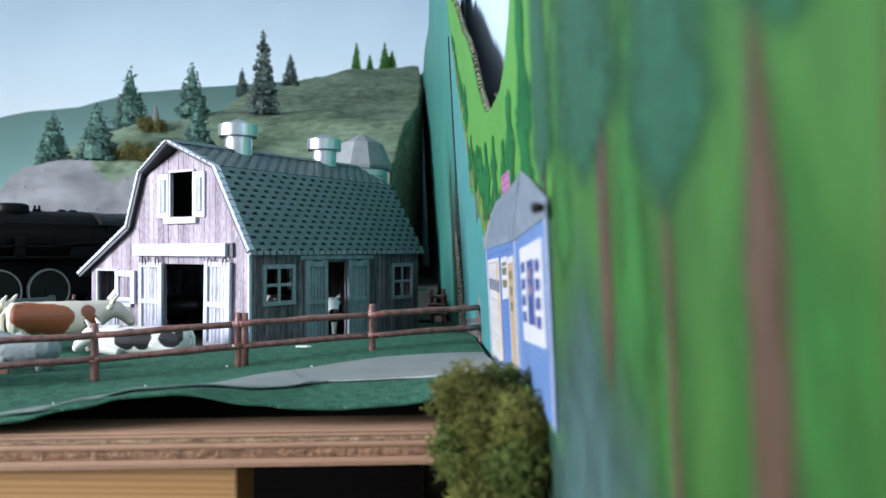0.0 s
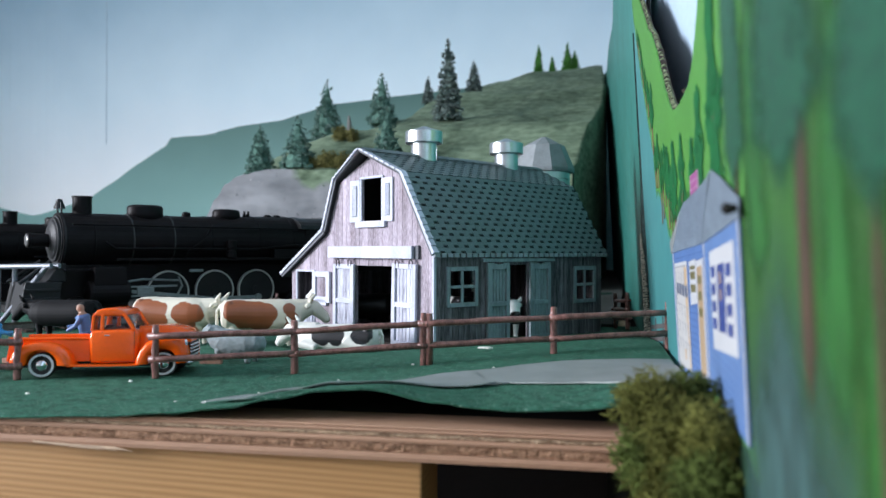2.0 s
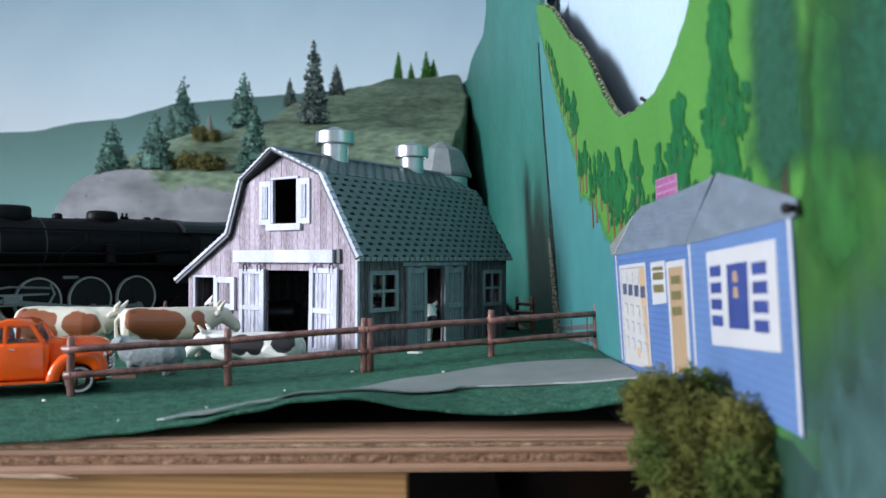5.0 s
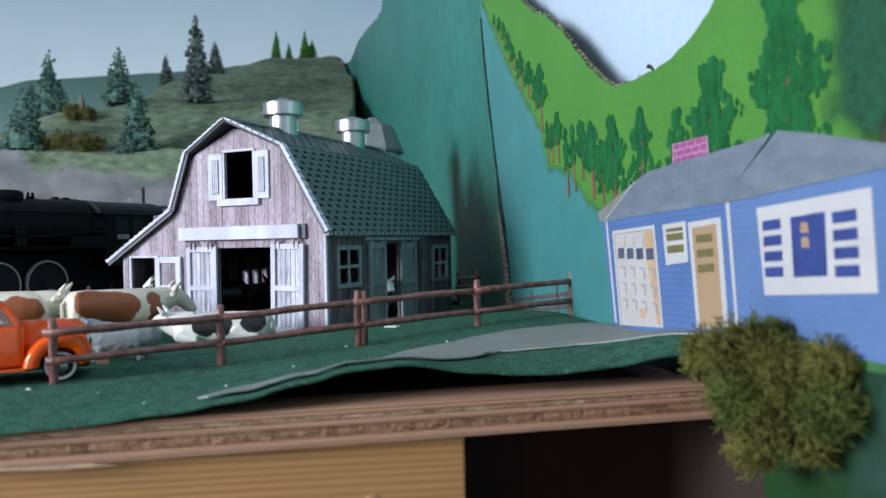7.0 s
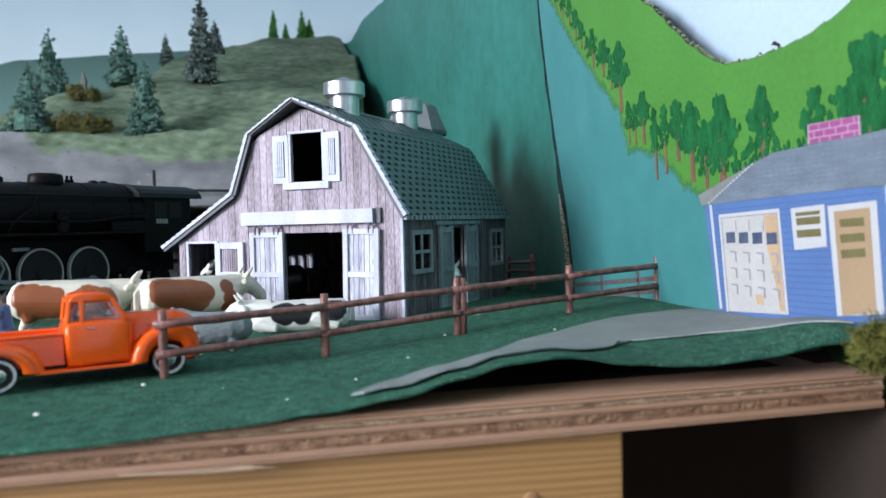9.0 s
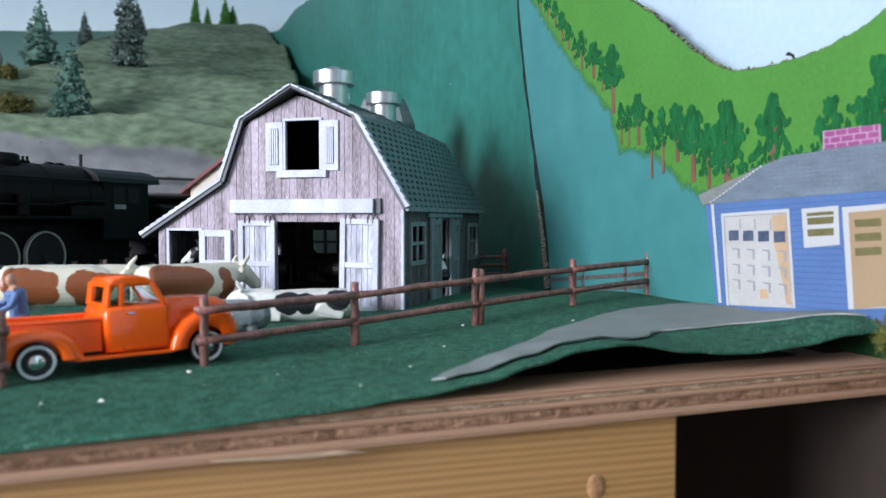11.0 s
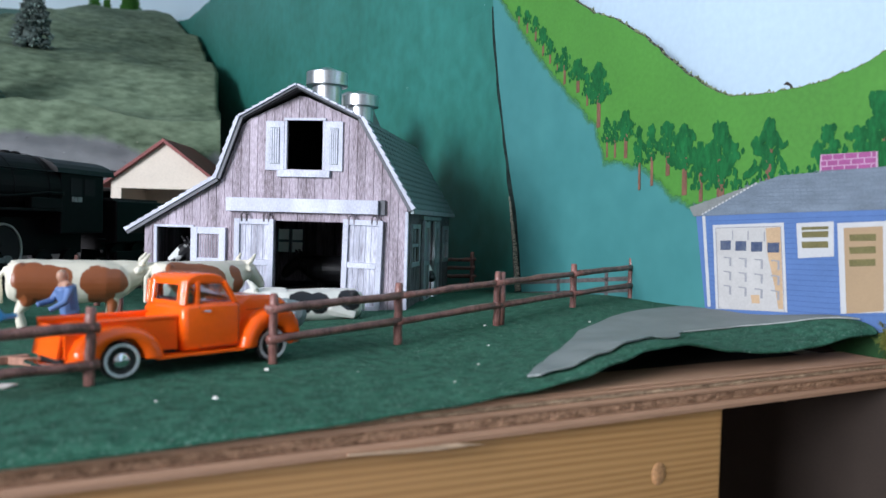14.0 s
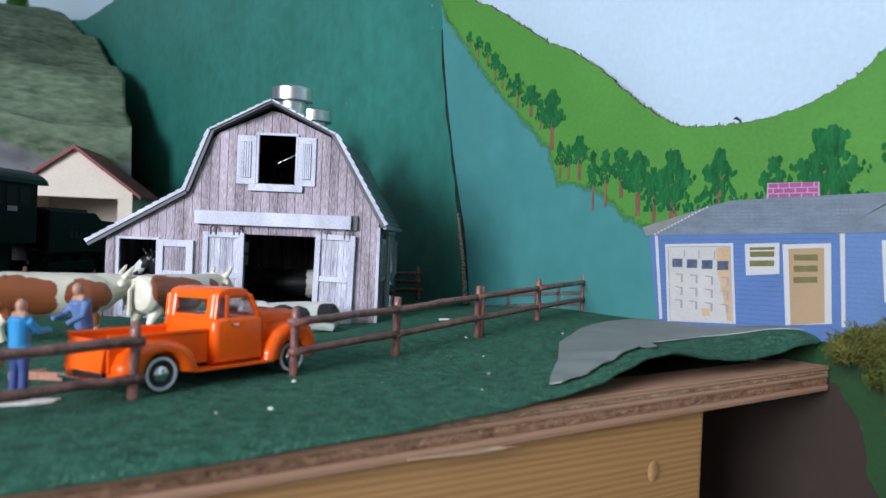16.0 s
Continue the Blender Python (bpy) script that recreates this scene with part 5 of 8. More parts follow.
# dry-brushed trim toned down to grey for the shade on the barn side
M_BGREY = surf("dry_brushed_trim_shade_toned", (0.245, 0.290, 0.312), rough=0.65, vary=0.3, scale=160, fine=1600, stretch=(1, 1, 0.15), bump=0.35, depth=0.0004)
M_SHINGLE = surf("grey_green_shingles", (0.100, 0.142, 0.150), rough=0.5, vary=0.25, scale=120, fine=1500, bump=0.2, depth=0.0003, random_tone=0.10)
M_SHINGLEBED = surf("roof_gaps_dark", (0.006, 0.009, 0.010), rough=0.8, vary=0.3)
# pale translucent stuff that imitates daylight behind the back window
M_FROST = bpy.data.materials.new("outside_light_pane")
M_FROST.use_nodes = True
fn = M_FROST.node_tree.nodes
f_out, f_mix, f_a, f_b = fn["Material Output"], fn.new("ShaderNodeMixShader"), fn.new("ShaderNodeBsdfTranslucent"), fn.new("ShaderNodeBsdfDiffuse")
for n_ in (f_a, f_b):
    n_.inputs["Color"].default_value = (0.82, 0.80, 0.77, 1)
M_FROST.node_tree.links.new(f_a.outputs[0], f_mix.inputs[1])
M_FROST.node_tree.links.new(f_b.outputs[0], f_mix.inputs[2])
M_FROST.node_tree.links.new(f_mix.outputs[0], f_out.inputs["Surface"])
M_EAVE = surf("dark_blue_grey_eave", (0.10, 0.106, 0.125), rough=0.6, vary=0.3, scale=120, fine=1200)
M_ALU = surf("brushed_silver_vent", (0.62, 0.64, 0.66), rough=0.32, metal=1.0, vary=0.12, scale=90, fine=900, bump=0.08)
M_SILOROOF = surf("dull_grey_silo_roof", (0.20, 0.22, 0.23), rough=0.5, vary=0.2, scale=90, fine=900)
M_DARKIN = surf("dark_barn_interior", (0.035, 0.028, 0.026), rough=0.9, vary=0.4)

# barn axes: x from the right-hand corner along the front, y outward from the front, z up
BARN = Matrix.Translation((-0.152, 0.606, -0.0045)) @ Matrix.Rotation(radians(146.5), 4, "Z")
barn = thing("barn", BARN, "weathered pink-grey model barn with white doors and shingled gambrel roof", "model barn")
BW, BD = 0.2125, 0.228
EV, KN, RD = 0.081, 0.148, 0.171
front = [(0.0, EV), (0.037, KN - 0.003), (0.0845, RD - 0.005), (0.131, KN - 0.003), (0.1495, 0.100), (BW, 0.062)]


def front_top(u):
    for (a, b), (c, d) in zip(front, front[1:]):
        if a <= u <= c:
            return b + (d - b) * (u - a) / (c - a)
    return 0.06


OPEN = [(0.0485, 0.104, 0.0, 0.0685), (0.067, 0.0955, 0.1085, 0.146), (0.1725, 0.2015, 0.033, 0.0612)]


def board_wall(name, u0, u1, top_of, holes, mt, place, thick=0.0022, width=0.0067):
    """Upright boards with recessed joints, cut round the openings. place(u, d, z) sets a point of the wall."""
    bm = bmesh.new()
    for a, b in zip([u0] + [h[1] for h in holes if h[2] <= 0.0], [h[0] for h in holes if h[2] <= 0.0] + [u1]):
        vs = [bm.verts.new(place(u, d, z)) for z in (0.0005, 0.004) for d in (-0.003, -0.0013) for u in (a + 0.001, b - 0.001)]
        for q in ((0, 2, 3, 1), (4, 5, 7, 6), (0, 1, 5, 4), (2, 6, 7, 3), (0, 4, 6, 2), (1, 3, 7, 5)):
            bm.faces.new([vs[i] for i in q])
    w = part(name, bm, mt, barn)
    n = int(round((u1 - u0) / width))
    for i in range(n):
        a, b = u0 + (u1 - u0) * i / n, u0 + (u1 - u0) * (i + 1) / n
        cuts = sorted({a, b, *[q for h in holes for q in h[:2] if a < q < b]})
        for c, d in zip(cuts, cuts[1:]):
            mid = (c + d) / 2
            spans = [(0.0, None)]
            for h in holes:
                if h[0] < mid < h[1]:
                    new_spans = []
                    for lo, hi in spans:
                        hi_v = hi if hi is not None else top_of(mid)
                        if h[2] > lo + 1e-4:
                            new_spans.append((lo, min(h[2], hi_v)))
                        if h[3] < hi_v:
                            new_spans.append((h[3], hi))
                    spans = new_spans
            gc = 0.00017 if c == a else 0.0
            gd = 0.00017 if d == b else 0.0
            off = 0.0004 * noise.noise((i * 7.7, u0, 3))
            for lo, hi in spans:
                zc = top_of(c + gc) if hi is None else hi
                zd = top_of(d - gd) if hi is None else hi
                bm = bmesh.new()
                pts = [(c + gc, lo), (d - gd, lo), (d - gd, zd), (c + gc, zc)]
                f = [bm.verts.new(place(p[0], off + 0.0006, p[1])) for p in pts]
                k = [bm.verts.new(place(p[0], off - 0.0012, p[1])) for p in pts]
                bm.faces.new(f)
                bm.faces.new(k[::-1])
                for q in range(4):
                    r = (q + 1) % 4
                    bm.faces.new((f[q], k[q], k[r], f[r]))
                part("board", bm, mt, w)
    return w


fr = board_wall("front_wall", 0.0, BW, front_top, OPEN, M_BARN, lambda u, d, z: (u, d, z))
SIDEOPEN = [(0.0125, 0.0485, 0.0355, 0.068), (0.088, 0.114, 0.0, 0.0695), (0.182, 0.217, 0.032, 0.0665)]
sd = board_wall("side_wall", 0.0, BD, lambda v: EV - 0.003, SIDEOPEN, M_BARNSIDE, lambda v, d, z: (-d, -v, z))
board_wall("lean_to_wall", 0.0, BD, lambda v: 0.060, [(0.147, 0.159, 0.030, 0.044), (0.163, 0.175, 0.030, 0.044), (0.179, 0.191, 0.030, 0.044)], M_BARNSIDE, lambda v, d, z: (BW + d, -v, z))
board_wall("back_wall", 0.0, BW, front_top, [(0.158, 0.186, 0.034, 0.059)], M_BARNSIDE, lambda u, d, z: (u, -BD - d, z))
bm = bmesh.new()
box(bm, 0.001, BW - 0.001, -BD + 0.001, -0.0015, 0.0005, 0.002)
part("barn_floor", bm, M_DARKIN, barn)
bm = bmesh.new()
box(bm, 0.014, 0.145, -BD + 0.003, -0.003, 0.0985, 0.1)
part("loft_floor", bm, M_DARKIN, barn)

# roof planes with rows of shingles
prof = [(-0.0045, EV - 0.002), (0.0365, KN), (0.0845, RD), (0.1325, KN), (0.1505, 0.1005), (0.2255, 0.0570)]
OV = 0.0045
for i, ((a, b), (c, d)) in enumerate(zip(prof, prof[1:])):
    L = math.hypot(c - a, d - b)
    nx, nz = -(d - b) / L, (c - a) / L
    bm = bmesh.new()
    ya, yb = (OV, OV + 0.008) if i == 1 else ((OV + 0.008, OV) if i == 2 else (OV, OV))
    q = [(a, ya, b), (c, yb, d), (c, -BD - OV, d), (a, -BD - OV, b)]
    lo = [bm.verts.new((p[0] - nx * 0.0024, p[1], p[2] - nz * 0.0024)) for p in q]
    hi = [bm.verts.new((p[0], p[1], p[2])) for p in q]
    bm.faces.new(lo[::-1])
    bm.faces.new(hi)
    for k in range(4):
        j = (k + 1) % 4
        bm.faces.new((lo[k], lo[j], hi[j], hi[k]))
    roof_plane = part("roof_plane", bm, M_SHINGLEBED, barn)
    # bargeboard along the front edge, with a white lip of shingle ends
    steps = int(L / 0.0066)
    bm = bmesh.new()
    for k in range(steps):
        f0, f1 = k / steps, (k + 1.0) / steps
        hi_k, lo_k = (0.0032, 0.0022) if d < b else (0.0022, 0.0032)
        if i in (1, 2):
            hi_k, lo_k = 0.5 * hi_k, 0.5 * lo_k
        y_f = ya + (yb - ya) * k / steps
        q = [(f0, 0.0002), (f1, 0.0002), (f1, 0.0002 + hi_k), (f0, 0.0002 + lo_k)]
        vf = [bm.verts.new((a + (c - a) * f + nx * n, y_f + 0.0024, b + (d - b) * f + nz * n)) for f, n in q]
        vb = [bm.verts.new((a + (c - a) * f + nx * n, y_f - 0.0030, b + (d - b) * f + nz * n)) for f, n in q]
        bm.faces.new(vf)
        bm.faces.new(vb[::-1])
        for e_ in range(4):
            g_ = (e_ + 1) % 4
            bm.faces.new((vf[e_], vb[e_], vb[g_], vf[g_]))
    part("shingle_lip", bm, M_BWHITE, barn, "white-brushed stepped shingle edge")
    bm = bmesh.new()
    e = [(a, ya, b), (c, yb, d)]
    deep = 0.0014 if i in (1, 2) else 0.0026
    v = []
    for (x, y, z) in e:
        for s, t in ((0.0003, 0.0), (0.0003, 0.0012), (-deep, 0.0012), (-deep, 0.0)):
            v.append(bm.verts.new((x + nx * s, y + t, z + nz * s)))
    for k in range(4):
        j = (k + 1) % 4
        bm.faces.new((v[k], v[j], v[4 + j], v[4 + k]))
    bm.faces.new(v[3::-1])
    bm.faces.new(v[4:])
    part("bargeboard", bm, M_EAVE, barn, "dark blue-grey bargeboard")
    # shingles: courses run up the slope, each tab with a notch beside it
    rowh, cw, slot = 0.0057, 0.0120, 0.0052
    nr = max(2, int(round(L / rowh)))
    lowfirst = d > b
    e0, e1 = ((a, b), (c, d)) if lowfirst else ((c, d), (a, b))
    sx, sz = (e1[0] - e0[0]) / L, (e1[1] - e0[1]) / L
    nc = int((BD + 2 * OV) / cw)
    length = L / nr

    def shingle_mesh(bm, x0, z0, y0, y1, run):
        tab, lift = min(0.0025, 0.5 * run), 0.0012
        yt = max(y0 - (cw - slot), y1)
        pts = [(0, y0, lift), (0, yt, lift), (tab, yt, lift * 0.96), (tab, y1, lift * 0.96), (run, y1, lift * 0.84), (run, y0, lift * 0.84), (tab, y0, lift * 0.96)]
        top_v = [bm.verts.new((x0 + sx * q + nx * n, y, z0 + sz * q + nz * n)) for q, y, n in pts]
        base_v = [bm.verts.new((x0 + sx * q + nx * 0.0001, y, z0 + sz * q + nz * 0.0001)) for q, y, n in pts]
        bm.faces.new((top_v[0], top_v[1], top_v[2], top_v[6]))
        bm.faces.new((top_v[6], top_v[2], top_v[3], top_v[4], top_v[5]))
        for p, q in ((0, 1), (1, 2), (2, 3), (3, 4), (5, 6), (6, 0)):
            bm.faces.new((top_v[p], base_v[p], base_v[q], top_v[q]))
    rest = bmesh.new()
    shared = None
    count = 0
    for r_ in range(nr):
        x0, z0 = e0[0] + (e1[0] - e0[0]) * r_ / nr, e0[1] + (e1[1] - e0[1]) * r_ / nr
        run = length
        for s in range(nc + 1):
            yy0 = OV - (s * cw - (cw / 2 if r_ % 2 else 0))
            yy1 = yy0 - cw + 0.0001
            whole = yy0 <= OV and yy1 >= -BD - OV and run == length
            yy0, yy1 = min(OV, yy0), max(-BD - OV, yy1)
            if yy0 - yy1 < 0.001:
                continue
            if i == 0 and whole and count < 300:
                if shared is None:
                    bm = bmesh.new()
                    shingle_mesh(bm, 0, 0, 0, -cw + 0.0001, run)
                    ob = part("shingle", bm, M_SHINGLE, roof_plane)
                    shared = ob.data
                else:
                    ob = new("shingle", shared)
                    ob.parent = roof_plane
                ob.location = (x0, yy0, z0)
                count += 1
            else:
                shingle_mesh(rest, x0, z0, yy0, yy1, run)
    tagged(part("shingles", rest, M_SHINGLE, roof_plane), kind="stuff")
for k in range(33):
    y = OV - 0.0072 * k
    bm = bmesh.new()
    box(bm, prof[0][0] - 0.0016, prof[0][0] + 0.0010, y - 0.0056, y, prof[0][1] - 0.0026, prof[0][1] + 0.0008 + 0.0004 * noise.noise((k * 3.3, 0, 1)), bevel=0.0003)
    part("eave_end", bm, M_BGREY, barn)
bm = bmesh.new()
for s in range(34):
    y = OV + 0.006 - s * 0.0071
    for sg in (-1, 1):
        v = [bm.verts.new(p) for p in ((0.0845, y, RD + 0.0022), (0.0845, y - 0.0066, RD + 0.0026), (0.0845 + sg * 0.008, y - 0.0066, RD - 0.0012), (0.0845 + sg * 0.008, y, RD - 0.0016))]
        bm.faces.new(v)
part("ridge_cap", bm, M_SHINGLE, barn)


def vent(u, v):
    bm = bmesh.new()
    lathe(bm, [(0.0124, RD - 0.010), (0.0124, RD + 0.0138)], (u, -v, 0), seg=72)
    t = part("roof_vent", bm, M_ALU, barn, "round silver roof ventilator")
    bm = bmesh.new()
    lathe(bm, [(0.0124, RD + 0.0118), (0.0168, RD + 0.0120), (0.0176, RD + 0.0128), (0.0176, RD + 0.0230), (0.0168, RD + 0.0238), (0.0085, RD + 0.0262), (0.0022, RD + 0.0286), (0.0, RD + 0.0290)], (u, -v, 0), seg=72)
    part("vent_cap", bm, M_ALU, t)


vent(0.0845, 0.0635)
vent(0.0845, 0.1790)

# front trim
def trim(name, u0, u1, z0, z1, d0, d1, mt=M_BWHITE, parent=None, bevel=0.0004):
    bm = bmesh.new()
    box(bm, u0, u1, d0, d1, z0, z1, bevel=bevel)
    return part(name, bm, mt, parent or barn)


track_board = trim("door_track", 0.0215, 0.1425, 0.0752, 0.0858, 0.0012, 0.0062)
trim("track_end", 0.0165, 0.0213, 0.0748, 0.0862, 0.0008, 0.0030, M_EAVE, track_board)
trim("corner_post", -0.0012, 0.0012, 0.0, EV - 0.003, -0.0012, 0.0016)


def plank_door(name, u0, u1, z0, z1, d, mt, along="u", lower=0.5, lean=0.0, label="", planks=5, field=None, fw=0.0042):
    """A ledged door: frame, cross rail and two fields of narrow upright planks."""
    bm = bmesh.new()
    if along == "u":
        box(bm, u0 + 0.001, u1 - 0.001, d - 0.0004, d + 0.0002, z0 + 0.001, z1 - 0.001)
    else:
        box(bm, -d - 0.0002, -d + 0.0004, -u1 + 0.001, -u0 - 0.001, z0 + 0.001, z1 - 0.001)
    if lean:
        bmesh.ops.transform(bm, matrix=Matrix.Translation((u0, 0, z1)) @ Matrix.Rotation(radians(lean), 4, "Y") @ Matrix.Translation((-u0, 0, -z1)), verts=bm.verts)
    dr = part(name, bm, mt, barn, label)

    def put(nm, a0, a1, b0, b1, e0, e1, bevel=0.0003, own=None):
        bm = bmesh.new()
        if along == "u":
            box(bm, a0, a1, d + e0, d + e1, b0, b1, bevel=bevel)
        else:
            box(bm, -d - e1, -d - e0, -a1, -a0, b0, b1, bevel=bevel)
        if lean:
            bmesh.ops.transform(bm, matrix=Matrix.Translation((u0, 0, z1)) @ Matrix.Rotation(radians(lean), 4, "Y") @ Matrix.Translation((-u0, 0, -z1)), verts=bm.verts)
        part(nm, bm, own or mt, dr)
    put("stile", u0, u0 + fw, z0, z1, 0, 0.0026)
    put("stile", u1 - fw, u1, z0, z1, 0, 0.0026)
    for z in (z0, z0 + (z1 - z0) * lower - fw / 2, z1 - fw):
        put("rail", u0 + fw, u1 - fw, z, z + fw, 0, 0.0024)
    w = (u1 - u0 - 2 * fw) / planks
    for k in range(planks):
        put("plank", u0 + fw + k * w + 0.0003, u0 + fw + (k + 1) * w - 0.0003, z0 + fw * 0.5, z1 - fw * 0.5, 0.0002, 0.0007, 0.0001, field)
    return dr


dl = plank_door("sliding_door", 0.104, 0.136, 0.002, 0.0695, 0.0020, M_BWHITE, label="white ledged sliding door, slid open", field=M_BPLANK)
dr_ = plank_door("sliding_door", 0.0175, 0.0485, 0.001, 0.0705, 0.0024, M_BWHITE, lean=-1.2, label="white ledged sliding door hanging askew", field=M_BPLANK)
for u in (0.110, 0.128, 0.024, 0.042):
    bm = bmesh.new()
    tube(bm, [(u - 0.002, 0.0042, 0.0675), (u - 0.0022, 0.0046, 0.0725), (u, 0.0048, 0.0745), (u + 0.0022, 0.0046, 0.0725), (u + 0.002, 0.0042, 0.0675)], 0.0008, seg=6)
    part("hanger", bm, M_BARNSIDE, dl if u > 0.1 else dr_)
plank_door("stable_door_leaf", 0.1435, 0.1722, 0.0325, 0.0620, 0.0012, M_BWHITE, lower=0.0, label="open upper leaf of the stable door", planks=8, field=M_BARN, fw=0.0054)
plank_door("stable_door_leaf", 0.1730, 0.2010, 0.001, 0.0325, 0.0004, M_BWHITE, lower=0.0, label="closed lower leaf of the stable door", planks=6, field=M_BPLANK)
trim("door_frame", 0.1705, 0.1725, 0.0, 0.0615, 0.0006, 0.0020)
trim("door_frame", 0.2015, 0.2040, 0.0, 0.0615, 0.0006, 0.0020)
trim("door_frame", 0.1705, 0.2040, 0.0612, 0.0632, 0.0006, 0.0022)
lw = trim("loft_frame", 0.0645, 0.0980, 0.1460, 0.1480, 0.0006, 0.0024)
trim("frame_side", 0.0650, 0.0670, 0.1085, 0.1460, 0.0006, 0.0020, parent=lw)
trim("frame_side", 0.0955, 0.0975, 0.1085, 0.1460, 0.0006, 0.0020, parent=lw)
trim("loft_sill", 0.0605, 0.1025, 0.1025, 0.1080, 0.0006, 0.0040)
for u0, u1 in ((0.0510, 0.0650), (0.0975, 0.1125)):
    sh = trim("shutter", u0, u1, 0.1075, 0.1455, 0.0008, 0.0024)
    trim("louvre_panel", u0 + 0.0038, u1 - 0.0038, 0.1125, 0.1405, 0.0024, 0.0030, M_BGREY, sh, 0.0001)
    for k in range(4):
        w = (u1 - u0 - 0.0076) / 4
        trim("slat", u0 + 0.0039 + k * w, u0 + 0.0037 + (k + 1) * w - 0.0004, 0.1130, 0.1400, 0.0030, 0.0034, M_BWHITE, sh, 0.0)


def side_window(v0, v1, z0, z1):
    f = 0.0036
    bm = bmesh.new()
    for a0, a1, b0, b1 in ((v0 - f, v0, z0 - f, z1 + f), (v1, v1 + f, z0 - f, z1 + f), (v0, v1, z0 - f, z0), (v0, v1, z1, z1 + f)):
        box(bm, -0.0024, -0.0002, -a1, -a0, b0, b1, bevel=0.0003)
    w = part("side_window", bm, M_BGREY, barn, "four-pane barn window with the side's shade in its grey-green")

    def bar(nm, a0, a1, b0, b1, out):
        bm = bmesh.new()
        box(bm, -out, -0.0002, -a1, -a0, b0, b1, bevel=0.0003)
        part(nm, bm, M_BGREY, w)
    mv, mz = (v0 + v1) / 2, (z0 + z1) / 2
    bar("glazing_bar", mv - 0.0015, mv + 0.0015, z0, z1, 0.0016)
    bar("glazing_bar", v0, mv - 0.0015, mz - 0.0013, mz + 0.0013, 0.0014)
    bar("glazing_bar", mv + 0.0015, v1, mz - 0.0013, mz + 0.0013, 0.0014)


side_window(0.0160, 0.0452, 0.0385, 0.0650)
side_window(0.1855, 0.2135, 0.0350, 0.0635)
plank_door("side_door", 0.0590, 0.0870, 0.001, 0.0700, 0.0016, M_BGREY, along="v", label="sliding door on the barn side with shade in its grey-green")
plank_door("side_door", 0.1150, 0.1440, 0.001, 0.0695, 0.0016, M_BGREY, along="v", label="sliding door on the barn side with shade in its grey-green")
for v0, v1 in ((0.0590, 0.0870), (0.1150, 0.1440)):
    w = v1 - v0
    for f0, f1 in ((0.0, 0.30), (0.30, 0.44), (0.56, 0.70), (0.70, 1.0)):
        bm = bmesh.new()
        box(bm, -0.0040, -0.0016, -(v0 + f1 * w), -(v0 + f0 * w), 0.0696, 0.0716 if f0 in (0.0, 0.70) else 0.0706, bevel=0.0003)
        part("door_head", bm, M_BGREY, barn)
bm = bmesh.new()
box(bm, -0.0042, -0.0006, -0.150, -0.053, 0.0722, 0.0755, bevel=0.0003)
part("side_door_track", bm, M_BGREY, barn)
# bars of the window at the back of the lean-to
bm = bmesh.new()
box(bm, 0.1705, 0.1735, -BD - 0.002, -BD + 0.001, 0.034, 0.059)
box(bm, 0.158, 0.1705, -BD - 0.002, -BD + 0.001, 0.0450, 0.0475)
box(bm, 0.1735, 0.186, -BD - 0.002, -BD + 0.001, 0.0450, 0.0475)
bw_ = part("back_window", bm, M_BGREY, barn, "grey four-pane window in the back wall")
# added pane: its pale colour stands for the light outside
bm = bmesh.new()
box(bm, 0.1575, 0.1865, -BD - 0.0035, -BD - 0.0030, 0.0335, 0.0595)
part("clouded_pane", bm, M_FROST, bw_, "pale pane added for the daylight seen through the window")
for v in (0.161, 0.177, 0.193):
    trim("window_reveal", BW - 0.0065, BW - 0.0016, 0.029, 0.045, -v - 0.0016, -v + 0.0016)

# silo behind the barn
silo = thing("silo", BARN @ pose(0.127, -BD - 0.064, 0), "round grey silo with a faceted grey cap", "model silo")
bm = bmesh.new()
lathe(bm, [(0.0305, 0.0), (0.0305, 0.178)], seg=40)
body = part("silo_body", bm, M_ALU, silo)
for k in range(11):
    bm = bmesh.new()
    z = 0.014 + 0.0152 * k
    lathe(bm, [(0.0305, z), (0.0311, z + 0.0004), (0.0311, z + 0.0012), (0.0305, z + 0.0016)], seg=40, closed=True)
    part("silo_hoop", bm, M_ALU, body)
bm = bmesh.new()
lathe(bm, [(0.0355, 0.1745), (0.0362, 0.1765), (0.0362, 0.1790), (0.0245, 0.2065), (0.0035, 0.2175), (0.0, 0.2180)], seg=10)
part("silo_cap", bm, M_SILOROOF, silo)

# ---- fences ----
M_FENCE = surf("glossy_brown_plastic", (0.140, 0.056, 0.047), rough=0.32, vary=0.35, scale=190, fine=1200, stretch=(1, 1, 0.35), bump=0.6, depth=0.0006, tint=(0.245, 0.115, 0.098))


def fence_post(x, y, z, h, r, seed, lean=0.0):
    rr = random.Random(seed)
    bm = bmesh.new()
    p, rad = [], []
    for k in range(8):
        t = k / 7
        p.append((rr.uniform(-1, 1) * 0.0003 + lean * t, rr.uniform(-1, 1) * 0.0003, -0.003 + (h + 0.003) * t))
        rad.append(r * rr.uniform(0.9, 1.08))
    rad[-1] *= 0.8
    tube(bm, p, rad, seg=9)
    return bm


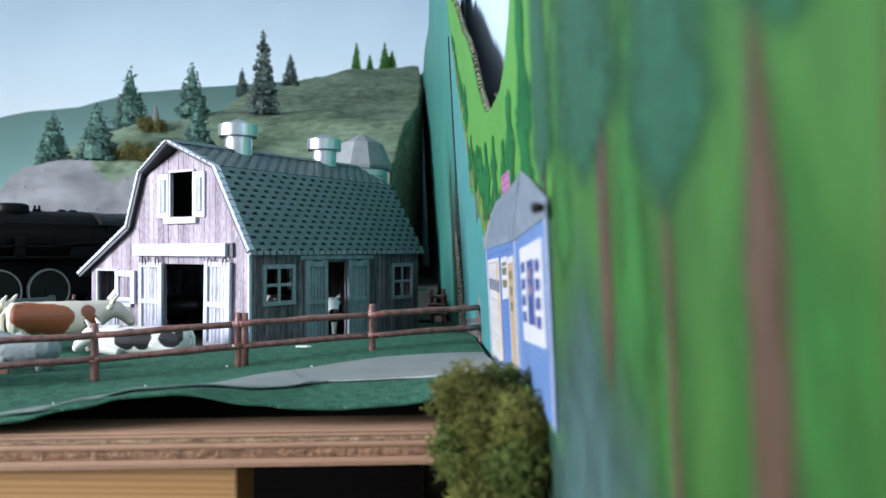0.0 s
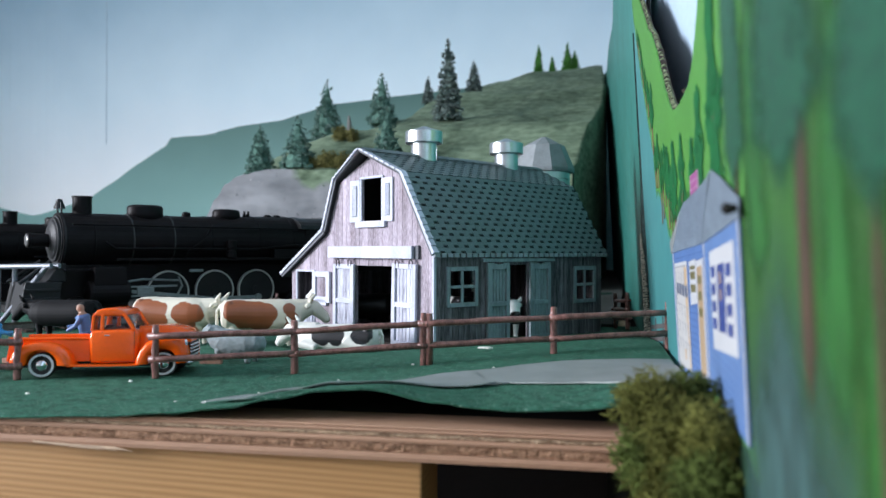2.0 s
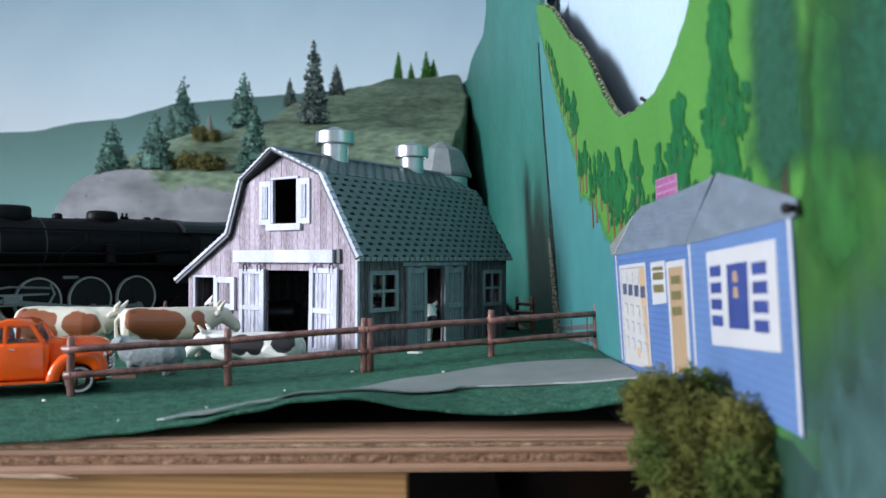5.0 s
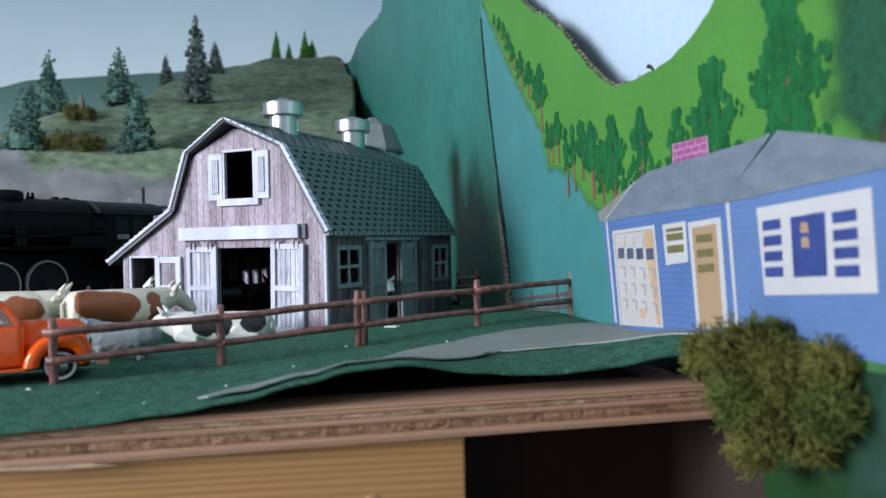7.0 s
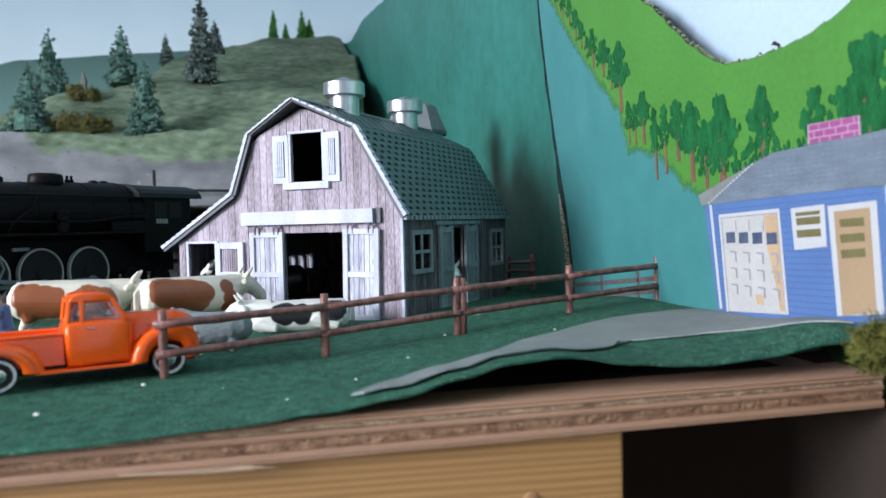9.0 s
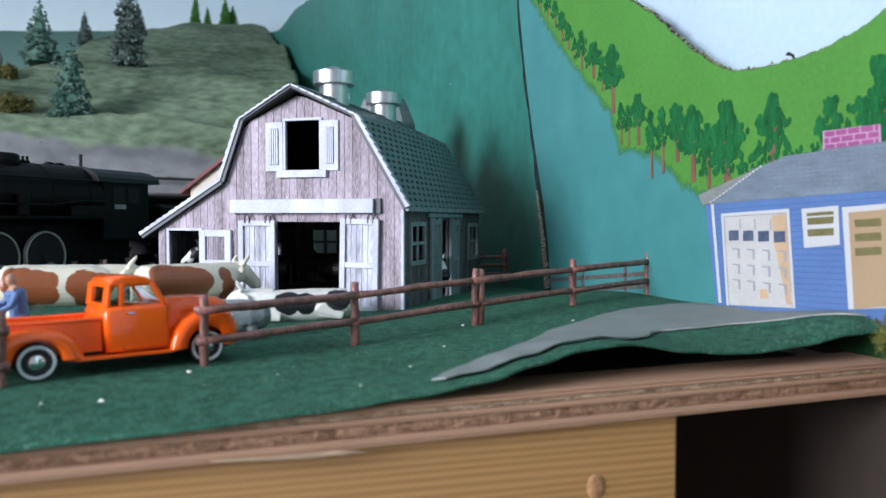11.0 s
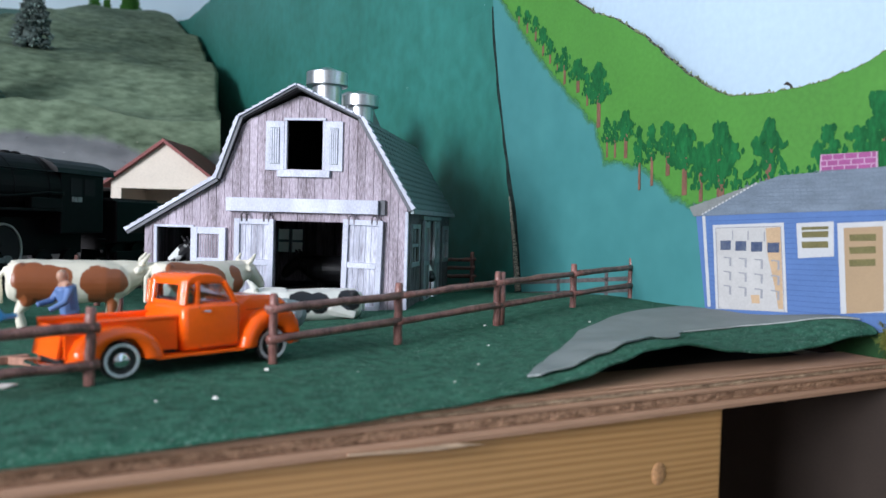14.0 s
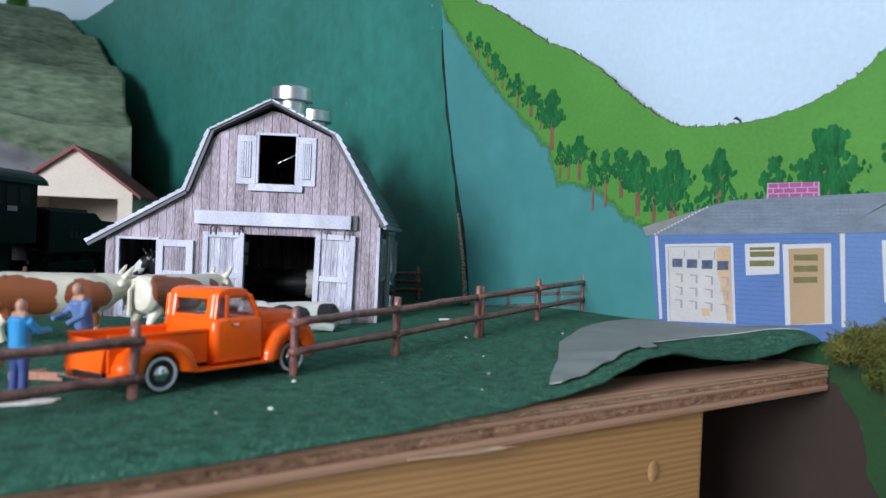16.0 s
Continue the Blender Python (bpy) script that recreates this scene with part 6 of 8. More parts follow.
def fence(name, posts, h, r, rails, label, seed, extra=0.004):
    f = thing(name, Matrix(), label, "model fence")
    rr = random.Random(seed)
    for i, (x, y, z) in enumerate(posts):
        bm = fence_post(x, y, z, h, r * (1.1 if i % 2 else 0.95), seed + i)
        if i == 2 and len(posts) > 3:
            tube(bm, [(0.0036, 0.0012, -0.003), (0.0039, 0.0011, 0.5 * h), (0.0037, 0.0013, 0.985 * h)], [r * 1.15, r * 1.22, r * 1.05], seg=9)
        for q in rails:
            ball(bm, (rr.uniform(-1, 1) * 0.0004, -0.0010, q), r * 1.12, r * 1.1, r * 0.85, seg=10)
            if rr.random() < 0.55:
                out = rr.uniform(0.0030, 0.0046) * rr.choice((-1, 1))
                tube(bm, [(0, -0.0010, q), (out, -0.0018, q + 0.0005)], [r * 0.8, r * 0.62], seg=7)
        ob = part("post", bm, M_FENCE, f, smooth=True)
        ob.location = (x, y, z)
    for (x0, y0, z0), (x1, y1, z1) in zip(posts, posts[1:]):
        for q in rails:
            bm = bmesh.new()
            pts = []
            for k in range(7):
                t = -0.04 + 1.08 * k / 6
                pts.append((x0 + (x1 - x0) * t, y0 + (y1 - y0) * t - 0.0012, z0 + (z1 - z0) * t + q + rr.uniform(-1, 1) * 0.0003))
            tube(bm, pts, [r * 0.95 * rr.uniform(0.88, 1.08) for _ in pts], seg=8)
            part("rail", bm, M_FENCE, f, smooth=True)
    return f


fence("rail_fence", [(-0.2915, 0.4340, -0.0044), (-0.2125, 0.4700, -0.003), (-0.1325, 0.4985, 0.0015), (-0.0490, 0.5335, 0.0045), (0.0280, 0.5640, 0.0075)], 0.0342, 0.0023, (0.0125, 0.0270), "brown two-rail farm fence of plastic logs", 40)
fence("rail_fence", [(-0.3723, 0.4085, -0.0042), (-0.4545, 0.3760, -0.0042), (-0.537, 0.345, -0.005)], 0.032, 0.0023, (0.0085, 0.0235), "brown two-rail farm fence beside the truck", 50)
fence("rail_fence", [(-0.3500, 0.6580, -0.003), (-0.3640, 0.705, -0.002), (-0.3785, 0.79, -0.001)], 0.031, 0.0022, (0.012, 0.0245), "brown two-rail fence before the tracks", 60)
fence("rail_fence", [(-0.012, 0.835, -0.001), (0.0005, 0.79, 0.002)], 0.034, 0.0022, (0.008, 0.017, 0.026), "short brown fence panel behind the barn", 70)


# ---- pick-up truck ----
M_ORANGE = surf("orange_enamel", (0.95, 0.118, 0.006), rough=0.16, vary=0.05, scale=60, fine=600, bump=0.0)
M_TYRE = surf("black_rubber", (0.012, 0.012, 0.013), rough=0.6, vary=0.3, scale=200, fine=900)
M_WHITEWALL = surf("whitewall", (0.62, 0.64, 0.66), rough=0.5, vary=0.08, scale=200, fine=900, bump=0.0)
M_CHROME = surf("chrome", (0.75, 0.76, 0.78), rough=0.15, metal=1.0, vary=0.05, scale=200, fine=900, bump=0.0)
M_SEAT = surf("brown_seat", (0.12, 0.07, 0.05), rough=0.7, vary=0.2)
M_GLASS = glass("cab_glass")
M_SEAM = surf("seam_shadow_gap", (0.30, 0.04, 0.004), rough=0.5, vary=0.1)

truck = thing("pickup_truck", Matrix.Translation((-0.3672, 0.4340, -0.0046)) @ Matrix.Rotation(radians(20.5), 4, "Z") @ Matrix.Rotation(radians(-2.0), 4, "X") @ Matrix.Diagonal((1.085, 1.05, 1.03, 1)), "bright orange fifties model pick-up truck with whitewall tyres and lowered tailgate", "model truck")


def profile(bm, pts, y0, y1, bevel=0.0, seg=2):
    """A side outline (x, z) drawn across from y0 to y1, with rounded edges."""
    lo = [bm.verts.new((a, y0, b)) for a, b in pts]
    hi = [bm.verts.new((a, y1, b)) for a, b in pts]
    f = [bm.faces.new(lo), bm.faces.new(hi[::-1])]
    n = len(pts)
    for i in range(n):
        j = (i + 1) % n
        bm.faces.new((lo[i], hi[i], hi[j], lo[j]))
    if bevel:
        es = list({e for g in f for e in g.edges})
        bmesh.ops.bevel(bm, geom=es, offset=bevel, segments=seg, affect="EDGES", profile=0.5, clamp_overlap=True)


def arc(cx, cz, r, a0, a1, n):
    return [(cx + r * math.cos(radians(a0 + (a1 - a0) * k / n)), cz + r * math.sin(radians(a0 + (a1 - a0) * k / n))) for k in range(n + 1)]


def wing(bm, outer, hub, arch_r, yi, yo, r):
    """A wing pressed over a wheel: a rounded shell from the body side yi to the outer side yo, with the arch cut out."""
    fine = []
    for (x0, z0), (x1, z1) in zip(outer, outer[1:]):
        for k in range(4):
            fine.append((x0 + (x1 - x0) * k / 4, z0 + (z1 - z0) * k / 4))
    fine.append(outer[-1])
    sg = 1 if yo > yi else -1
    cx, cz = hub
    rows = []
    n = len(fine) - 1
    for k, (x, z) in enumerate(fine):
        t = Vector((cx - x, cz - z)).normalized()
        ring = [(x, yi, z)]
        for j in range(5):
            a = math.pi / 2 * j / 4
            ins = r * (1 - math.cos(a))
            ring.append((x + t.x * ins, yo - sg * r * (1 - math.sin(a)), z + t.y * ins))
        ang = math.pi * (1 - k / n)
        ax, az = cx + arch_r * math.cos(ang), cz + arch_r * math.sin(ang) * 1.02
        ring.append((ax, yo - sg * 0.0002, az))
        ring.append((ax, yi, az))
        rows.append([bm.verts.new(p) for p in ring])
    for a, b in zip(rows, rows[1:]):
        for j in range(len(a) - 1):
            bm.faces.new((a[j], b[j], b[j + 1], a[j + 1]))
    bm.faces.new(rows[0])
    bm.faces.new(rows[-1][::-1])


WB, WR, TAILGATE = 0.0685, 0.0078, 99
bm = bmesh.new()
profile(bm, [(0.0265, 0.0085), (0.053, 0.0085), (0.0535, 0.0275), (0.0500, 0.0292), (0.0275, 0.0292), (0.0258, 0.026)], -0.0192, 0.0192, 0.0024, 3)
cab = part("cab", bm, M_ORANGE, truck, smooth=True)
bm = bmesh.new()
profile(bm, [(0.0278, 0.0385), (0.0295, 0.0412), (0.0335, 0.0424), (0.0400, 0.0424), (0.0440, 0.0414), (0.0462, 0.0392), (0.0455, 0.0376), (0.0286, 0.0374)], -0.0178, 0.0178, 0.0036, 4)
part("roof", bm, M_ORANGE, cab, smooth=True)
for sy in (-1, 1):
    y0, y1 = sorted((sy * 0.0158, sy * 0.0185))
    for q in ([(0.0264, 0.0285), (0.0283, 0.0285), (0.0292, 0.0385), (0.0276, 0.0390)], [(0.0318, 0.0285), (0.0340, 0.0285), (0.0342, 0.0388), (0.0322, 0.0388)], [(0.0500, 0.0285), (0.0525, 0.0285), (0.0463, 0.0392), (0.0444, 0.0388)]):
        bm = bmesh.new()
        profile(bm, q, y0, y1, 0.0005)
        part("window_pillar", bm, M_ORANGE, cab)
bm = bmesh.new()
profile(bm, [(0.0268, 0.0285), (0.0288, 0.0285), (0.0290, 0.0302), (0.0270, 0.0302)], -0.0165, 0.0165, 0.0004)
profile(bm, [(0.0277, 0.0374), (0.0293, 0.0374), (0.0296, 0.0388), (0.0280, 0.0388)], -0.0165, 0.0165, 0.0004)
part("rear_window_frame", bm, M_ORANGE, cab)
for sy in (-1, 1):
    y0, y1 = sorted((sy * 0.0112, sy * 0.0160))
    bm = bmesh.new()
    profile(bm, [(0.0262, 0.0286), (0.0288, 0.0286), (0.0300, 0.0392), (0.0276, 0.0392)], y0, y1, 0.0008)
    part("rear_panel", bm, M_ORANGE, cab, smooth=False)
    bm = bmesh.new()
    profile(bm, [(0.0284, 0.0290), (0.0317, 0.0290), (0.0321, 0.0383), (0.0293, 0.0383)], sy * 0.0171 - 0.0001, sy * 0.0171 + 0.0001)
    part("corner_window", bm, M_GLASS, cab)
bm = bmesh.new()
profile(bm, [(0.0276, 0.0300), (0.0278, 0.0300), (0.0287, 0.0376), (0.0285, 0.0376)], -0.0113, 0.0113)
part("rear_window", bm, M_GLASS, cab)
for y in (-0.0171, 0.0171):
    bm = bmesh.new()
    profile(bm, [(0.0341, 0.0288), (0.0500, 0.0288), (0.0446, 0.0383), (0.0343, 0.0383)], y - 0.0001, y + 0.0001)
    part("side_window", bm, M_GLASS, cab)
bm = bmesh.new()
v = [bm.verts.new(p) for p in ((0.0510, -0.0155, 0.0290), (0.0510, 0.0155, 0.0290), (0.0455, 0.0155, 0.0385), (0.0455, -0.0155, 0.0385))]
bm.faces.new(v)
bmesh.ops.solidify(bm, geom=bm.faces[:], thickness=0.0002)
part("windscreen", bm, M_GLASS, cab)
bm = bmesh.new()
box(bm, 0.0300, 0.0385, -0.0145, 0.0145, 0.0250, 0.0295, bevel=0.001)
box(bm, 0.0300, 0.0322, -0.0145, 0.0145, 0.0290, 0.0312, bevel=0.0006)
part("seat", bm, M_SEAT, cab)
bm = bmesh.new()
lathe(bm, [(0.0042, 0.0), (0.0045, 0.0003), (0.0042, 0.0006), (0.0038, 0.0003)], (0, 0, 0), "x", 16, True)
bmesh.ops.transform(bm, matrix=Matrix.Translation((0.0445, 0.008, 0.0305)) @ Matrix.Rotation(radians(-35), 4, "Y"), verts=bm.verts)
part("steering_wheel", bm, M_SEAT, cab)
bm = bmesh.new()
for x in (0.0332, 0.0515):
    box(bm, x, x + 0.0003, -0.01915, -0.0188, 0.0095, 0.0280)
box(bm, 0.0332, 0.0518, -0.01915, -0.0188, 0.0093, 0.0096)
part("door_seam", bm, M_SEAM, cab)
bm = bmesh.new()
tube(bm, [(0.0345, -0.0190, 0.0255), (0.0350, -0.0200, 0.0257), (0.0378, -0.0200, 0.0256)], 0.0004, seg=6)
part("door_handle", bm, M_CHROME, cab)
bm = bmesh.new()
profile(bm, [(0.0520, 0.0120), (0.0855, 0.0120), (0.0872, 0.0180), (0.0870, 0.0240), (0.0852, 0.0276), (0.0800, 0.0298), (0.0720, 0.0308), (0.0620, 0.0310), (0.0520, 0.0308)], -0.0126, 0.0126, 0.0042, 5)
hood = part("bonnet", bm, M_ORANGE, truck, smooth=True)
bm = bmesh.new()
box(bm, 0.0590, 0.0690, -0.0126, -0.0120, 0.0240, 0.0250, bevel=0.0002)
part("side_trim", bm, M_CHROME, hood)
bm = bmesh.new()
profile(bm, [(0.0840, 0.0085), (0.0874, 0.0085), (0.0880, 0.0140), (0.0876, 0.0205), (0.0840, 0.0205)], -0.0135, 0.0135, 0.001)
grille = part("grille", bm, M_TYRE, truck)
for k in range(5):
    bm = bmesh.new()
    z = 0.0095 + 0.0022 * k
    box(bm, 0.0872, 0.0890, -0.0140, 0.0140, z, z + 0.0010, bevel=0.0003)
    part("grille_bar", bm, M_CHROME, grille)
bm = bmesh.new()
tube(bm, [(0.0862, -0.0205, 0.0082), (0.0892, -0.0180, 0.0082), (0.0902, 0, 0.0082), (0.0892, 0.0180, 0.0082), (0.0862, 0.0205, 0.0082)], 0.0012, seg=8)
part("bumper", bm, M_CHROME, truck, smooth=True)
for sy in (-1, 1):
    y0, y1 = sorted((sy * 0.0118, sy * 0.0222))
    yi, yo = sy * 0.0118, sy * 0.0224
    bm = bmesh.new()
    wing(bm, [(0.0520, 0.0072), (0.0530, 0.0120), (0.0550, 0.0165), (0.0585, 0.0210), (0.0640, 0.0240), (0.0700, 0.0252), (0.0765, 0.0248), (0.0820, 0.0228), (0.0858, 0.0188), (0.0872, 0.0135), (0.0866, 0.0085)], (WB, WR), 0.0093, yi, yo, 0.0034)
    fd = part("front_wing", bm, M_ORANGE, truck, smooth=True)
    bm = bmesh.new()
    lathe(bm, [(0.0, 0.0), (0.0028, 0.0001), (0.0030, 0.0010), (0.0020, 0.0020), (0.0, 0.0025)], (0.0836, sy * 0.0170, 0.0200), "x", 16)
    part("headlight", bm, M_CHROME, fd, smooth=True)
    bm = bmesh.new()
    wing(bm, [(-0.0184, 0.0072), (-0.0182, 0.0120), (-0.0158, 0.0168), (-0.0106, 0.0202), (-0.0040, 0.0217), (0.0036, 0.0217), (0.0098, 0.0200), (0.0142, 0.0166), (0.0168, 0.0120), (0.0182, 0.0072)], (0.0, WR), 0.0092, sy * 0.0120, sy * 0.0222, 0.0044)
    part("rear_wing", bm, M_ORANGE, truck, smooth=True)
    bm = bmesh.new()
    y0, y1 = sorted((sy * 0.0135, sy * 0.0216))
    box(bm, 0.0140, 0.0535, y0, y1, 0.0066, 0.0080, bevel=0.0004)
    part("running_board", bm, M_ORANGE, truck)
    bm = bmesh.new()
    y0, y1 = sorted((sy * 0.0137, sy * 0.0150))
    profile(bm, [(-0.0195, 0.0095), (0.0255, 0.0095), (0.0255, 0.0235), (-0.0195, 0.0235)], y0, y1, 0.0002)
    tube(bm, [(-0.0198, sy * 0.0147, 0.0237), (0.0258, sy * 0.0147, 0.0237)], 0.0010, seg=8)
    part("bed_side", bm, M_ORANGE, truck)
    for x in (0.0, WB):
        bm = bmesh.new()
        lathe(bm, [(0.0050, -0.0020), (0.0072, -0.0022), (0.0078, -0.0012), (0.0078, 0.0012), (0.0072, 0.0022), (0.0050, 0.0020)], (0, 0, 0), "y", 32, True)
        w = part("wheel", bm, M_TYRE, truck, "black tyre with a white wall and chrome hubcap", smooth=True)
        w.location = (x, sy * 0.0180, WR)
        w.rotation_euler = (0, 0, 0 if sy < 0 else math.pi)
        bm = bmesh.new()
        lathe(bm, [(0.0057, -0.0020), (0.0058, -0.0025), (0.0070, -0.0025), (0.0071, -0.0020)], (0, 0, 0), "y", 32, True)
        part("whitewall", bm, M_WHITEWALL, w)
        bm = bmesh.new()
        lathe(bm, [(0.0052, -0.0016), (0.0050, -0.0019), (0.0036, -0.0014), (0.0, -0.0014)], (0, 0, 0), "y", 24)
        part("rim", bm, M_TYRE, w)
        bm = bmesh.new()
        lathe(bm, [(0.0036, -0.0014), (0.0034, -0.0022), (0.0024, -0.0030), (0.0, -0.0034)], (0, 0, 0), "y", 24)
        part("hubcap", bm, M_CHROME, w, smooth=True)
bm = bmesh.new()
box(bm, -0.0195, 0.0260, -0.0137, 0.0137, 0.0095, 0.0110)
box(bm, 0.0245, 0.0258, -0.0137, 0.0137, 0.0105, 0.0238)
part("bed_floor", bm, M_ORANGE, truck)
bm = bmesh.new()
box(bm, -0.0130, 0.0, -0.0137, 0.0137, -0.0006, 0.0006, bevel=0.0003, m=Matrix.Translation((-0.0214, 0, 0.0098)) @ Matrix.Rotation(radians(TAILGATE), 4, "Y"))
part("tailgate", bm, M_ORANGE, truck, "closed orange tailgate leaning slightly inwards")
bm = bmesh.new()
box(bm, -0.0195, 0.0860, -0.0110, 0.0110, 0.0055, 0.0094)
part("chassis", bm, M_TYRE, truck)
bm = bmesh.new()
box(bm, -0.0262, -0.0218, -0.0100, 0.0100, 0.0065, 0.0080, bevel=0.0003)
part("rear_bumper", bm, M_CHROME, truck)


# the nose is short before the front wheels
for ob in truck.children_recursive:
    for v in ob.data.vertices:
        if v.co.x > 0.074:
            v.co.x = 0.074 + 0.66 * (v.co.x - 0.074)


# ---- toy animals and figurines ----
def patched(name, base, patch, spots, rough=0.4, wobble=0.35, grain=150.0):
    """Glossy paint on a plastic toy, with hand-painted patches round the given places (x, y, z, radius)."""
    m = bpy.data.materials.new(name)
    m.use_nodes = True
    nt = m.node_tree
    nd, ln = nt.nodes, nt.links
    p = nd["Principled BSDF"]
    p.inputs["Roughness"].default_value = rough
    p.inputs["Specular IOR Level"].default_value = 0.5 if rough < 0.6 else 0.2
    co = nd.new("ShaderNodeTexCoord")
    no = nd.new("ShaderNodeTexNoise")
    no.inputs["Scale"].default_value, no.inputs["Detail"].default_value = grain, 3
    ln.new(co.outputs["Object"], no.inputs["Vector"])
    total = None
    for x, y, z, r in spots:
        d = nd.new("ShaderNodeVectorMath")
        d.operation = "DISTANCE"
        d.inputs[1].default_value = (x, y, z)
        ln.new(co.outputs["Object"], d.inputs[0])
        a = nd.new("ShaderNodeMath")
        a.operation = "MULTIPLY_ADD"
        a.inputs[1].default_value, a.inputs[2].default_value = -2 * wobble * r, r * (1 + wobble)
        ln.new(no.outputs["Fac"], a.inputs[0])
        s = nd.new("ShaderNodeMapRange")
        s.inputs[1].default_value, s.inputs[2].default_value = -0.0004, 0.0004
        q = nd.new("ShaderNodeMath")
        q.operation = "SUBTRACT"
        ln.new(a.outputs[0], q.inputs[0])
        ln.new(d.outputs["Value"], q.inputs[1])
        ln.new(q.outputs[0], s.inputs[0])
        if total is None:
            total = s.outputs[0]
        else:
            mx = nd.new("ShaderNodeMath")
            mx.operation = "MAXIMUM"
            ln.new(total, mx.inputs[0])
            ln.new(s.outputs[0], mx.inputs[1])
            total = mx.outputs[0]
    mix = nd.new("ShaderNodeMix")
    mix.data_type = "RGBA"
    mix.inputs["A"].default_value, mix.inputs["B"].default_value = (*base, 1), (*patch, 1)
    if total:
        ln.new(total, mix.inputs["Factor"])
    else:
        mix.inputs["Factor"].default_value = 0
    tone = nd.new("ShaderNodeHueSaturation")
    rg = nd.new("ShaderNodeMapRange")
    rg.inputs[3].default_value, rg.inputs[4].default_value = 0.8, 1.12
    ln.new(no.outputs["Fac"], rg.inputs[0])
    ln.new(rg.outputs[0], tone.inputs["Value"])
    ln.new(mix.outputs["Result"], tone.inputs["Color"])
    ln.new(tone.outputs[0], p.inputs["Base Color"])
    return m


def melted(ob, voxel, rounds=4):
    """Melts the joined forms of a moulded toy into one skin."""
    m = ob.modifiers.new("skin", "REMESH")
    m.mode, m.voxel_size, m.use_smooth_shade = "VOXEL", voxel, True
    s = ob.modifiers.new("soften", "SMOOTH")
    s.factor, s.iterations = 0.5, rounds
    return ob


def cow(name, m, material, label, size=1.0, lying=False, category="toy cow", head_down=0.0):
    """A moulded toy cow: nose towards +x, about 0.078 long and 0.034 high at size 1."""
    bm = bmesh.new()
    zb = 0.0075 if lying else 0.0228
    k = 0.86 if lying else 1.0
    # the barrel: two forms side by side give the flat back and square rump
    spine = [(-0.0362, 0.0048), (-0.0352, 0.0086), (-0.0320, 0.0106), (-0.0250, 0.0110), (-0.0120, 0.0112), (0.0, 0.0114), (0.010, 0.0112), (0.0170, 0.0098), (0.0220, 0.0070)]
    for sy in (-1, 1):
        tube(bm, [(x, sy * 0.0028, zb + (0.0008 if x < -0.02 else 0)) for x, _ in spine], [k * q for _, q in spine], seg=24)
    tube(bm, [(-0.034, 0, zb + 0.0080 * k), (-0.012, 0, zb + 0.0078 * k), (0.016, 0, zb + 0.0072 * k)], [0.0034, 0.0040, 0.0036], seg=12)
    hz = zb + 0.0042 - head_down
    # neck with a dewlap, wedge head, square muzzle
    tube(bm, [(0.013, 0, zb + 0.0010), (0.0215, 0, zb + 0.0030 - 0.4 * head_down), (0.0300, 0, hz + 0.0010)], [0.0106, 0.0088, 0.0060], seg=12)
    tube(bm, [(0.012, 0, zb - 0.0060), (0.0200, 0, zb - 0.0030 - 0.3 * head_down), (0.0270, 0, hz - 0.0020)], [0.0062, 0.0050, 0.0040], seg=10)
    tube(bm, [(0.0275, 0, hz + 0.0026), (0.0325, 0, hz + 0.0002), (0.0378, 0, hz - 0.0044), (0.0412, 0, hz - 0.0076)], [0.0056, 0.0056, 0.0044, 0.0040], seg=12)
    ball(bm, (0.0412, 0, hz - 0.0084), 0.0034, 0.0044, 0.0034)
    for sy in (-1, 1):
        ball(bm, (-0.0300, sy * 0.0075, zb + 0.0085 * k), 0.0034, 0.0030, 0.0026)
        ball(bm, (0.0325, sy * 0.0036, hz + 0.0022), 0.0018, 0.0014, 0.0016)
        tube(bm, [(0.0290, sy * 0.0030, hz + 0.0050), (0.0295, sy * 0.0066, hz + 0.0072), (0.0325, sy * 0.0070, hz + 0.0112)], [0.0020, 0.0017, 0.0008], seg=7)
        tube(bm, [(0.0285, sy * 0.0040, hz + 0.0030), (0.0265, sy * 0.0082, hz + 0.0022), (0.0255, sy * 0.0104, hz + 0.0008)], [0.0016, 0.0020, 0.0010], seg=7)
        if lying:
            tube(bm, [(0.010, sy * 0.006, 0.006), (0.019, sy * 0.0105, 0.0034), (0.007, sy * 0.0125, 0.0020)], [0.0058, 0.0036, 0.0026], seg=8)
            tube(bm, [(-0.027, sy * 0.005, 0.007), (-0.018, sy * 0.0105, 0.0056), (-0.030, sy * 0.0125, 0.0022)], [0.0078, 0.0058, 0.0026], seg=8)
        else:
            tube(bm, [(0.013, sy * 0.0056, zb - 0.002), (0.0140, sy * 0.0060, 0.0115), (0.0132, sy * 0.0060, 0.0015), (0.0138, sy * 0.0060, 0.0)], [0.0054, 0.0030, 0.0021, 0.0026], seg=9)
            tube(bm, [(-0.0285, sy * 0.0060, zb), (-0.0262, sy * 0.0064, 0.0135), (-0.0302, sy * 0.0062, 0.0078), (-0.0285, sy * 0.0062, 0.0)], [0.0074, 0.0044, 0.0023, 0.0026], seg=9)
    if not lying:
        ball(bm, (-0.018, 0, zb - 0.0095), 0.0055, 0.0046, 0.0038)
    tube(bm, [(-0.0355, 0, zb + 0.0075), (-0.0388, 0.001, zb + 0.003), (-0.0385, 0.001, max(0.004, zb - 0.011))], [0.0016, 0.0012, 0.0016], seg=7)
    ob = solo(name, bm, material, m @ Matrix.Scale(size, 4), label, category, "toy farm animals", smooth=True)
    return melted(ob, 0.0005, 7)


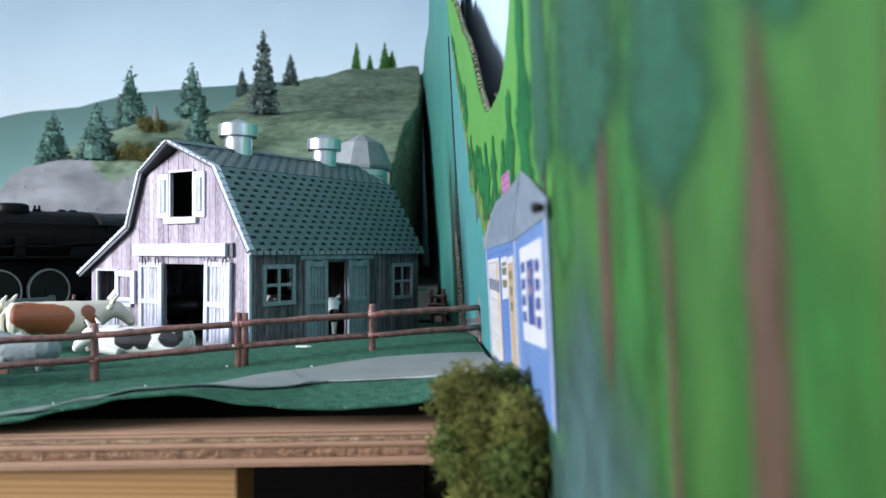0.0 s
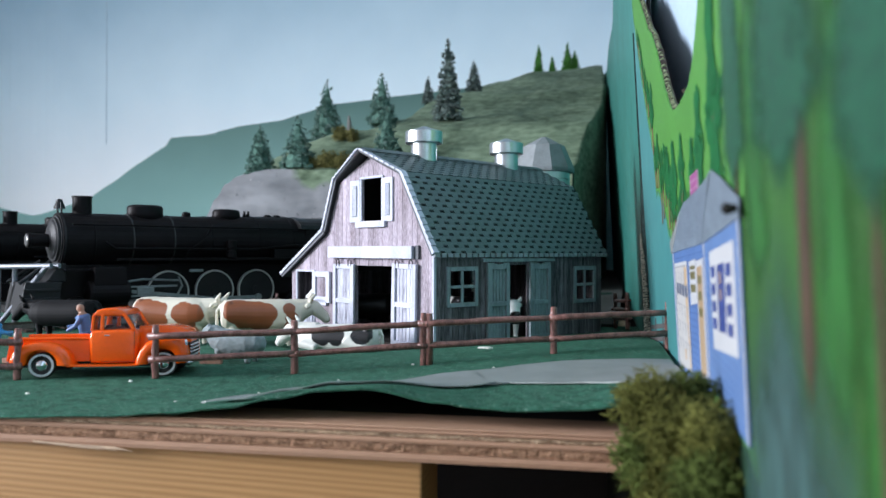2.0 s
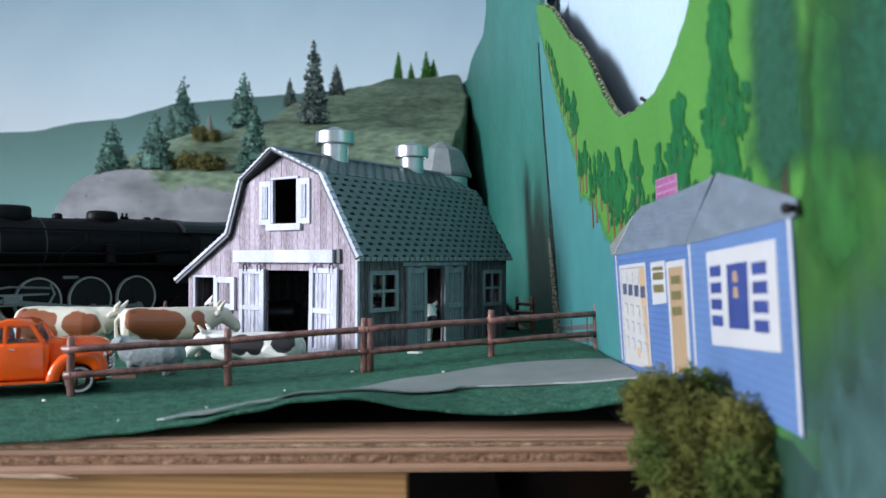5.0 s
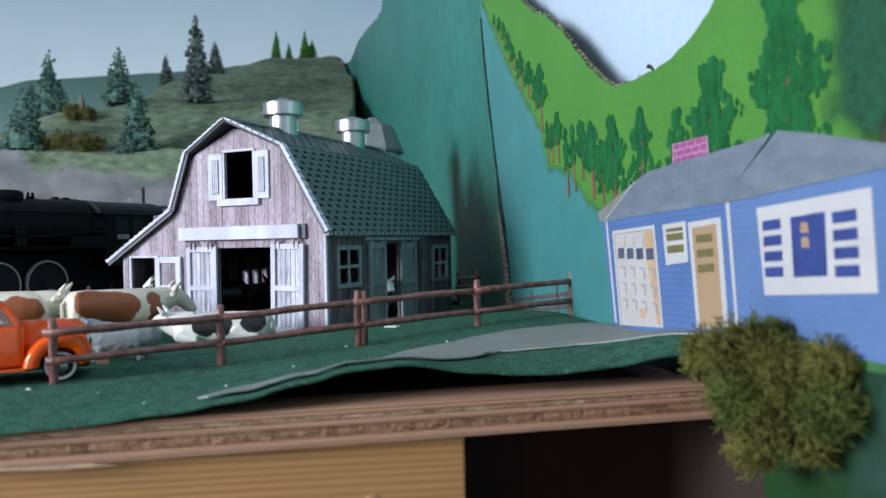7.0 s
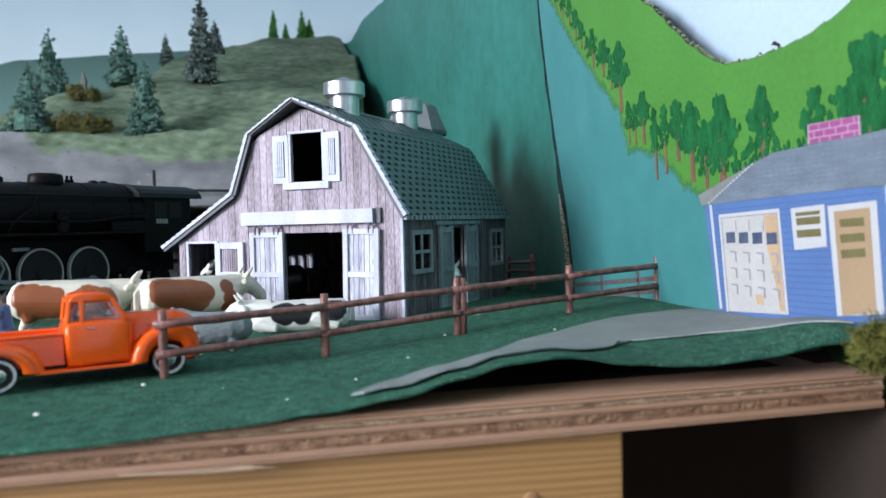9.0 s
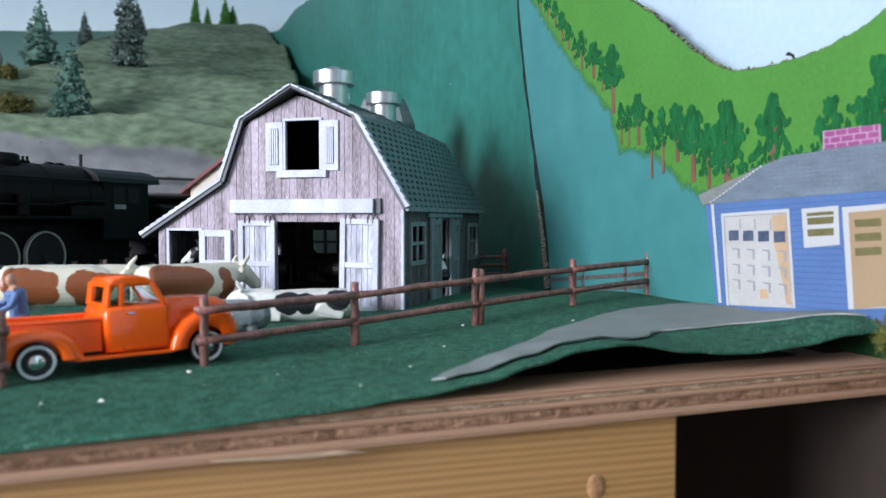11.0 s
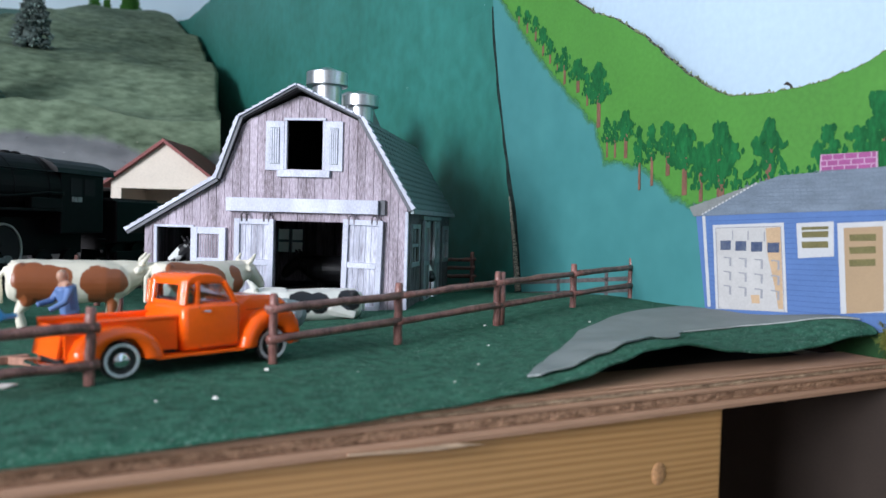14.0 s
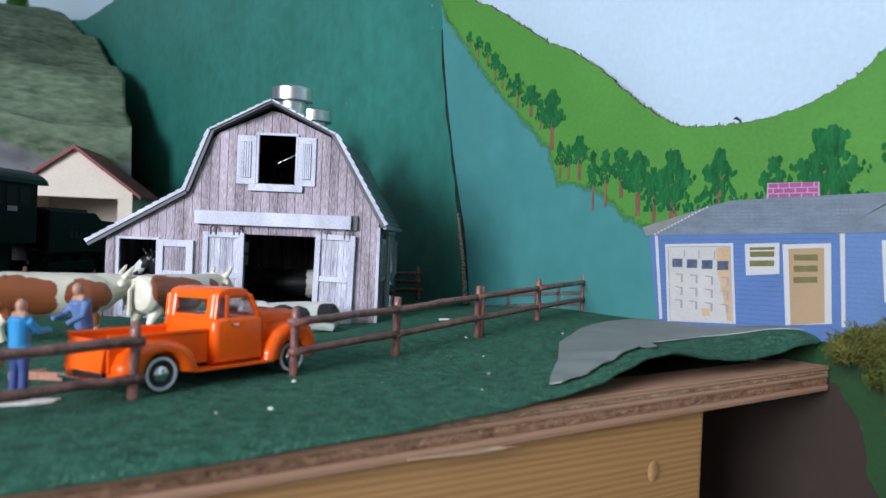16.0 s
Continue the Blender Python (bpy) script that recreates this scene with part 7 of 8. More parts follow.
CREAM, RUST, BLK = (0.68, 0.64, 0.53), (0.26, 0.075, 0.025), (0.010, 0.010, 0.012)
M_COWA = patched("cream_cow_rust_patches", CREAM, RUST, [(-0.0250, -0.0125, 0.0260, 0.0088), (-0.0150, -0.0130, 0.0250, 0.0085), (-0.0230, -0.0130, 0.0180, 0.0085), (-0.0130, -0.0130, 0.0190, 0.0072), (0.0060, -0.0125, 0.0240, 0.0085), (0.0140, -0.0110, 0.0235, 0.0066), (0.0080, -0.0110, 0.0160, 0.0070), (0.0120, -0.008, 0.0105, 0.0045), (-0.015, 0.012, 0.026, 0.011)], wobble=0.34, grain=120.0)
M_COWB = patched("cream_cow_broad_rust_patches", CREAM, RUST, [(-0.0245, -0.0120, 0.0270, 0.0100), (-0.0130, -0.0130, 0.0260, 0.0105), (-0.0040, -0.0130, 0.0250, 0.0080), (-0.0080, -0.0130, 0.0180, 0.0090), (-0.0190, -0.0130, 0.0200, 0.0080), (0.0125, -0.0110, 0.0270, 0.0050), (0.0140, -0.0110, 0.0215, 0.0052), (0.0150, -0.0100, 0.0160, 0.0056), (-0.02, 0.012, 0.026, 0.012)], wobble=0.30, grain=120.0)
M_COWC = patched("white_cow_black_patches", (0.68, 0.68, 0.63), BLK, [(0.0020, 0.0120, 0.0110, 0.0080), (-0.0070, 0.0125, 0.0105, 0.0072), (-0.0270, 0.0100, 0.0115, 0.0078), (0.004, -0.0100, 0.012, 0.0085), (-0.018, -0.0100, 0.012, 0.0080)], wobble=0.30)
M_COWD = patched("black_cow_white_patches", BLK, (0.66, 0.68, 0.66), [(-0.03, -0.006, 0.026, 0.008), (0.0330, 0, 0.0290, 0.0095), (0.0135, -0.006, 0.004, 0.008), (0.0135, 0.006, 0.004, 0.008), (-0.03, 0.006, 0.026, 0.008)], wobble=0.2)
M_COWDTALL = patched("black_cow_white_face", BLK, (0.66, 0.68, 0.66), [(-0.03, -0.006, 0.026, 0.008), (0.0390, -0.001, 0.0335, 0.0062), (0.0310, 0.001, 0.0385, 0.0036)], wobble=0.5, grain=260.0)
M_COWE = patched("black_cow_white_belt", BLK, (0.66, 0.66, 0.62), [(-0.014, 0.008, 0.028, 0.0100), (-0.014, 0.010, 0.018, 0.0090), (-0.014, -0.008, 0.026, 0.0100)])
M_BLACKCOW = patched("black_toy_cow", (0.0030, 0.0030, 0.0040), (0.05, 0.05, 0.05), [(0.043, 0, 0.013, 0.004)], rough=0.7)


def heading(x, y, z, nx, ny):
    return pose(x, y, z, 0, 0, math.degrees(math.atan2(ny, nx)))


cow("toy_cow", heading(-0.3740, 0.5980, -0.0040, 1, 0.06), M_COWA, "cream toy cow with rust-brown patches standing on the mat", 1.18)
cow("toy_cow", heading(-0.2985, 0.6110, -0.0040, 0.0715, 0.0400), M_COWB, "cream toy cow with a broad rust-brown saddle patch", 1.15)
cow("toy_cow", heading(-0.2350, 0.5930, -0.0030, -0.0885, 0.003), M_COWC, "white toy cow with black patches lying on the mat", 1.14, lying=True, head_down=0.0)
cow("toy_cow", heading(-0.5030, 0.6000, -0.0040, -1, -0.05), M_BLACKCOW, "glossy black toy cow standing behind the truck", 1.06)
cow("toy_cow", BARN @ pose(0.074, -0.072, 0.002, 0, 0, 8), M_COWE, "black toy cow with a white belt inside the barn", 1.10)
cow("toy_cow", BARN @ pose(0.1590, -0.0360, 0.002, 0, 0, 42), M_COWDTALL, "black and white toy cow looking out of the stable door", 1.10, head_down=-0.0090)
cow("toy_cow", heading(-0.1115, 0.7225, -0.0025, 0.36, -0.93), M_COWD, "white-faced toy cow looking out of the side door", 1.05)

M_SHEEP = patched("grey_blue_toy_wool", (0.25, 0.29, 0.30), (0.36, 0.39, 0.39), [(0.01, -0.01, 0.016, 0.008)], rough=0.7, grain=600)


def sheep(name, m, material, label, size=1.0):
    bm = bmesh.new()
    tube(bm, [(-0.0225, 0, 0.0125), (-0.0195, 0, 0.0125), (-0.012, 0, 0.0124), (-0.002, 0, 0.0122), (0.007, 0, 0.0130), (0.0125, 0, 0.0155), (0.0165, 0, 0.0190), (0.0190, 0, 0.0210)], [0.0030, 0.0068, 0.0088, 0.0090, 0.0088, 0.0076, 0.0058, 0.0040], seg=16)
    tube(bm, [(0.017, 0, 0.0215), (0.0215, 0, 0.0190), (0.0240, 0, 0.0165)], [0.0042, 0.0032, 0.0022], seg=8)
    for sy in (-1, 1):
        tube(bm, [(0.016, sy * 0.003, 0.0225), (0.015, sy * 0.0068, 0.0205)], [0.0016, 0.0010], seg=6)
        for x in (0.009, -0.013):
            tube(bm, [(x, sy * 0.0048, 0.008), (x, sy * 0.005, 0.0)], [0.0028, 0.0020], seg=8)
    ob = solo(name, bm, material, m @ Matrix.Scale(size, 4), label, "toy sheep", "toy farm animals", smooth=True)
    melted(ob, 0.0006, 6)
    wool = bpy.data.textures.new("wool", "CLOUDS")
    wool.noise_scale = 0.0028
    curl = ob.modifiers.new("wool", "DISPLACE")
    curl.texture, curl.strength, curl.mid_level = wool, 0.0008, 0.5
    return ob


sheep("toy_sheep", heading(-0.2795, 0.5130, -0.0040, -1.0, 0.06), M_SHEEP, "grey-blue toy sheep standing by the truck's front", 1.10)


def figure_paint(name, shirt, trousers, top=0.040):
    m = bpy.data.materials.new(name)
    m.use_nodes = True
    nt = m.node_tree
    nd, ln = nt.nodes, nt.links
    co, sep = nd.new("ShaderNodeTexCoord"), nd.new("ShaderNodeSeparateXYZ")
    ln.new(co.outputs["Object"], sep.inputs[0])
    r = nd.new("ShaderNodeMapRange")
    r.inputs[2].default_value = top
    ln.new(sep.outputs["Z"], r.inputs[0])
    ramp = nd.new("ShaderNodeValToRGB")
    ramp.color_ramp.interpolation = "CONSTANT"
    e = ramp.color_ramp.elements
    e[0].color, e[1].position, e[1].color = (*trousers, 1), 0.50, (*shirt, 1)
    for pos, c in ((0.81, (0.40, 0.22, 0.15)), (0.965, (0.34, 0.24, 0.18))):
        k = e.new(pos)
        k.color = (*c, 1)
    ln.new(r.outputs[0], ramp.inputs[0])
    ln.new(ramp.outputs[0], nd["Principled BSDF"].inputs["Base Color"])
    nd["Principled BSDF"].inputs["Roughness"].default_value = 0.5
    return m


def figurine(m, material, label):
    """A plain moulded toy figurine holding one arm out ahead (+x)."""
    bm = bmesh.new()
    for sy in (-1, 1):
        tube(bm, [(0, sy * 0.0026, 0.0), (0.0003, sy * 0.0024, 0.010), (0, sy * 0.0020, 0.0205)], [0.0021, 0.0020, 0.0026], seg=9)
    tube(bm, [(0, 0, 0.019), (0, 0, 0.026), (0, 0, 0.0315), (0, 0, 0.0335)], [0.0040, 0.0042, 0.0046, 0.0020], seg=12)
    ball(bm, (0.0004, 0, 0.0367), 0.0025, 0.0022, 0.0030)
    tube(bm, [(0, -0.0045, 0.0310), (0.005, -0.0052, 0.0262), (0.0115, -0.0040, 0.0262)], [0.0017, 0.0015, 0.0012], seg=8)
    tube(bm, [(0, 0.0045, 0.0310), (0.0038, 0.0060, 0.0262), (0.0100, 0.0036, 0.0240)], [0.0018, 0.0016, 0.0013], seg=8)
    tube(bm, [(0, -0.0036, 0.0322), (0, 0, 0.0330), (0, 0.0036, 0.0322)], [0.0018, 0.0022, 0.0018], seg=8)
    return melted(solo("toy_figurine", bm, material, m, label, "toy figurine", "toy figurines", smooth=True), 0.0004, 3)


figurine(heading(-0.4120, 0.4320, -0.0044, 0.6, 0.45), figure_paint("bright_blue_figurine_paint", (0.02, 0.25, 0.55), (0.03, 0.06, 0.20)), "small toy figurine in bright blue shirt and dark trousers")
figurine(heading(-0.3765, 0.4835, -0.0044, -0.75, -0.35) @ Matrix.Rotation(radians(11), 4, "Y") @ Matrix.Scale(1.10, 4), figure_paint("dull_blue_figurine_paint", (0.095, 0.17, 0.36), (0.04, 0.05, 0.14)), "small toy figurine in dull blue shirt by the truck bed")

# pale bits lying on the mat
M_BIT = surf("pale_crumb", (0.78, 0.77, 0.72), rough=0.8, vary=0.2)
M_BRICKBIT = surf("pinkish_wood_pieces", (0.40, 0.20, 0.14), rough=0.8, vary=0.3)
for x, y, s in ((-0.3286, 0.3680, 0.0010), (-0.2981, 0.4180, 0.0010), (-0.20, 0.395, 0.0005), (-0.26, 0.40, 0.0004), (-0.35, 0.37, 0.0004), (-0.17, 0.44, 0.0005), (-0.08, 0.47, 0.0006), (-0.23, 0.36, 0.0004), (-0.14, 0.50, 0.0009)):
    bm = bmesh.new()
    ball(bm, (0, 0, 0.3 * s), 1.3 * s, s, 0.7 * s, seg=8)
    for q in bm.verts:
        q.co += Vector((noise.noise(q.co * 900), noise.noise(q.co * 900 + Vector((5, 0, 0))), 0)) * s * 0.5
    solo("crumb", bm, M_BIT, pose(x, y, mat_z(x, y) + 0.0002), "pale crumb lying on the grass mat", "crumb", "crumbs on the mat")
bm = bmesh.new()
slab(bm, wiggle([(-0.0056, -0.0016), (0.0020, -0.0022), (0.0055, -0.0004), (0.0030, 0.0020), (-0.0040, 0.0018)], 4, 0.0012, 300, 5, closed=True), 0, 0.0012)
solo("crumb", bm, M_BIT, pose(-0.1047, 0.579, mat_z(-0.1047, 0.579) + 0.0001), "flat pale chip of plaster lying on the mat", "crumb", "crumbs on the mat")
bm = bmesh.new()
slab(bm, wiggle([(-0.012, -0.004), (0.010, -0.005), (0.013, 0.002), (-0.004, 0.006)], 5, 0.002, 150, 3, closed=True), 0, 0.0006)
solo("glue_patch", bm, M_BIT, pose(-0.4120, 0.4130, mat_z(-0.41, 0.413) + 0.0005), "flat pale patch of dried glue on the mat", "glue patch")
for i, (x, y, a) in enumerate(((-0.405, 0.468, 20), (-0.398, 0.462, -35), (-0.418, 0.474, 70), (-0.43, 0.468, 5), (-0.2900, 0.4990, 10))):
    bm = bmesh.new()
    box(bm, -0.008, 0.008, -0.0018, 0.0018, 0, 0.0036, bevel=0.0005)
    solo("timber_piece", bm, M_BRICKBIT, pose(x, y, mat_z(x, y) + (0.0034 if i == 2 else 0), 0, 0, a), "short pinkish timber piece lying on the mat", "timber piece", "timber pieces")

# ---- steam locomotives ----
M_LOCO = surf("satin_black_loco", (0.0070, 0.0056, 0.0064), rough=0.46, spec=0.11, vary=0.35, scale=60, fine=700, bump=0.12, depth=0.0003)
M_LOCOGREY = surf("graphite_smokebox", (0.017, 0.0175, 0.0195), rough=0.5, spec=0.25, vary=0.3, scale=90, fine=700)
M_ROD = surf("dull_steel_rods", (0.20, 0.225, 0.225), rough=0.5, metal=0.3, vary=0.2, scale=150, fine=900)
M_BAND = surf("worn_grey_band", (0.028, 0.030, 0.030), rough=0.5, vary=0.4, scale=200, fine=900)
M_RIM = surf("pale_steel_rim", (0.42, 0.41, 0.38), rough=0.55, metal=0.2, vary=0.15, scale=150, fine=900)
M_BAR = surf("pale_lettering_bar", (0.30, 0.30, 0.29), rough=0.6, vary=0.15)
M_LAMPGLASS = surf("lamp_lens", (0.13, 0.13, 0.13), rough=0.15, vary=0.05)
M_FRAME = surf("silver_bracket", (0.23, 0.25, 0.285), rough=0.4, metal=0.4, vary=0.12)

LOCO = Matrix.Translation((-0.472, 0.845, 0.0)) @ Matrix.Rotation(radians(55), 4, "Z")
loco = thing("steam_locomotive", LOCO, "black model steam locomotive with pale wheel rims and grey rods", "model locomotive", "model locomotives")
BZ, BR = 0.0885, 0.0285
bm = bmesh.new()
lathe(bm, [(BR * 0.98, -0.190), (BR, -0.186), (BR, -0.05), (BR * 1.10, 0.05), (BR * 1.12, 0.095)], (0, 0, BZ), "x", 40)
boiler = part("boiler", bm, M_LOCO, loco, smooth=False)
for x in (-0.160, -0.120, -0.075, -0.03, 0.03, 0.075):
    bm = bmesh.new()
    r = BR * (1.0 if x < -0.05 else 1.0 + 0.10 * (x + 0.05) / 0.1)
    lathe(bm, [(r, x), (r + 0.0005, x + 0.0002), (r + 0.0005, x + 0.0016), (r, x + 0.0018)], (0, 0, BZ), "x", 40, True)
    part("boiler_band", bm, M_BAND if x in (-0.120, -0.075) else M_LOCO, boiler)
bm = bmesh.new()
lathe(bm, [(0.0, -0.1985), (0.012, -0.1980), (0.019, -0.1955), (0.0205, -0.194), (0.0230, -0.194), (0.0232, -0.1915), (0.0255, -0.1915), (0.0257, -0.1890), (0.0282, -0.1890), (0.0284, -0.186)], (0, 0, BZ), "x", 40)
part("smokebox_front", bm, M_LOCOGREY, loco, "graphite grey smokebox front")
bm = bmesh.new()
lathe(bm, [(0.0, -0.2185), (0.0066, -0.2185), (0.0076, -0.2178), (0.0078, -0.2155), (0.0070, -0.2150), (0.0070, -0.197)], (0, 0, BZ - 0.001), "x", 24)
hl = part("headlamp", bm, M_LOCO, loco)
bm = bmesh.new()
lathe(bm, [(0.0, -0.2194), (0.0050, -0.2192), (0.0063, -0.2186)], (0, 0, BZ - 0.001), "x", 24)
part("lens", bm, M_LAMPGLASS, hl)
bm = bmesh.new()
lathe(bm, [(0.0100, 0.112), (0.0096, 0.116), (0.0096, 0.1335), (0.0104, 0.1335), (0.0104, 0.1350), (0.0080, 0.1350), (0.0078, 0.120)], (-0.1645, 0, 0), "z", 24)
part("chimney", bm, M_LOCO, loco)
bm = bmesh.new()
lathe(bm, [(0.0165, 0.110), (0.0152, 0.1195), (0.0152, 0.1250), (0.0140, 0.1272), (0.0110, 0.1282), (0.0, 0.1285)], (0, 0, 0), "z", 28)
bmesh.ops.transform(bm, matrix=Matrix.Translation((-0.0975, 0, 0)) @ Matrix.Diagonal((1.3, 1, 1, 1)), verts=bm.verts)
part("sand_dome", bm, M_LOCO, loco, smooth=True)
bm = bmesh.new()
lathe(bm, [(0.0150, 0.112), (0.0140, 0.1205), (0.0138, 0.1240), (0.0125, 0.1262), (0.0090, 0.1270), (0.0, 0.1272)], (0, 0, 0), "z", 28)
bmesh.ops.transform(bm, matrix=Matrix.Diagonal((1.2, 1, 1, 1)), verts=bm.verts)
part("steam_dome", bm, M_LOCO, loco, smooth=True)
for x in (0.024, 0.029, -0.05, 0.055, 0.068):
    bm = bmesh.new()
    lathe(bm, [(0.0022, 0.116), (0.0022, 0.1215), (0.0012, 0.1225), (0.0014, 0.1255), (0.0, 0.1262)] if x < 0.04 and x > 0 else [(0.005, 0.116), (0.005, 0.1208), (0.003, 0.1222), (0.0, 0.1225)], (x, 0, 0), "z", 12)
    part("safety_valve", bm, M_LOCO, loco)
bm = bmesh.new()
lathe(bm, [(0.0058, 0.121), (0.0052, 0.124), (0.0036, 0.128), (0.0030, 0.1305), (0.0, 0.1315)], (-0.187, 0, 0), "z", 16)
box(bm, -0.189, -0.185, -0.0075, 0.0075, 0.1135, 0.1165)
tube(bm, [(-0.187, -0.007, 0.115), (-0.187, -0.007, 0.1275)], 0.001, seg=6)
tube(bm, [(-0.187, 0.007, 0.115), (-0.187, 0.007, 0.1275)], 0.001, seg=6)
part("bell", bm, M_LOCOGREY, loco)
for sy in (-1, 1):
    bm = bmesh.new()
    tube(bm, [(-0.182, sy * 0.0305, 0.104), (0.08, sy * 0.0335, 0.104)], 0.0011, seg=6)
    part("handrail", bm, M_LOCO, loco)
    for x in (-0.165, -0.115, -0.065, -0.015, 0.035, 0.08):
        bm = bmesh.new()
        tube(bm, [(x, sy * 0.0265, 0.104), (x, sy * 0.0325, 0.104)], 0.0009, seg=6)
        part("handrail_stanchion", bm, M_LOCO, loco)
    bm = bmesh.new()
    tube(bm, [(-0.150, sy * 0.0310, 0.086), (-0.140, sy * 0.0315, 0.079), (0.020, sy * 0.0335, 0.079), (0.070, sy * 0.0345, 0.084), (0.092, sy * 0.0345, 0.084)], 0.0013, seg=8)
    part("feed_pipe", bm, M_LOCO, loco, smooth=True)
    bm = bmesh.new()
    tube(bm, [(-0.030, sy * 0.0270, 0.106), (-0.040, sy * 0.0320, 0.092), (-0.060, sy * 0.0335, 0.078), (-0.066, sy * 0.0335, 0.068)], 0.0009, seg=6)
    part("sand_pipe", bm, M_LOCO, loco, smooth=True)
    bm = bmesh.new()
    lathe(bm, [(0.0, 0.0690), (0.0056, 0.0690), (0.0060, 0.0700), (0.0060, 0.0770), (0.0042, 0.0776), (0.0042, 0.0800), (0.0058, 0.0806), (0.0058, 0.0880), (0.0046, 0.0892), (0.0, 0.0895)], (-0.010, sy * 0.0345, 0), "z", 16)
    part("air_pump", bm, M_LOCO, loco)
    bm = bmesh.new()
    box(bm, 0.045, 0.088, min(sy * 0.029, sy * 0.0365), max(sy * 0.029, sy * 0.0365), 0.0690, 0.0790, bevel=0.0008)
    part("tool_box", bm, M_LOCO, loco)
    for k in range(3):
        bm = bmesh.new()
        box(bm, 0.150, 0.162, min(sy * 0.030, sy * 0.0345), max(sy * 0.030, sy * 0.0345), 0.018 + 0.010 * k, 0.0192 + 0.010 * k)
        part("cab_step", bm, M_LOCO, loco)
    bm = bmesh.new()
    y0, y1 = sorted((sy * 0.022, sy * 0.036))
    box(bm, -0.140, 0.092, y0, y1, 0.0665, 0.0690, bevel=0.0004)
    box(bm, -0.190, -0.140, y0 + (0 if sy > 0 else 0.004), y1 - (0.004 if sy > 0 else 0), 0.0560, 0.0580, bevel=0.0004)
    part("running_board", bm, M_LOCO, loco)
    bm = bmesh.new()
    lathe(bm, [(0.0, -0.168), (0.0115, -0.167), (0.0125, -0.165), (0.0125, -0.128), (0.0115, -0.126), (0.0, -0.125)], (0, sy * 0.0275, 0.0330), "x", 20)
    box(bm, -0.163, -0.130, sy * 0.0275 - 0.010, sy * 0.0275 + 0.010, 0.040, 0.060, bevel=0.0015)
    part("cylinder", bm, M_LOCO, loco)
    for x in (-0.0785, -0.0235, 0.030):
        yy = sy * 0.0185
        bm = bmesh.new()
        lathe(bm, [(0.0222, -0.0022), (0.0238, -0.0022), (0.0242, 0.0), (0.0238, 0.0022), (0.0222, 0.0022)], (x, yy, 0.0308), "y", 48, True)
        w = part("driving_wheel", bm, M_RIM, loco, "driving wheel with a pale steel rim")
        bm = bmesh.new()
        lathe(bm, [(0.0, -0.0026), (0.005, -0.0026), (0.005, 0.0026), (0.0, 0.0026)], (x, yy, 0.0308), "y", 16)
        lathe(bm, [(0.0, -0.0008), (0.0224, -0.0008), (0.0224, 0.0008), (0.0, 0.0008)], (x, yy, 0.0308), "y", 32)
        part("wheel_centre", bm, M_BLACK, w)
    for x in (-0.175, -0.135, 0.085, 0.125):
        bm = bmesh.new()
        lathe(bm, [(0.0, -0.002), (0.0130, -0.002), (0.0135, 0.002), (0.0, 0.002)], (x, sy * 0.0175, 0.0160), "y", 24)
        part("truck_wheel", bm, M_LOCO, loco)
    yr = sy * 0.0245
    bm = bmesh.new()
    for z0 in (0.0215,):
        profile(bm, [(-0.094, z0 - 0.0022), (0.034, z0 - 0.0022), (0.034, z0 + 0.0022), (-0.094, z0 + 0.0022)], yr - 0.0010, yr + 0.0010, 0.0004)
    for x in (-0.0785, -0.0235, 0.030):
        lathe(bm, [(0.0, yr - 0.0018), (0.0042, yr - 0.0018), (0.0042, yr + 0.0018), (0.0, yr + 0.0018)], (x, 0, 0.0215), "y", 14)
    part("side_rod", bm, M_ROD, loco)
    bm = bmesh.new()
    y2 = sy * 0.0275
    profile(bm, [(-0.122, 0.0310), (-0.030, 0.0200), (-0.030, 0.0240), (-0.122, 0.0350)], y2 - 0.0008, y2 + 0.0008, 0.0003)
    box(bm, -0.127, -0.072, y2 - 0.001, y2 + 0.001, 0.0270, 0.0290)
    box(bm, -0.127, -0.072, y2 - 0.001, y2 + 0.001, 0.0370, 0.0390)
    box(bm, -0.116, -0.098, y2 - 0.0016, y2 + 0.0016, 0.0290, 0.0370, bevel=0.0006)
    tube(bm, [(-0.072, y2, 0.027), (-0.066, y2, 0.038), (-0.070, y2, 0.048)], 0.0012, seg=6)
    tube(bm, [(-0.070, y2, 0.044), (-0.110, y2, 0.046), (-0.125, y2, 0.044)], 0.0012, seg=6)
    part("valve_gear", bm, M_ROD, loco)
    bm = bmesh.new()
    box(bm, -0.058, -0.042, sy * 0.0285 - 0.0015, sy * 0.0285 + 0.0015, 0.0530, 0.0560, bevel=0.0006)
    part("lubricator", bm, M_ROD, loco, "small grey lubricator box")
bm = bmesh.new()
box(bm, -0.190, 0.150, -0.013, 0.013, 0.0240, 0.0620)
part("main_frame", bm, M_LOCO, loco)
bm = bmesh.new()
profile(bm, [(0.092, 0.045), (0.160, 0.045), (0.160, 0.1050), (0.092, 0.1050)], -0.0320, 0.0320, 0.001)
cabm = part("cab", bm, M_LOCO, loco)
bm = bmesh.new()
n = 10
pts = [(0.0345 * math.cos(math.pi * k / n), 0.1045 + 0.0150 * math.sin(math.pi * k / n)) for k in range(n + 1)]
a = [bm.verts.new((0.084, y, z)) for y, z in pts]
b = [bm.verts.new((0.176, y, z)) for y, z in pts]
for k in range(n):
    bm.faces.new((a[k], a[k + 1], b[k + 1], b[k]))
bm.faces.new(a)
bm.faces.new(b[::-1])
bm.faces.new((a[0], b[0], b[-1], a[-1]))
part("cab_roof", bm, M_LOCOGREY, cabm, smooth=False)
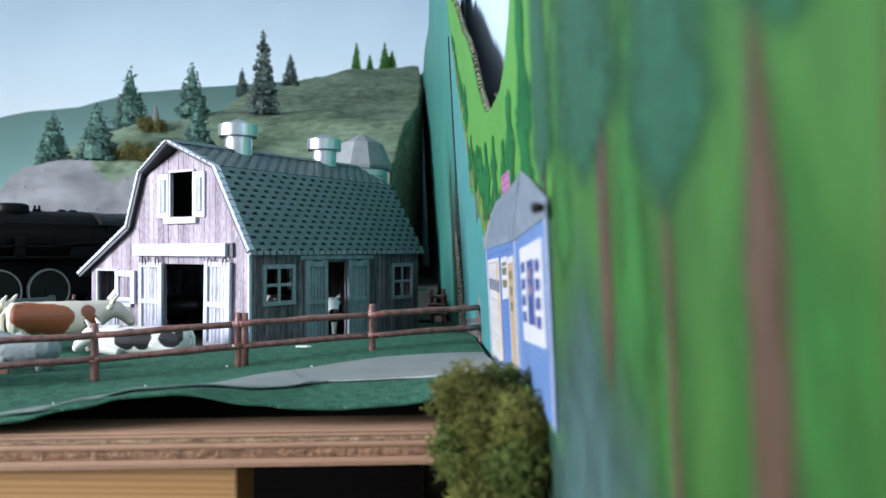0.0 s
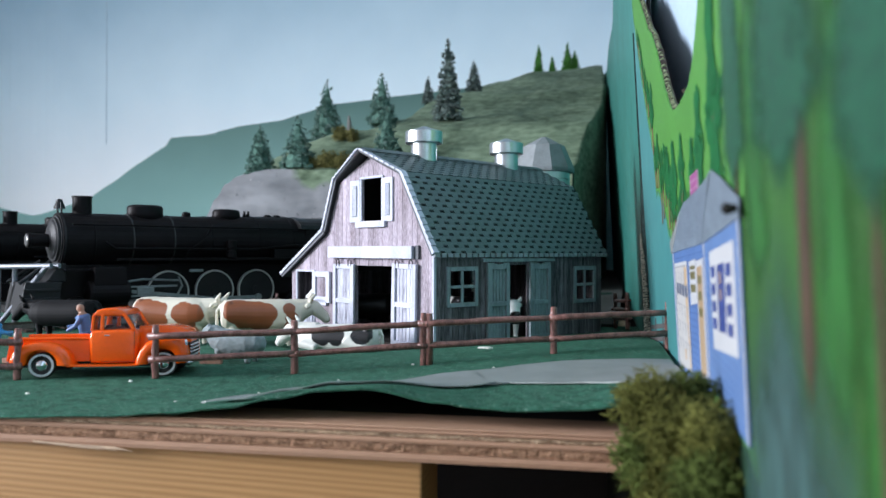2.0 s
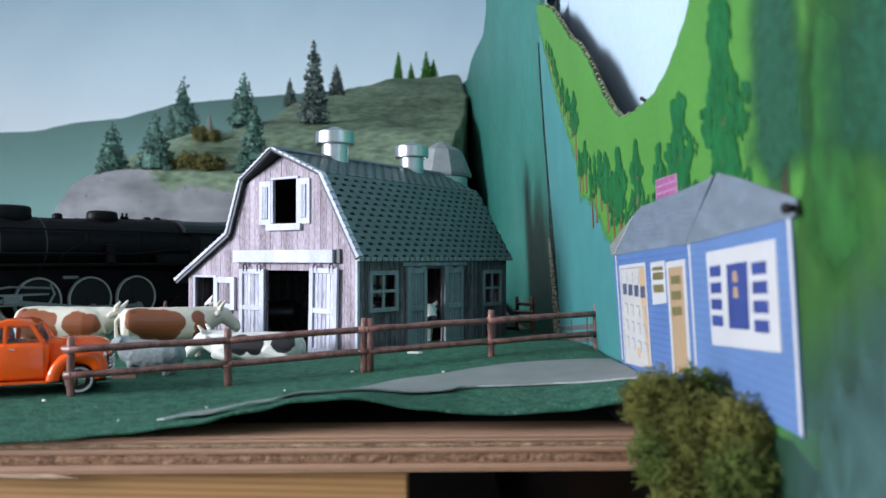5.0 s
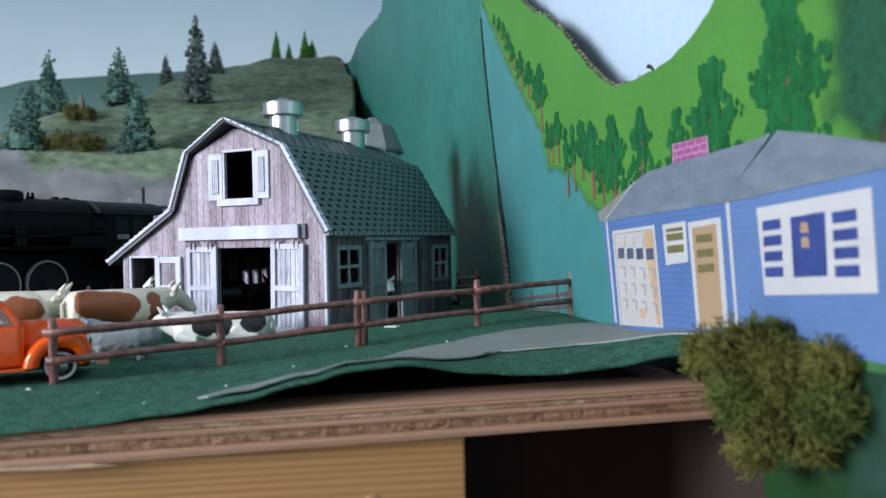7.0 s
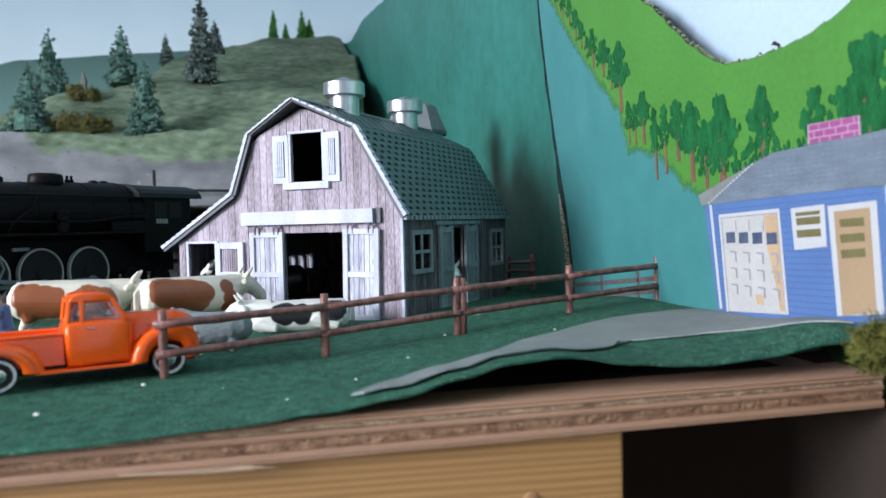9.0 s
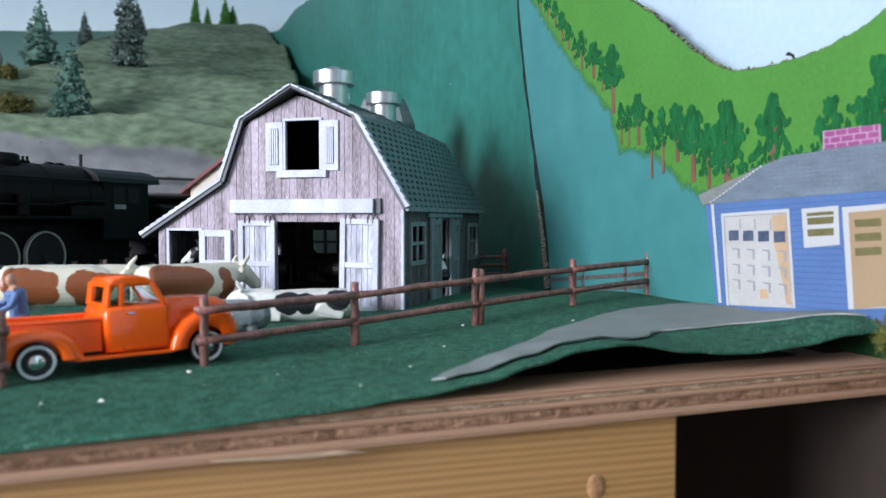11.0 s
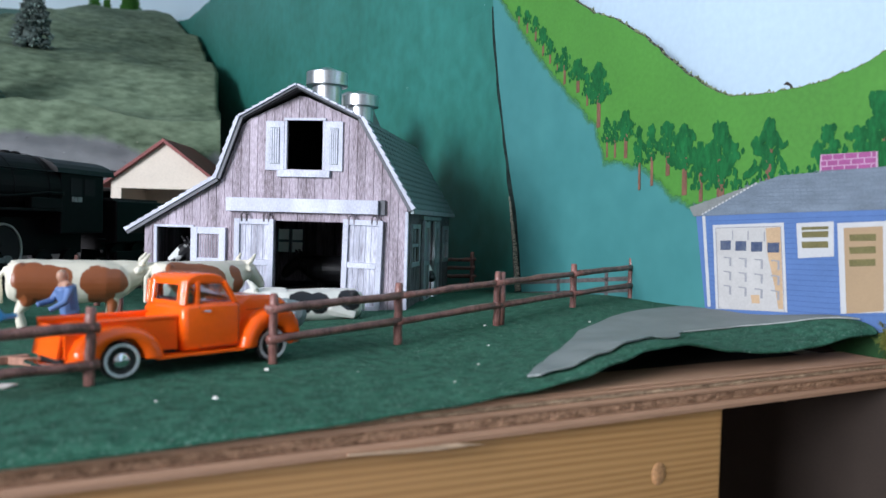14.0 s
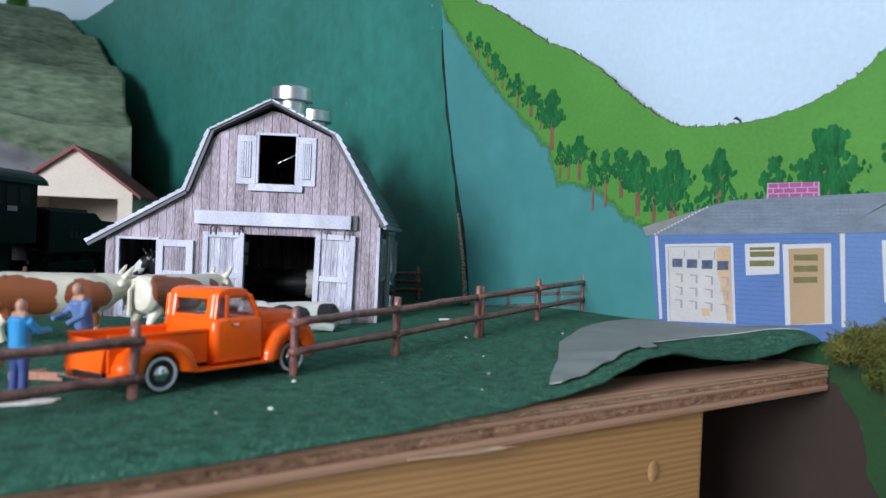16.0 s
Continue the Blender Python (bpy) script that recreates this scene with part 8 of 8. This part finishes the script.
for sy in (-1, 1):
    bm = bmesh.new()
    y0, y1 = sorted((sy * 0.0319, sy * 0.0325))
    for x in (0.106, 0.128):
        box(bm, x, x + 0.017, y0, y1, 0.083, 0.100)
    part("cab_window", bm, M_BLACK, cabm)
    bm = bmesh.new()
    y0, y1 = sorted((sy * 0.0320, sy * 0.0326))
    for k in range(4):
        box(bm, 0.108 + 0.0042 * k, 0.1112 + 0.0042 * k, y0, y1, 0.0765, 0.0815)
    part("number_bars", bm, M_BAR, cabm, "row of pale bars painted under the window")
bm = bmesh.new()
profile(bm, [(-0.232, 0.014), (-0.196, 0.014), (-0.192, 0.045), (-0.226, 0.045)], -0.030, 0.030, 0.001)
pilot = part("pilot_box", bm, M_LOCOGREY, loco, "dark grey panelled pilot box")
for k in range(3):
    bm = bmesh.new()
    box(bm, -0.230 + 0.001 * k, -0.194, -0.0325, -0.0300, 0.018 + 0.009 * k, 0.0205 + 0.009 * k, bevel=0.0004)
    part("pilot_rib", bm, M_LOCOGREY, pilot)
bm = bmesh.new()
for sy in (-1, 1):
    tube(bm, [(-0.200, sy * 0.018, 0.066), (-0.230, sy * 0.024, 0.044)], 0.002, seg=7)
profile(bm, [(-0.205, 0.045), (-0.186, 0.045), (-0.186, 0.064), (-0.192, 0.064)], -0.022, 0.022, 0.001)
part("steam_pipe_saddle", bm, M_LOCOGREY, loco)
# tender
tender = thing("locomotive_tender", LOCO, "black model tender coupled behind the locomotive cab", "model tender", "model tenders")
bm = bmesh.new()
profile(bm, [(0.184, 0.034), (0.430, 0.034), (0.430, 0.070), (0.300, 0.070), (0.285, 0.080), (0.184, 0.080)], -0.0320, 0.0320, 0.0015)
tb = part("tender_body", bm, M_LOCO, tender)
bm = bmesh.new()
box(bm, 0.190, 0.280, -0.024, 0.024, 0.076, 0.083)
part("coal_load", bm, M_TABLE, tb)
bm = bmesh.new()
for k in range(7):
    box(bm, 0.225 + 0.011 * k, 0.2325 + 0.011 * k, -0.0326, -0.0320, 0.050, 0.058)
part("lettering_bars", bm, M_LOCOGREY, tb, "row of dull bars painted on the tender side")
for sy in (-1, 1):
    for x in (0.205, 0.245, 0.285, 0.335, 0.375, 0.410):
        bm = bmesh.new()
        lathe(bm, [(0.0, -0.002), (0.0140, -0.002), (0.0145, 0.002), (0.0, 0.002)], (x, sy * 0.0175, 0.0175), "y", 24)
        part("tender_wheel", bm, M_LOCO, tender)
    bm = bmesh.new()
    box(bm, 0.195, 0.300, sy * 0.0235 - 0.002, sy * 0.0235 + 0.002, 0.014, 0.024, bevel=0.001)
    box(bm, 0.322, 0.420, sy * 0.0235 - 0.002, sy * 0.0235 + 0.002, 0.014, 0.024, bevel=0.001)
    part("bogie_frame", bm, M_LOCO, tender)
bm = bmesh.new()
box(bm, 0.184, 0.430, -0.013, 0.013, 0.026, 0.036)
part("tender_frame", bm, M_LOCO, tender)
side_step = Matrix.Translation((-0.323, 0.25, 0.0))
copy_thing(loco, side_step @ LOCO)
copy_thing(tender, side_step @ LOCO)
# silver bracket before the locomotive
bracket = thing("silver_bracket", pose(-0.60, 0.66, 0.0), "silver-painted tubular bracket frame standing before the locomotive", "bracket")
for p, q in (((-0.0255, 0, 0.0), (-0.0255, 0, 0.060)), ((-0.016, 0.012, 0.0), (-0.016, 0.012, 0.060)), ((-0.045, 0, 0.060), (0.038, 0, 0.0615)), ((-0.036, 0.012, 0.060), (0.038, 0.012, 0.0615)), ((0.032, 0, 0.0600), (-0.022, 0, 0.004))):
    bm = bmesh.new()
    tube(bm, [p, q], 0.0026, seg=10)
    part("strut", bm, M_FRAME, bracket)
# tracks
M_RAIL = surf("steel_rail", (0.20, 0.19, 0.18), rough=0.35, metal=0.8, vary=0.25, scale=100, fine=700)
M_TIE = surf("dark_wood_ties", (0.05, 0.035, 0.025), rough=0.85, vary=0.4, scale=100, fine=700)


def track(m):
    t = thing("railway_track", m, "model railway track with dark wooden ties", "model track", "model tracks")
    for y in (-0.016, 0.016):
        bm = bmesh.new()
        box(bm, -0.52, 0.75, y - 0.0011, y + 0.0011, -0.0015, 0.0030)
        part("rail", bm, M_RAIL, t)
    for k in range(66):
        bm = bmesh.new()
        x = -0.51 + 0.019 * k
        box(bm, x, x + 0.007, -0.030, 0.030, -0.0040, -0.0015)
        part("tie", bm, M_TIE, t)


track(LOCO)
track(side_step @ LOCO)

# ---- engine shed with red roof ----
M_CREAM = surf("cream_painted_wall", (0.70, 0.62, 0.53), rough=0.7, vary=0.08, scale=20, fine=300, bump=0.08)
M_REDROOF = surf("dark_red_roof", (0.20, 0.040, 0.036), rough=0.6, vary=0.25, scale=30, fine=300)
shed = thing("engine_shed", pose(-0.2355, 1.556, -0.001, 0, 0, -24), "cream engine shed with dark red gabled roof and open front", "model building")
SW, SE, SA, SDP = 0.096, 0.126, 0.197, 0.16
bm = bmesh.new()
slab(bm, [(-SW, SE - 0.012), (SW, SE - 0.012), (SW, SE), (0, SA), (-SW, SE)], 0, 0.006)
bmesh.ops.transform(bm, matrix=Matrix.Rotation(radians(90), 4, "X"), verts=bm.verts)
part("gable", bm, M_CREAM, shed)
bm = bmesh.new()
box(bm, SW - 0.024, SW, -0.006, 0.0, 0.0, SE - 0.0122)
part("front_pier", bm, M_CREAM, shed)
bm = bmesh.new()
box(bm, -SW, -SW + 0.018, -0.006, 0.0, 0.0, SE - 0.0122)
part("front_pier", bm, M_CREAM, shed)
for x0, x1 in ((-SW, -SW + 0.005), (SW - 0.005, SW)):
    bm = bmesh.new()
    box(bm, x0, x1, 0.0002, SDP, 0, SE - 0.004)
    part("side_wall", bm, M_CREAM, shed)
bm = bmesh.new()
box(bm, -SW + 0.0052, SW - 0.0052, SDP - 0.005, SDP, 0, SE - 0.004)
part("back_wall", bm, M_CREAM, shed)
for sx in (-1, 1):
    bm = bmesh.new()
    L = math.hypot(SW + 0.016, SA - SE + 0.012)
    q = [(0, SA + 0.0005), (sx * (SW + 0.016), SE - 0.0115), (sx * (SW + 0.016), SE - 0.0055), (0, SA + 0.0075)]
    v0 = [bm.verts.new((a, -0.018, b)) for a, b in q]
    v1 = [bm.verts.new((a, SDP + 0.012, b)) for a, b in q]
    bm.faces.new(v0)
    bm.faces.new(v1[::-1])
    for k in range(4):
        j = (k + 1) % 4
        bm.faces.new((v0[k], v0[j], v1[j], v1[k]))
    part("roof_side", bm, M_REDROOF, shed)
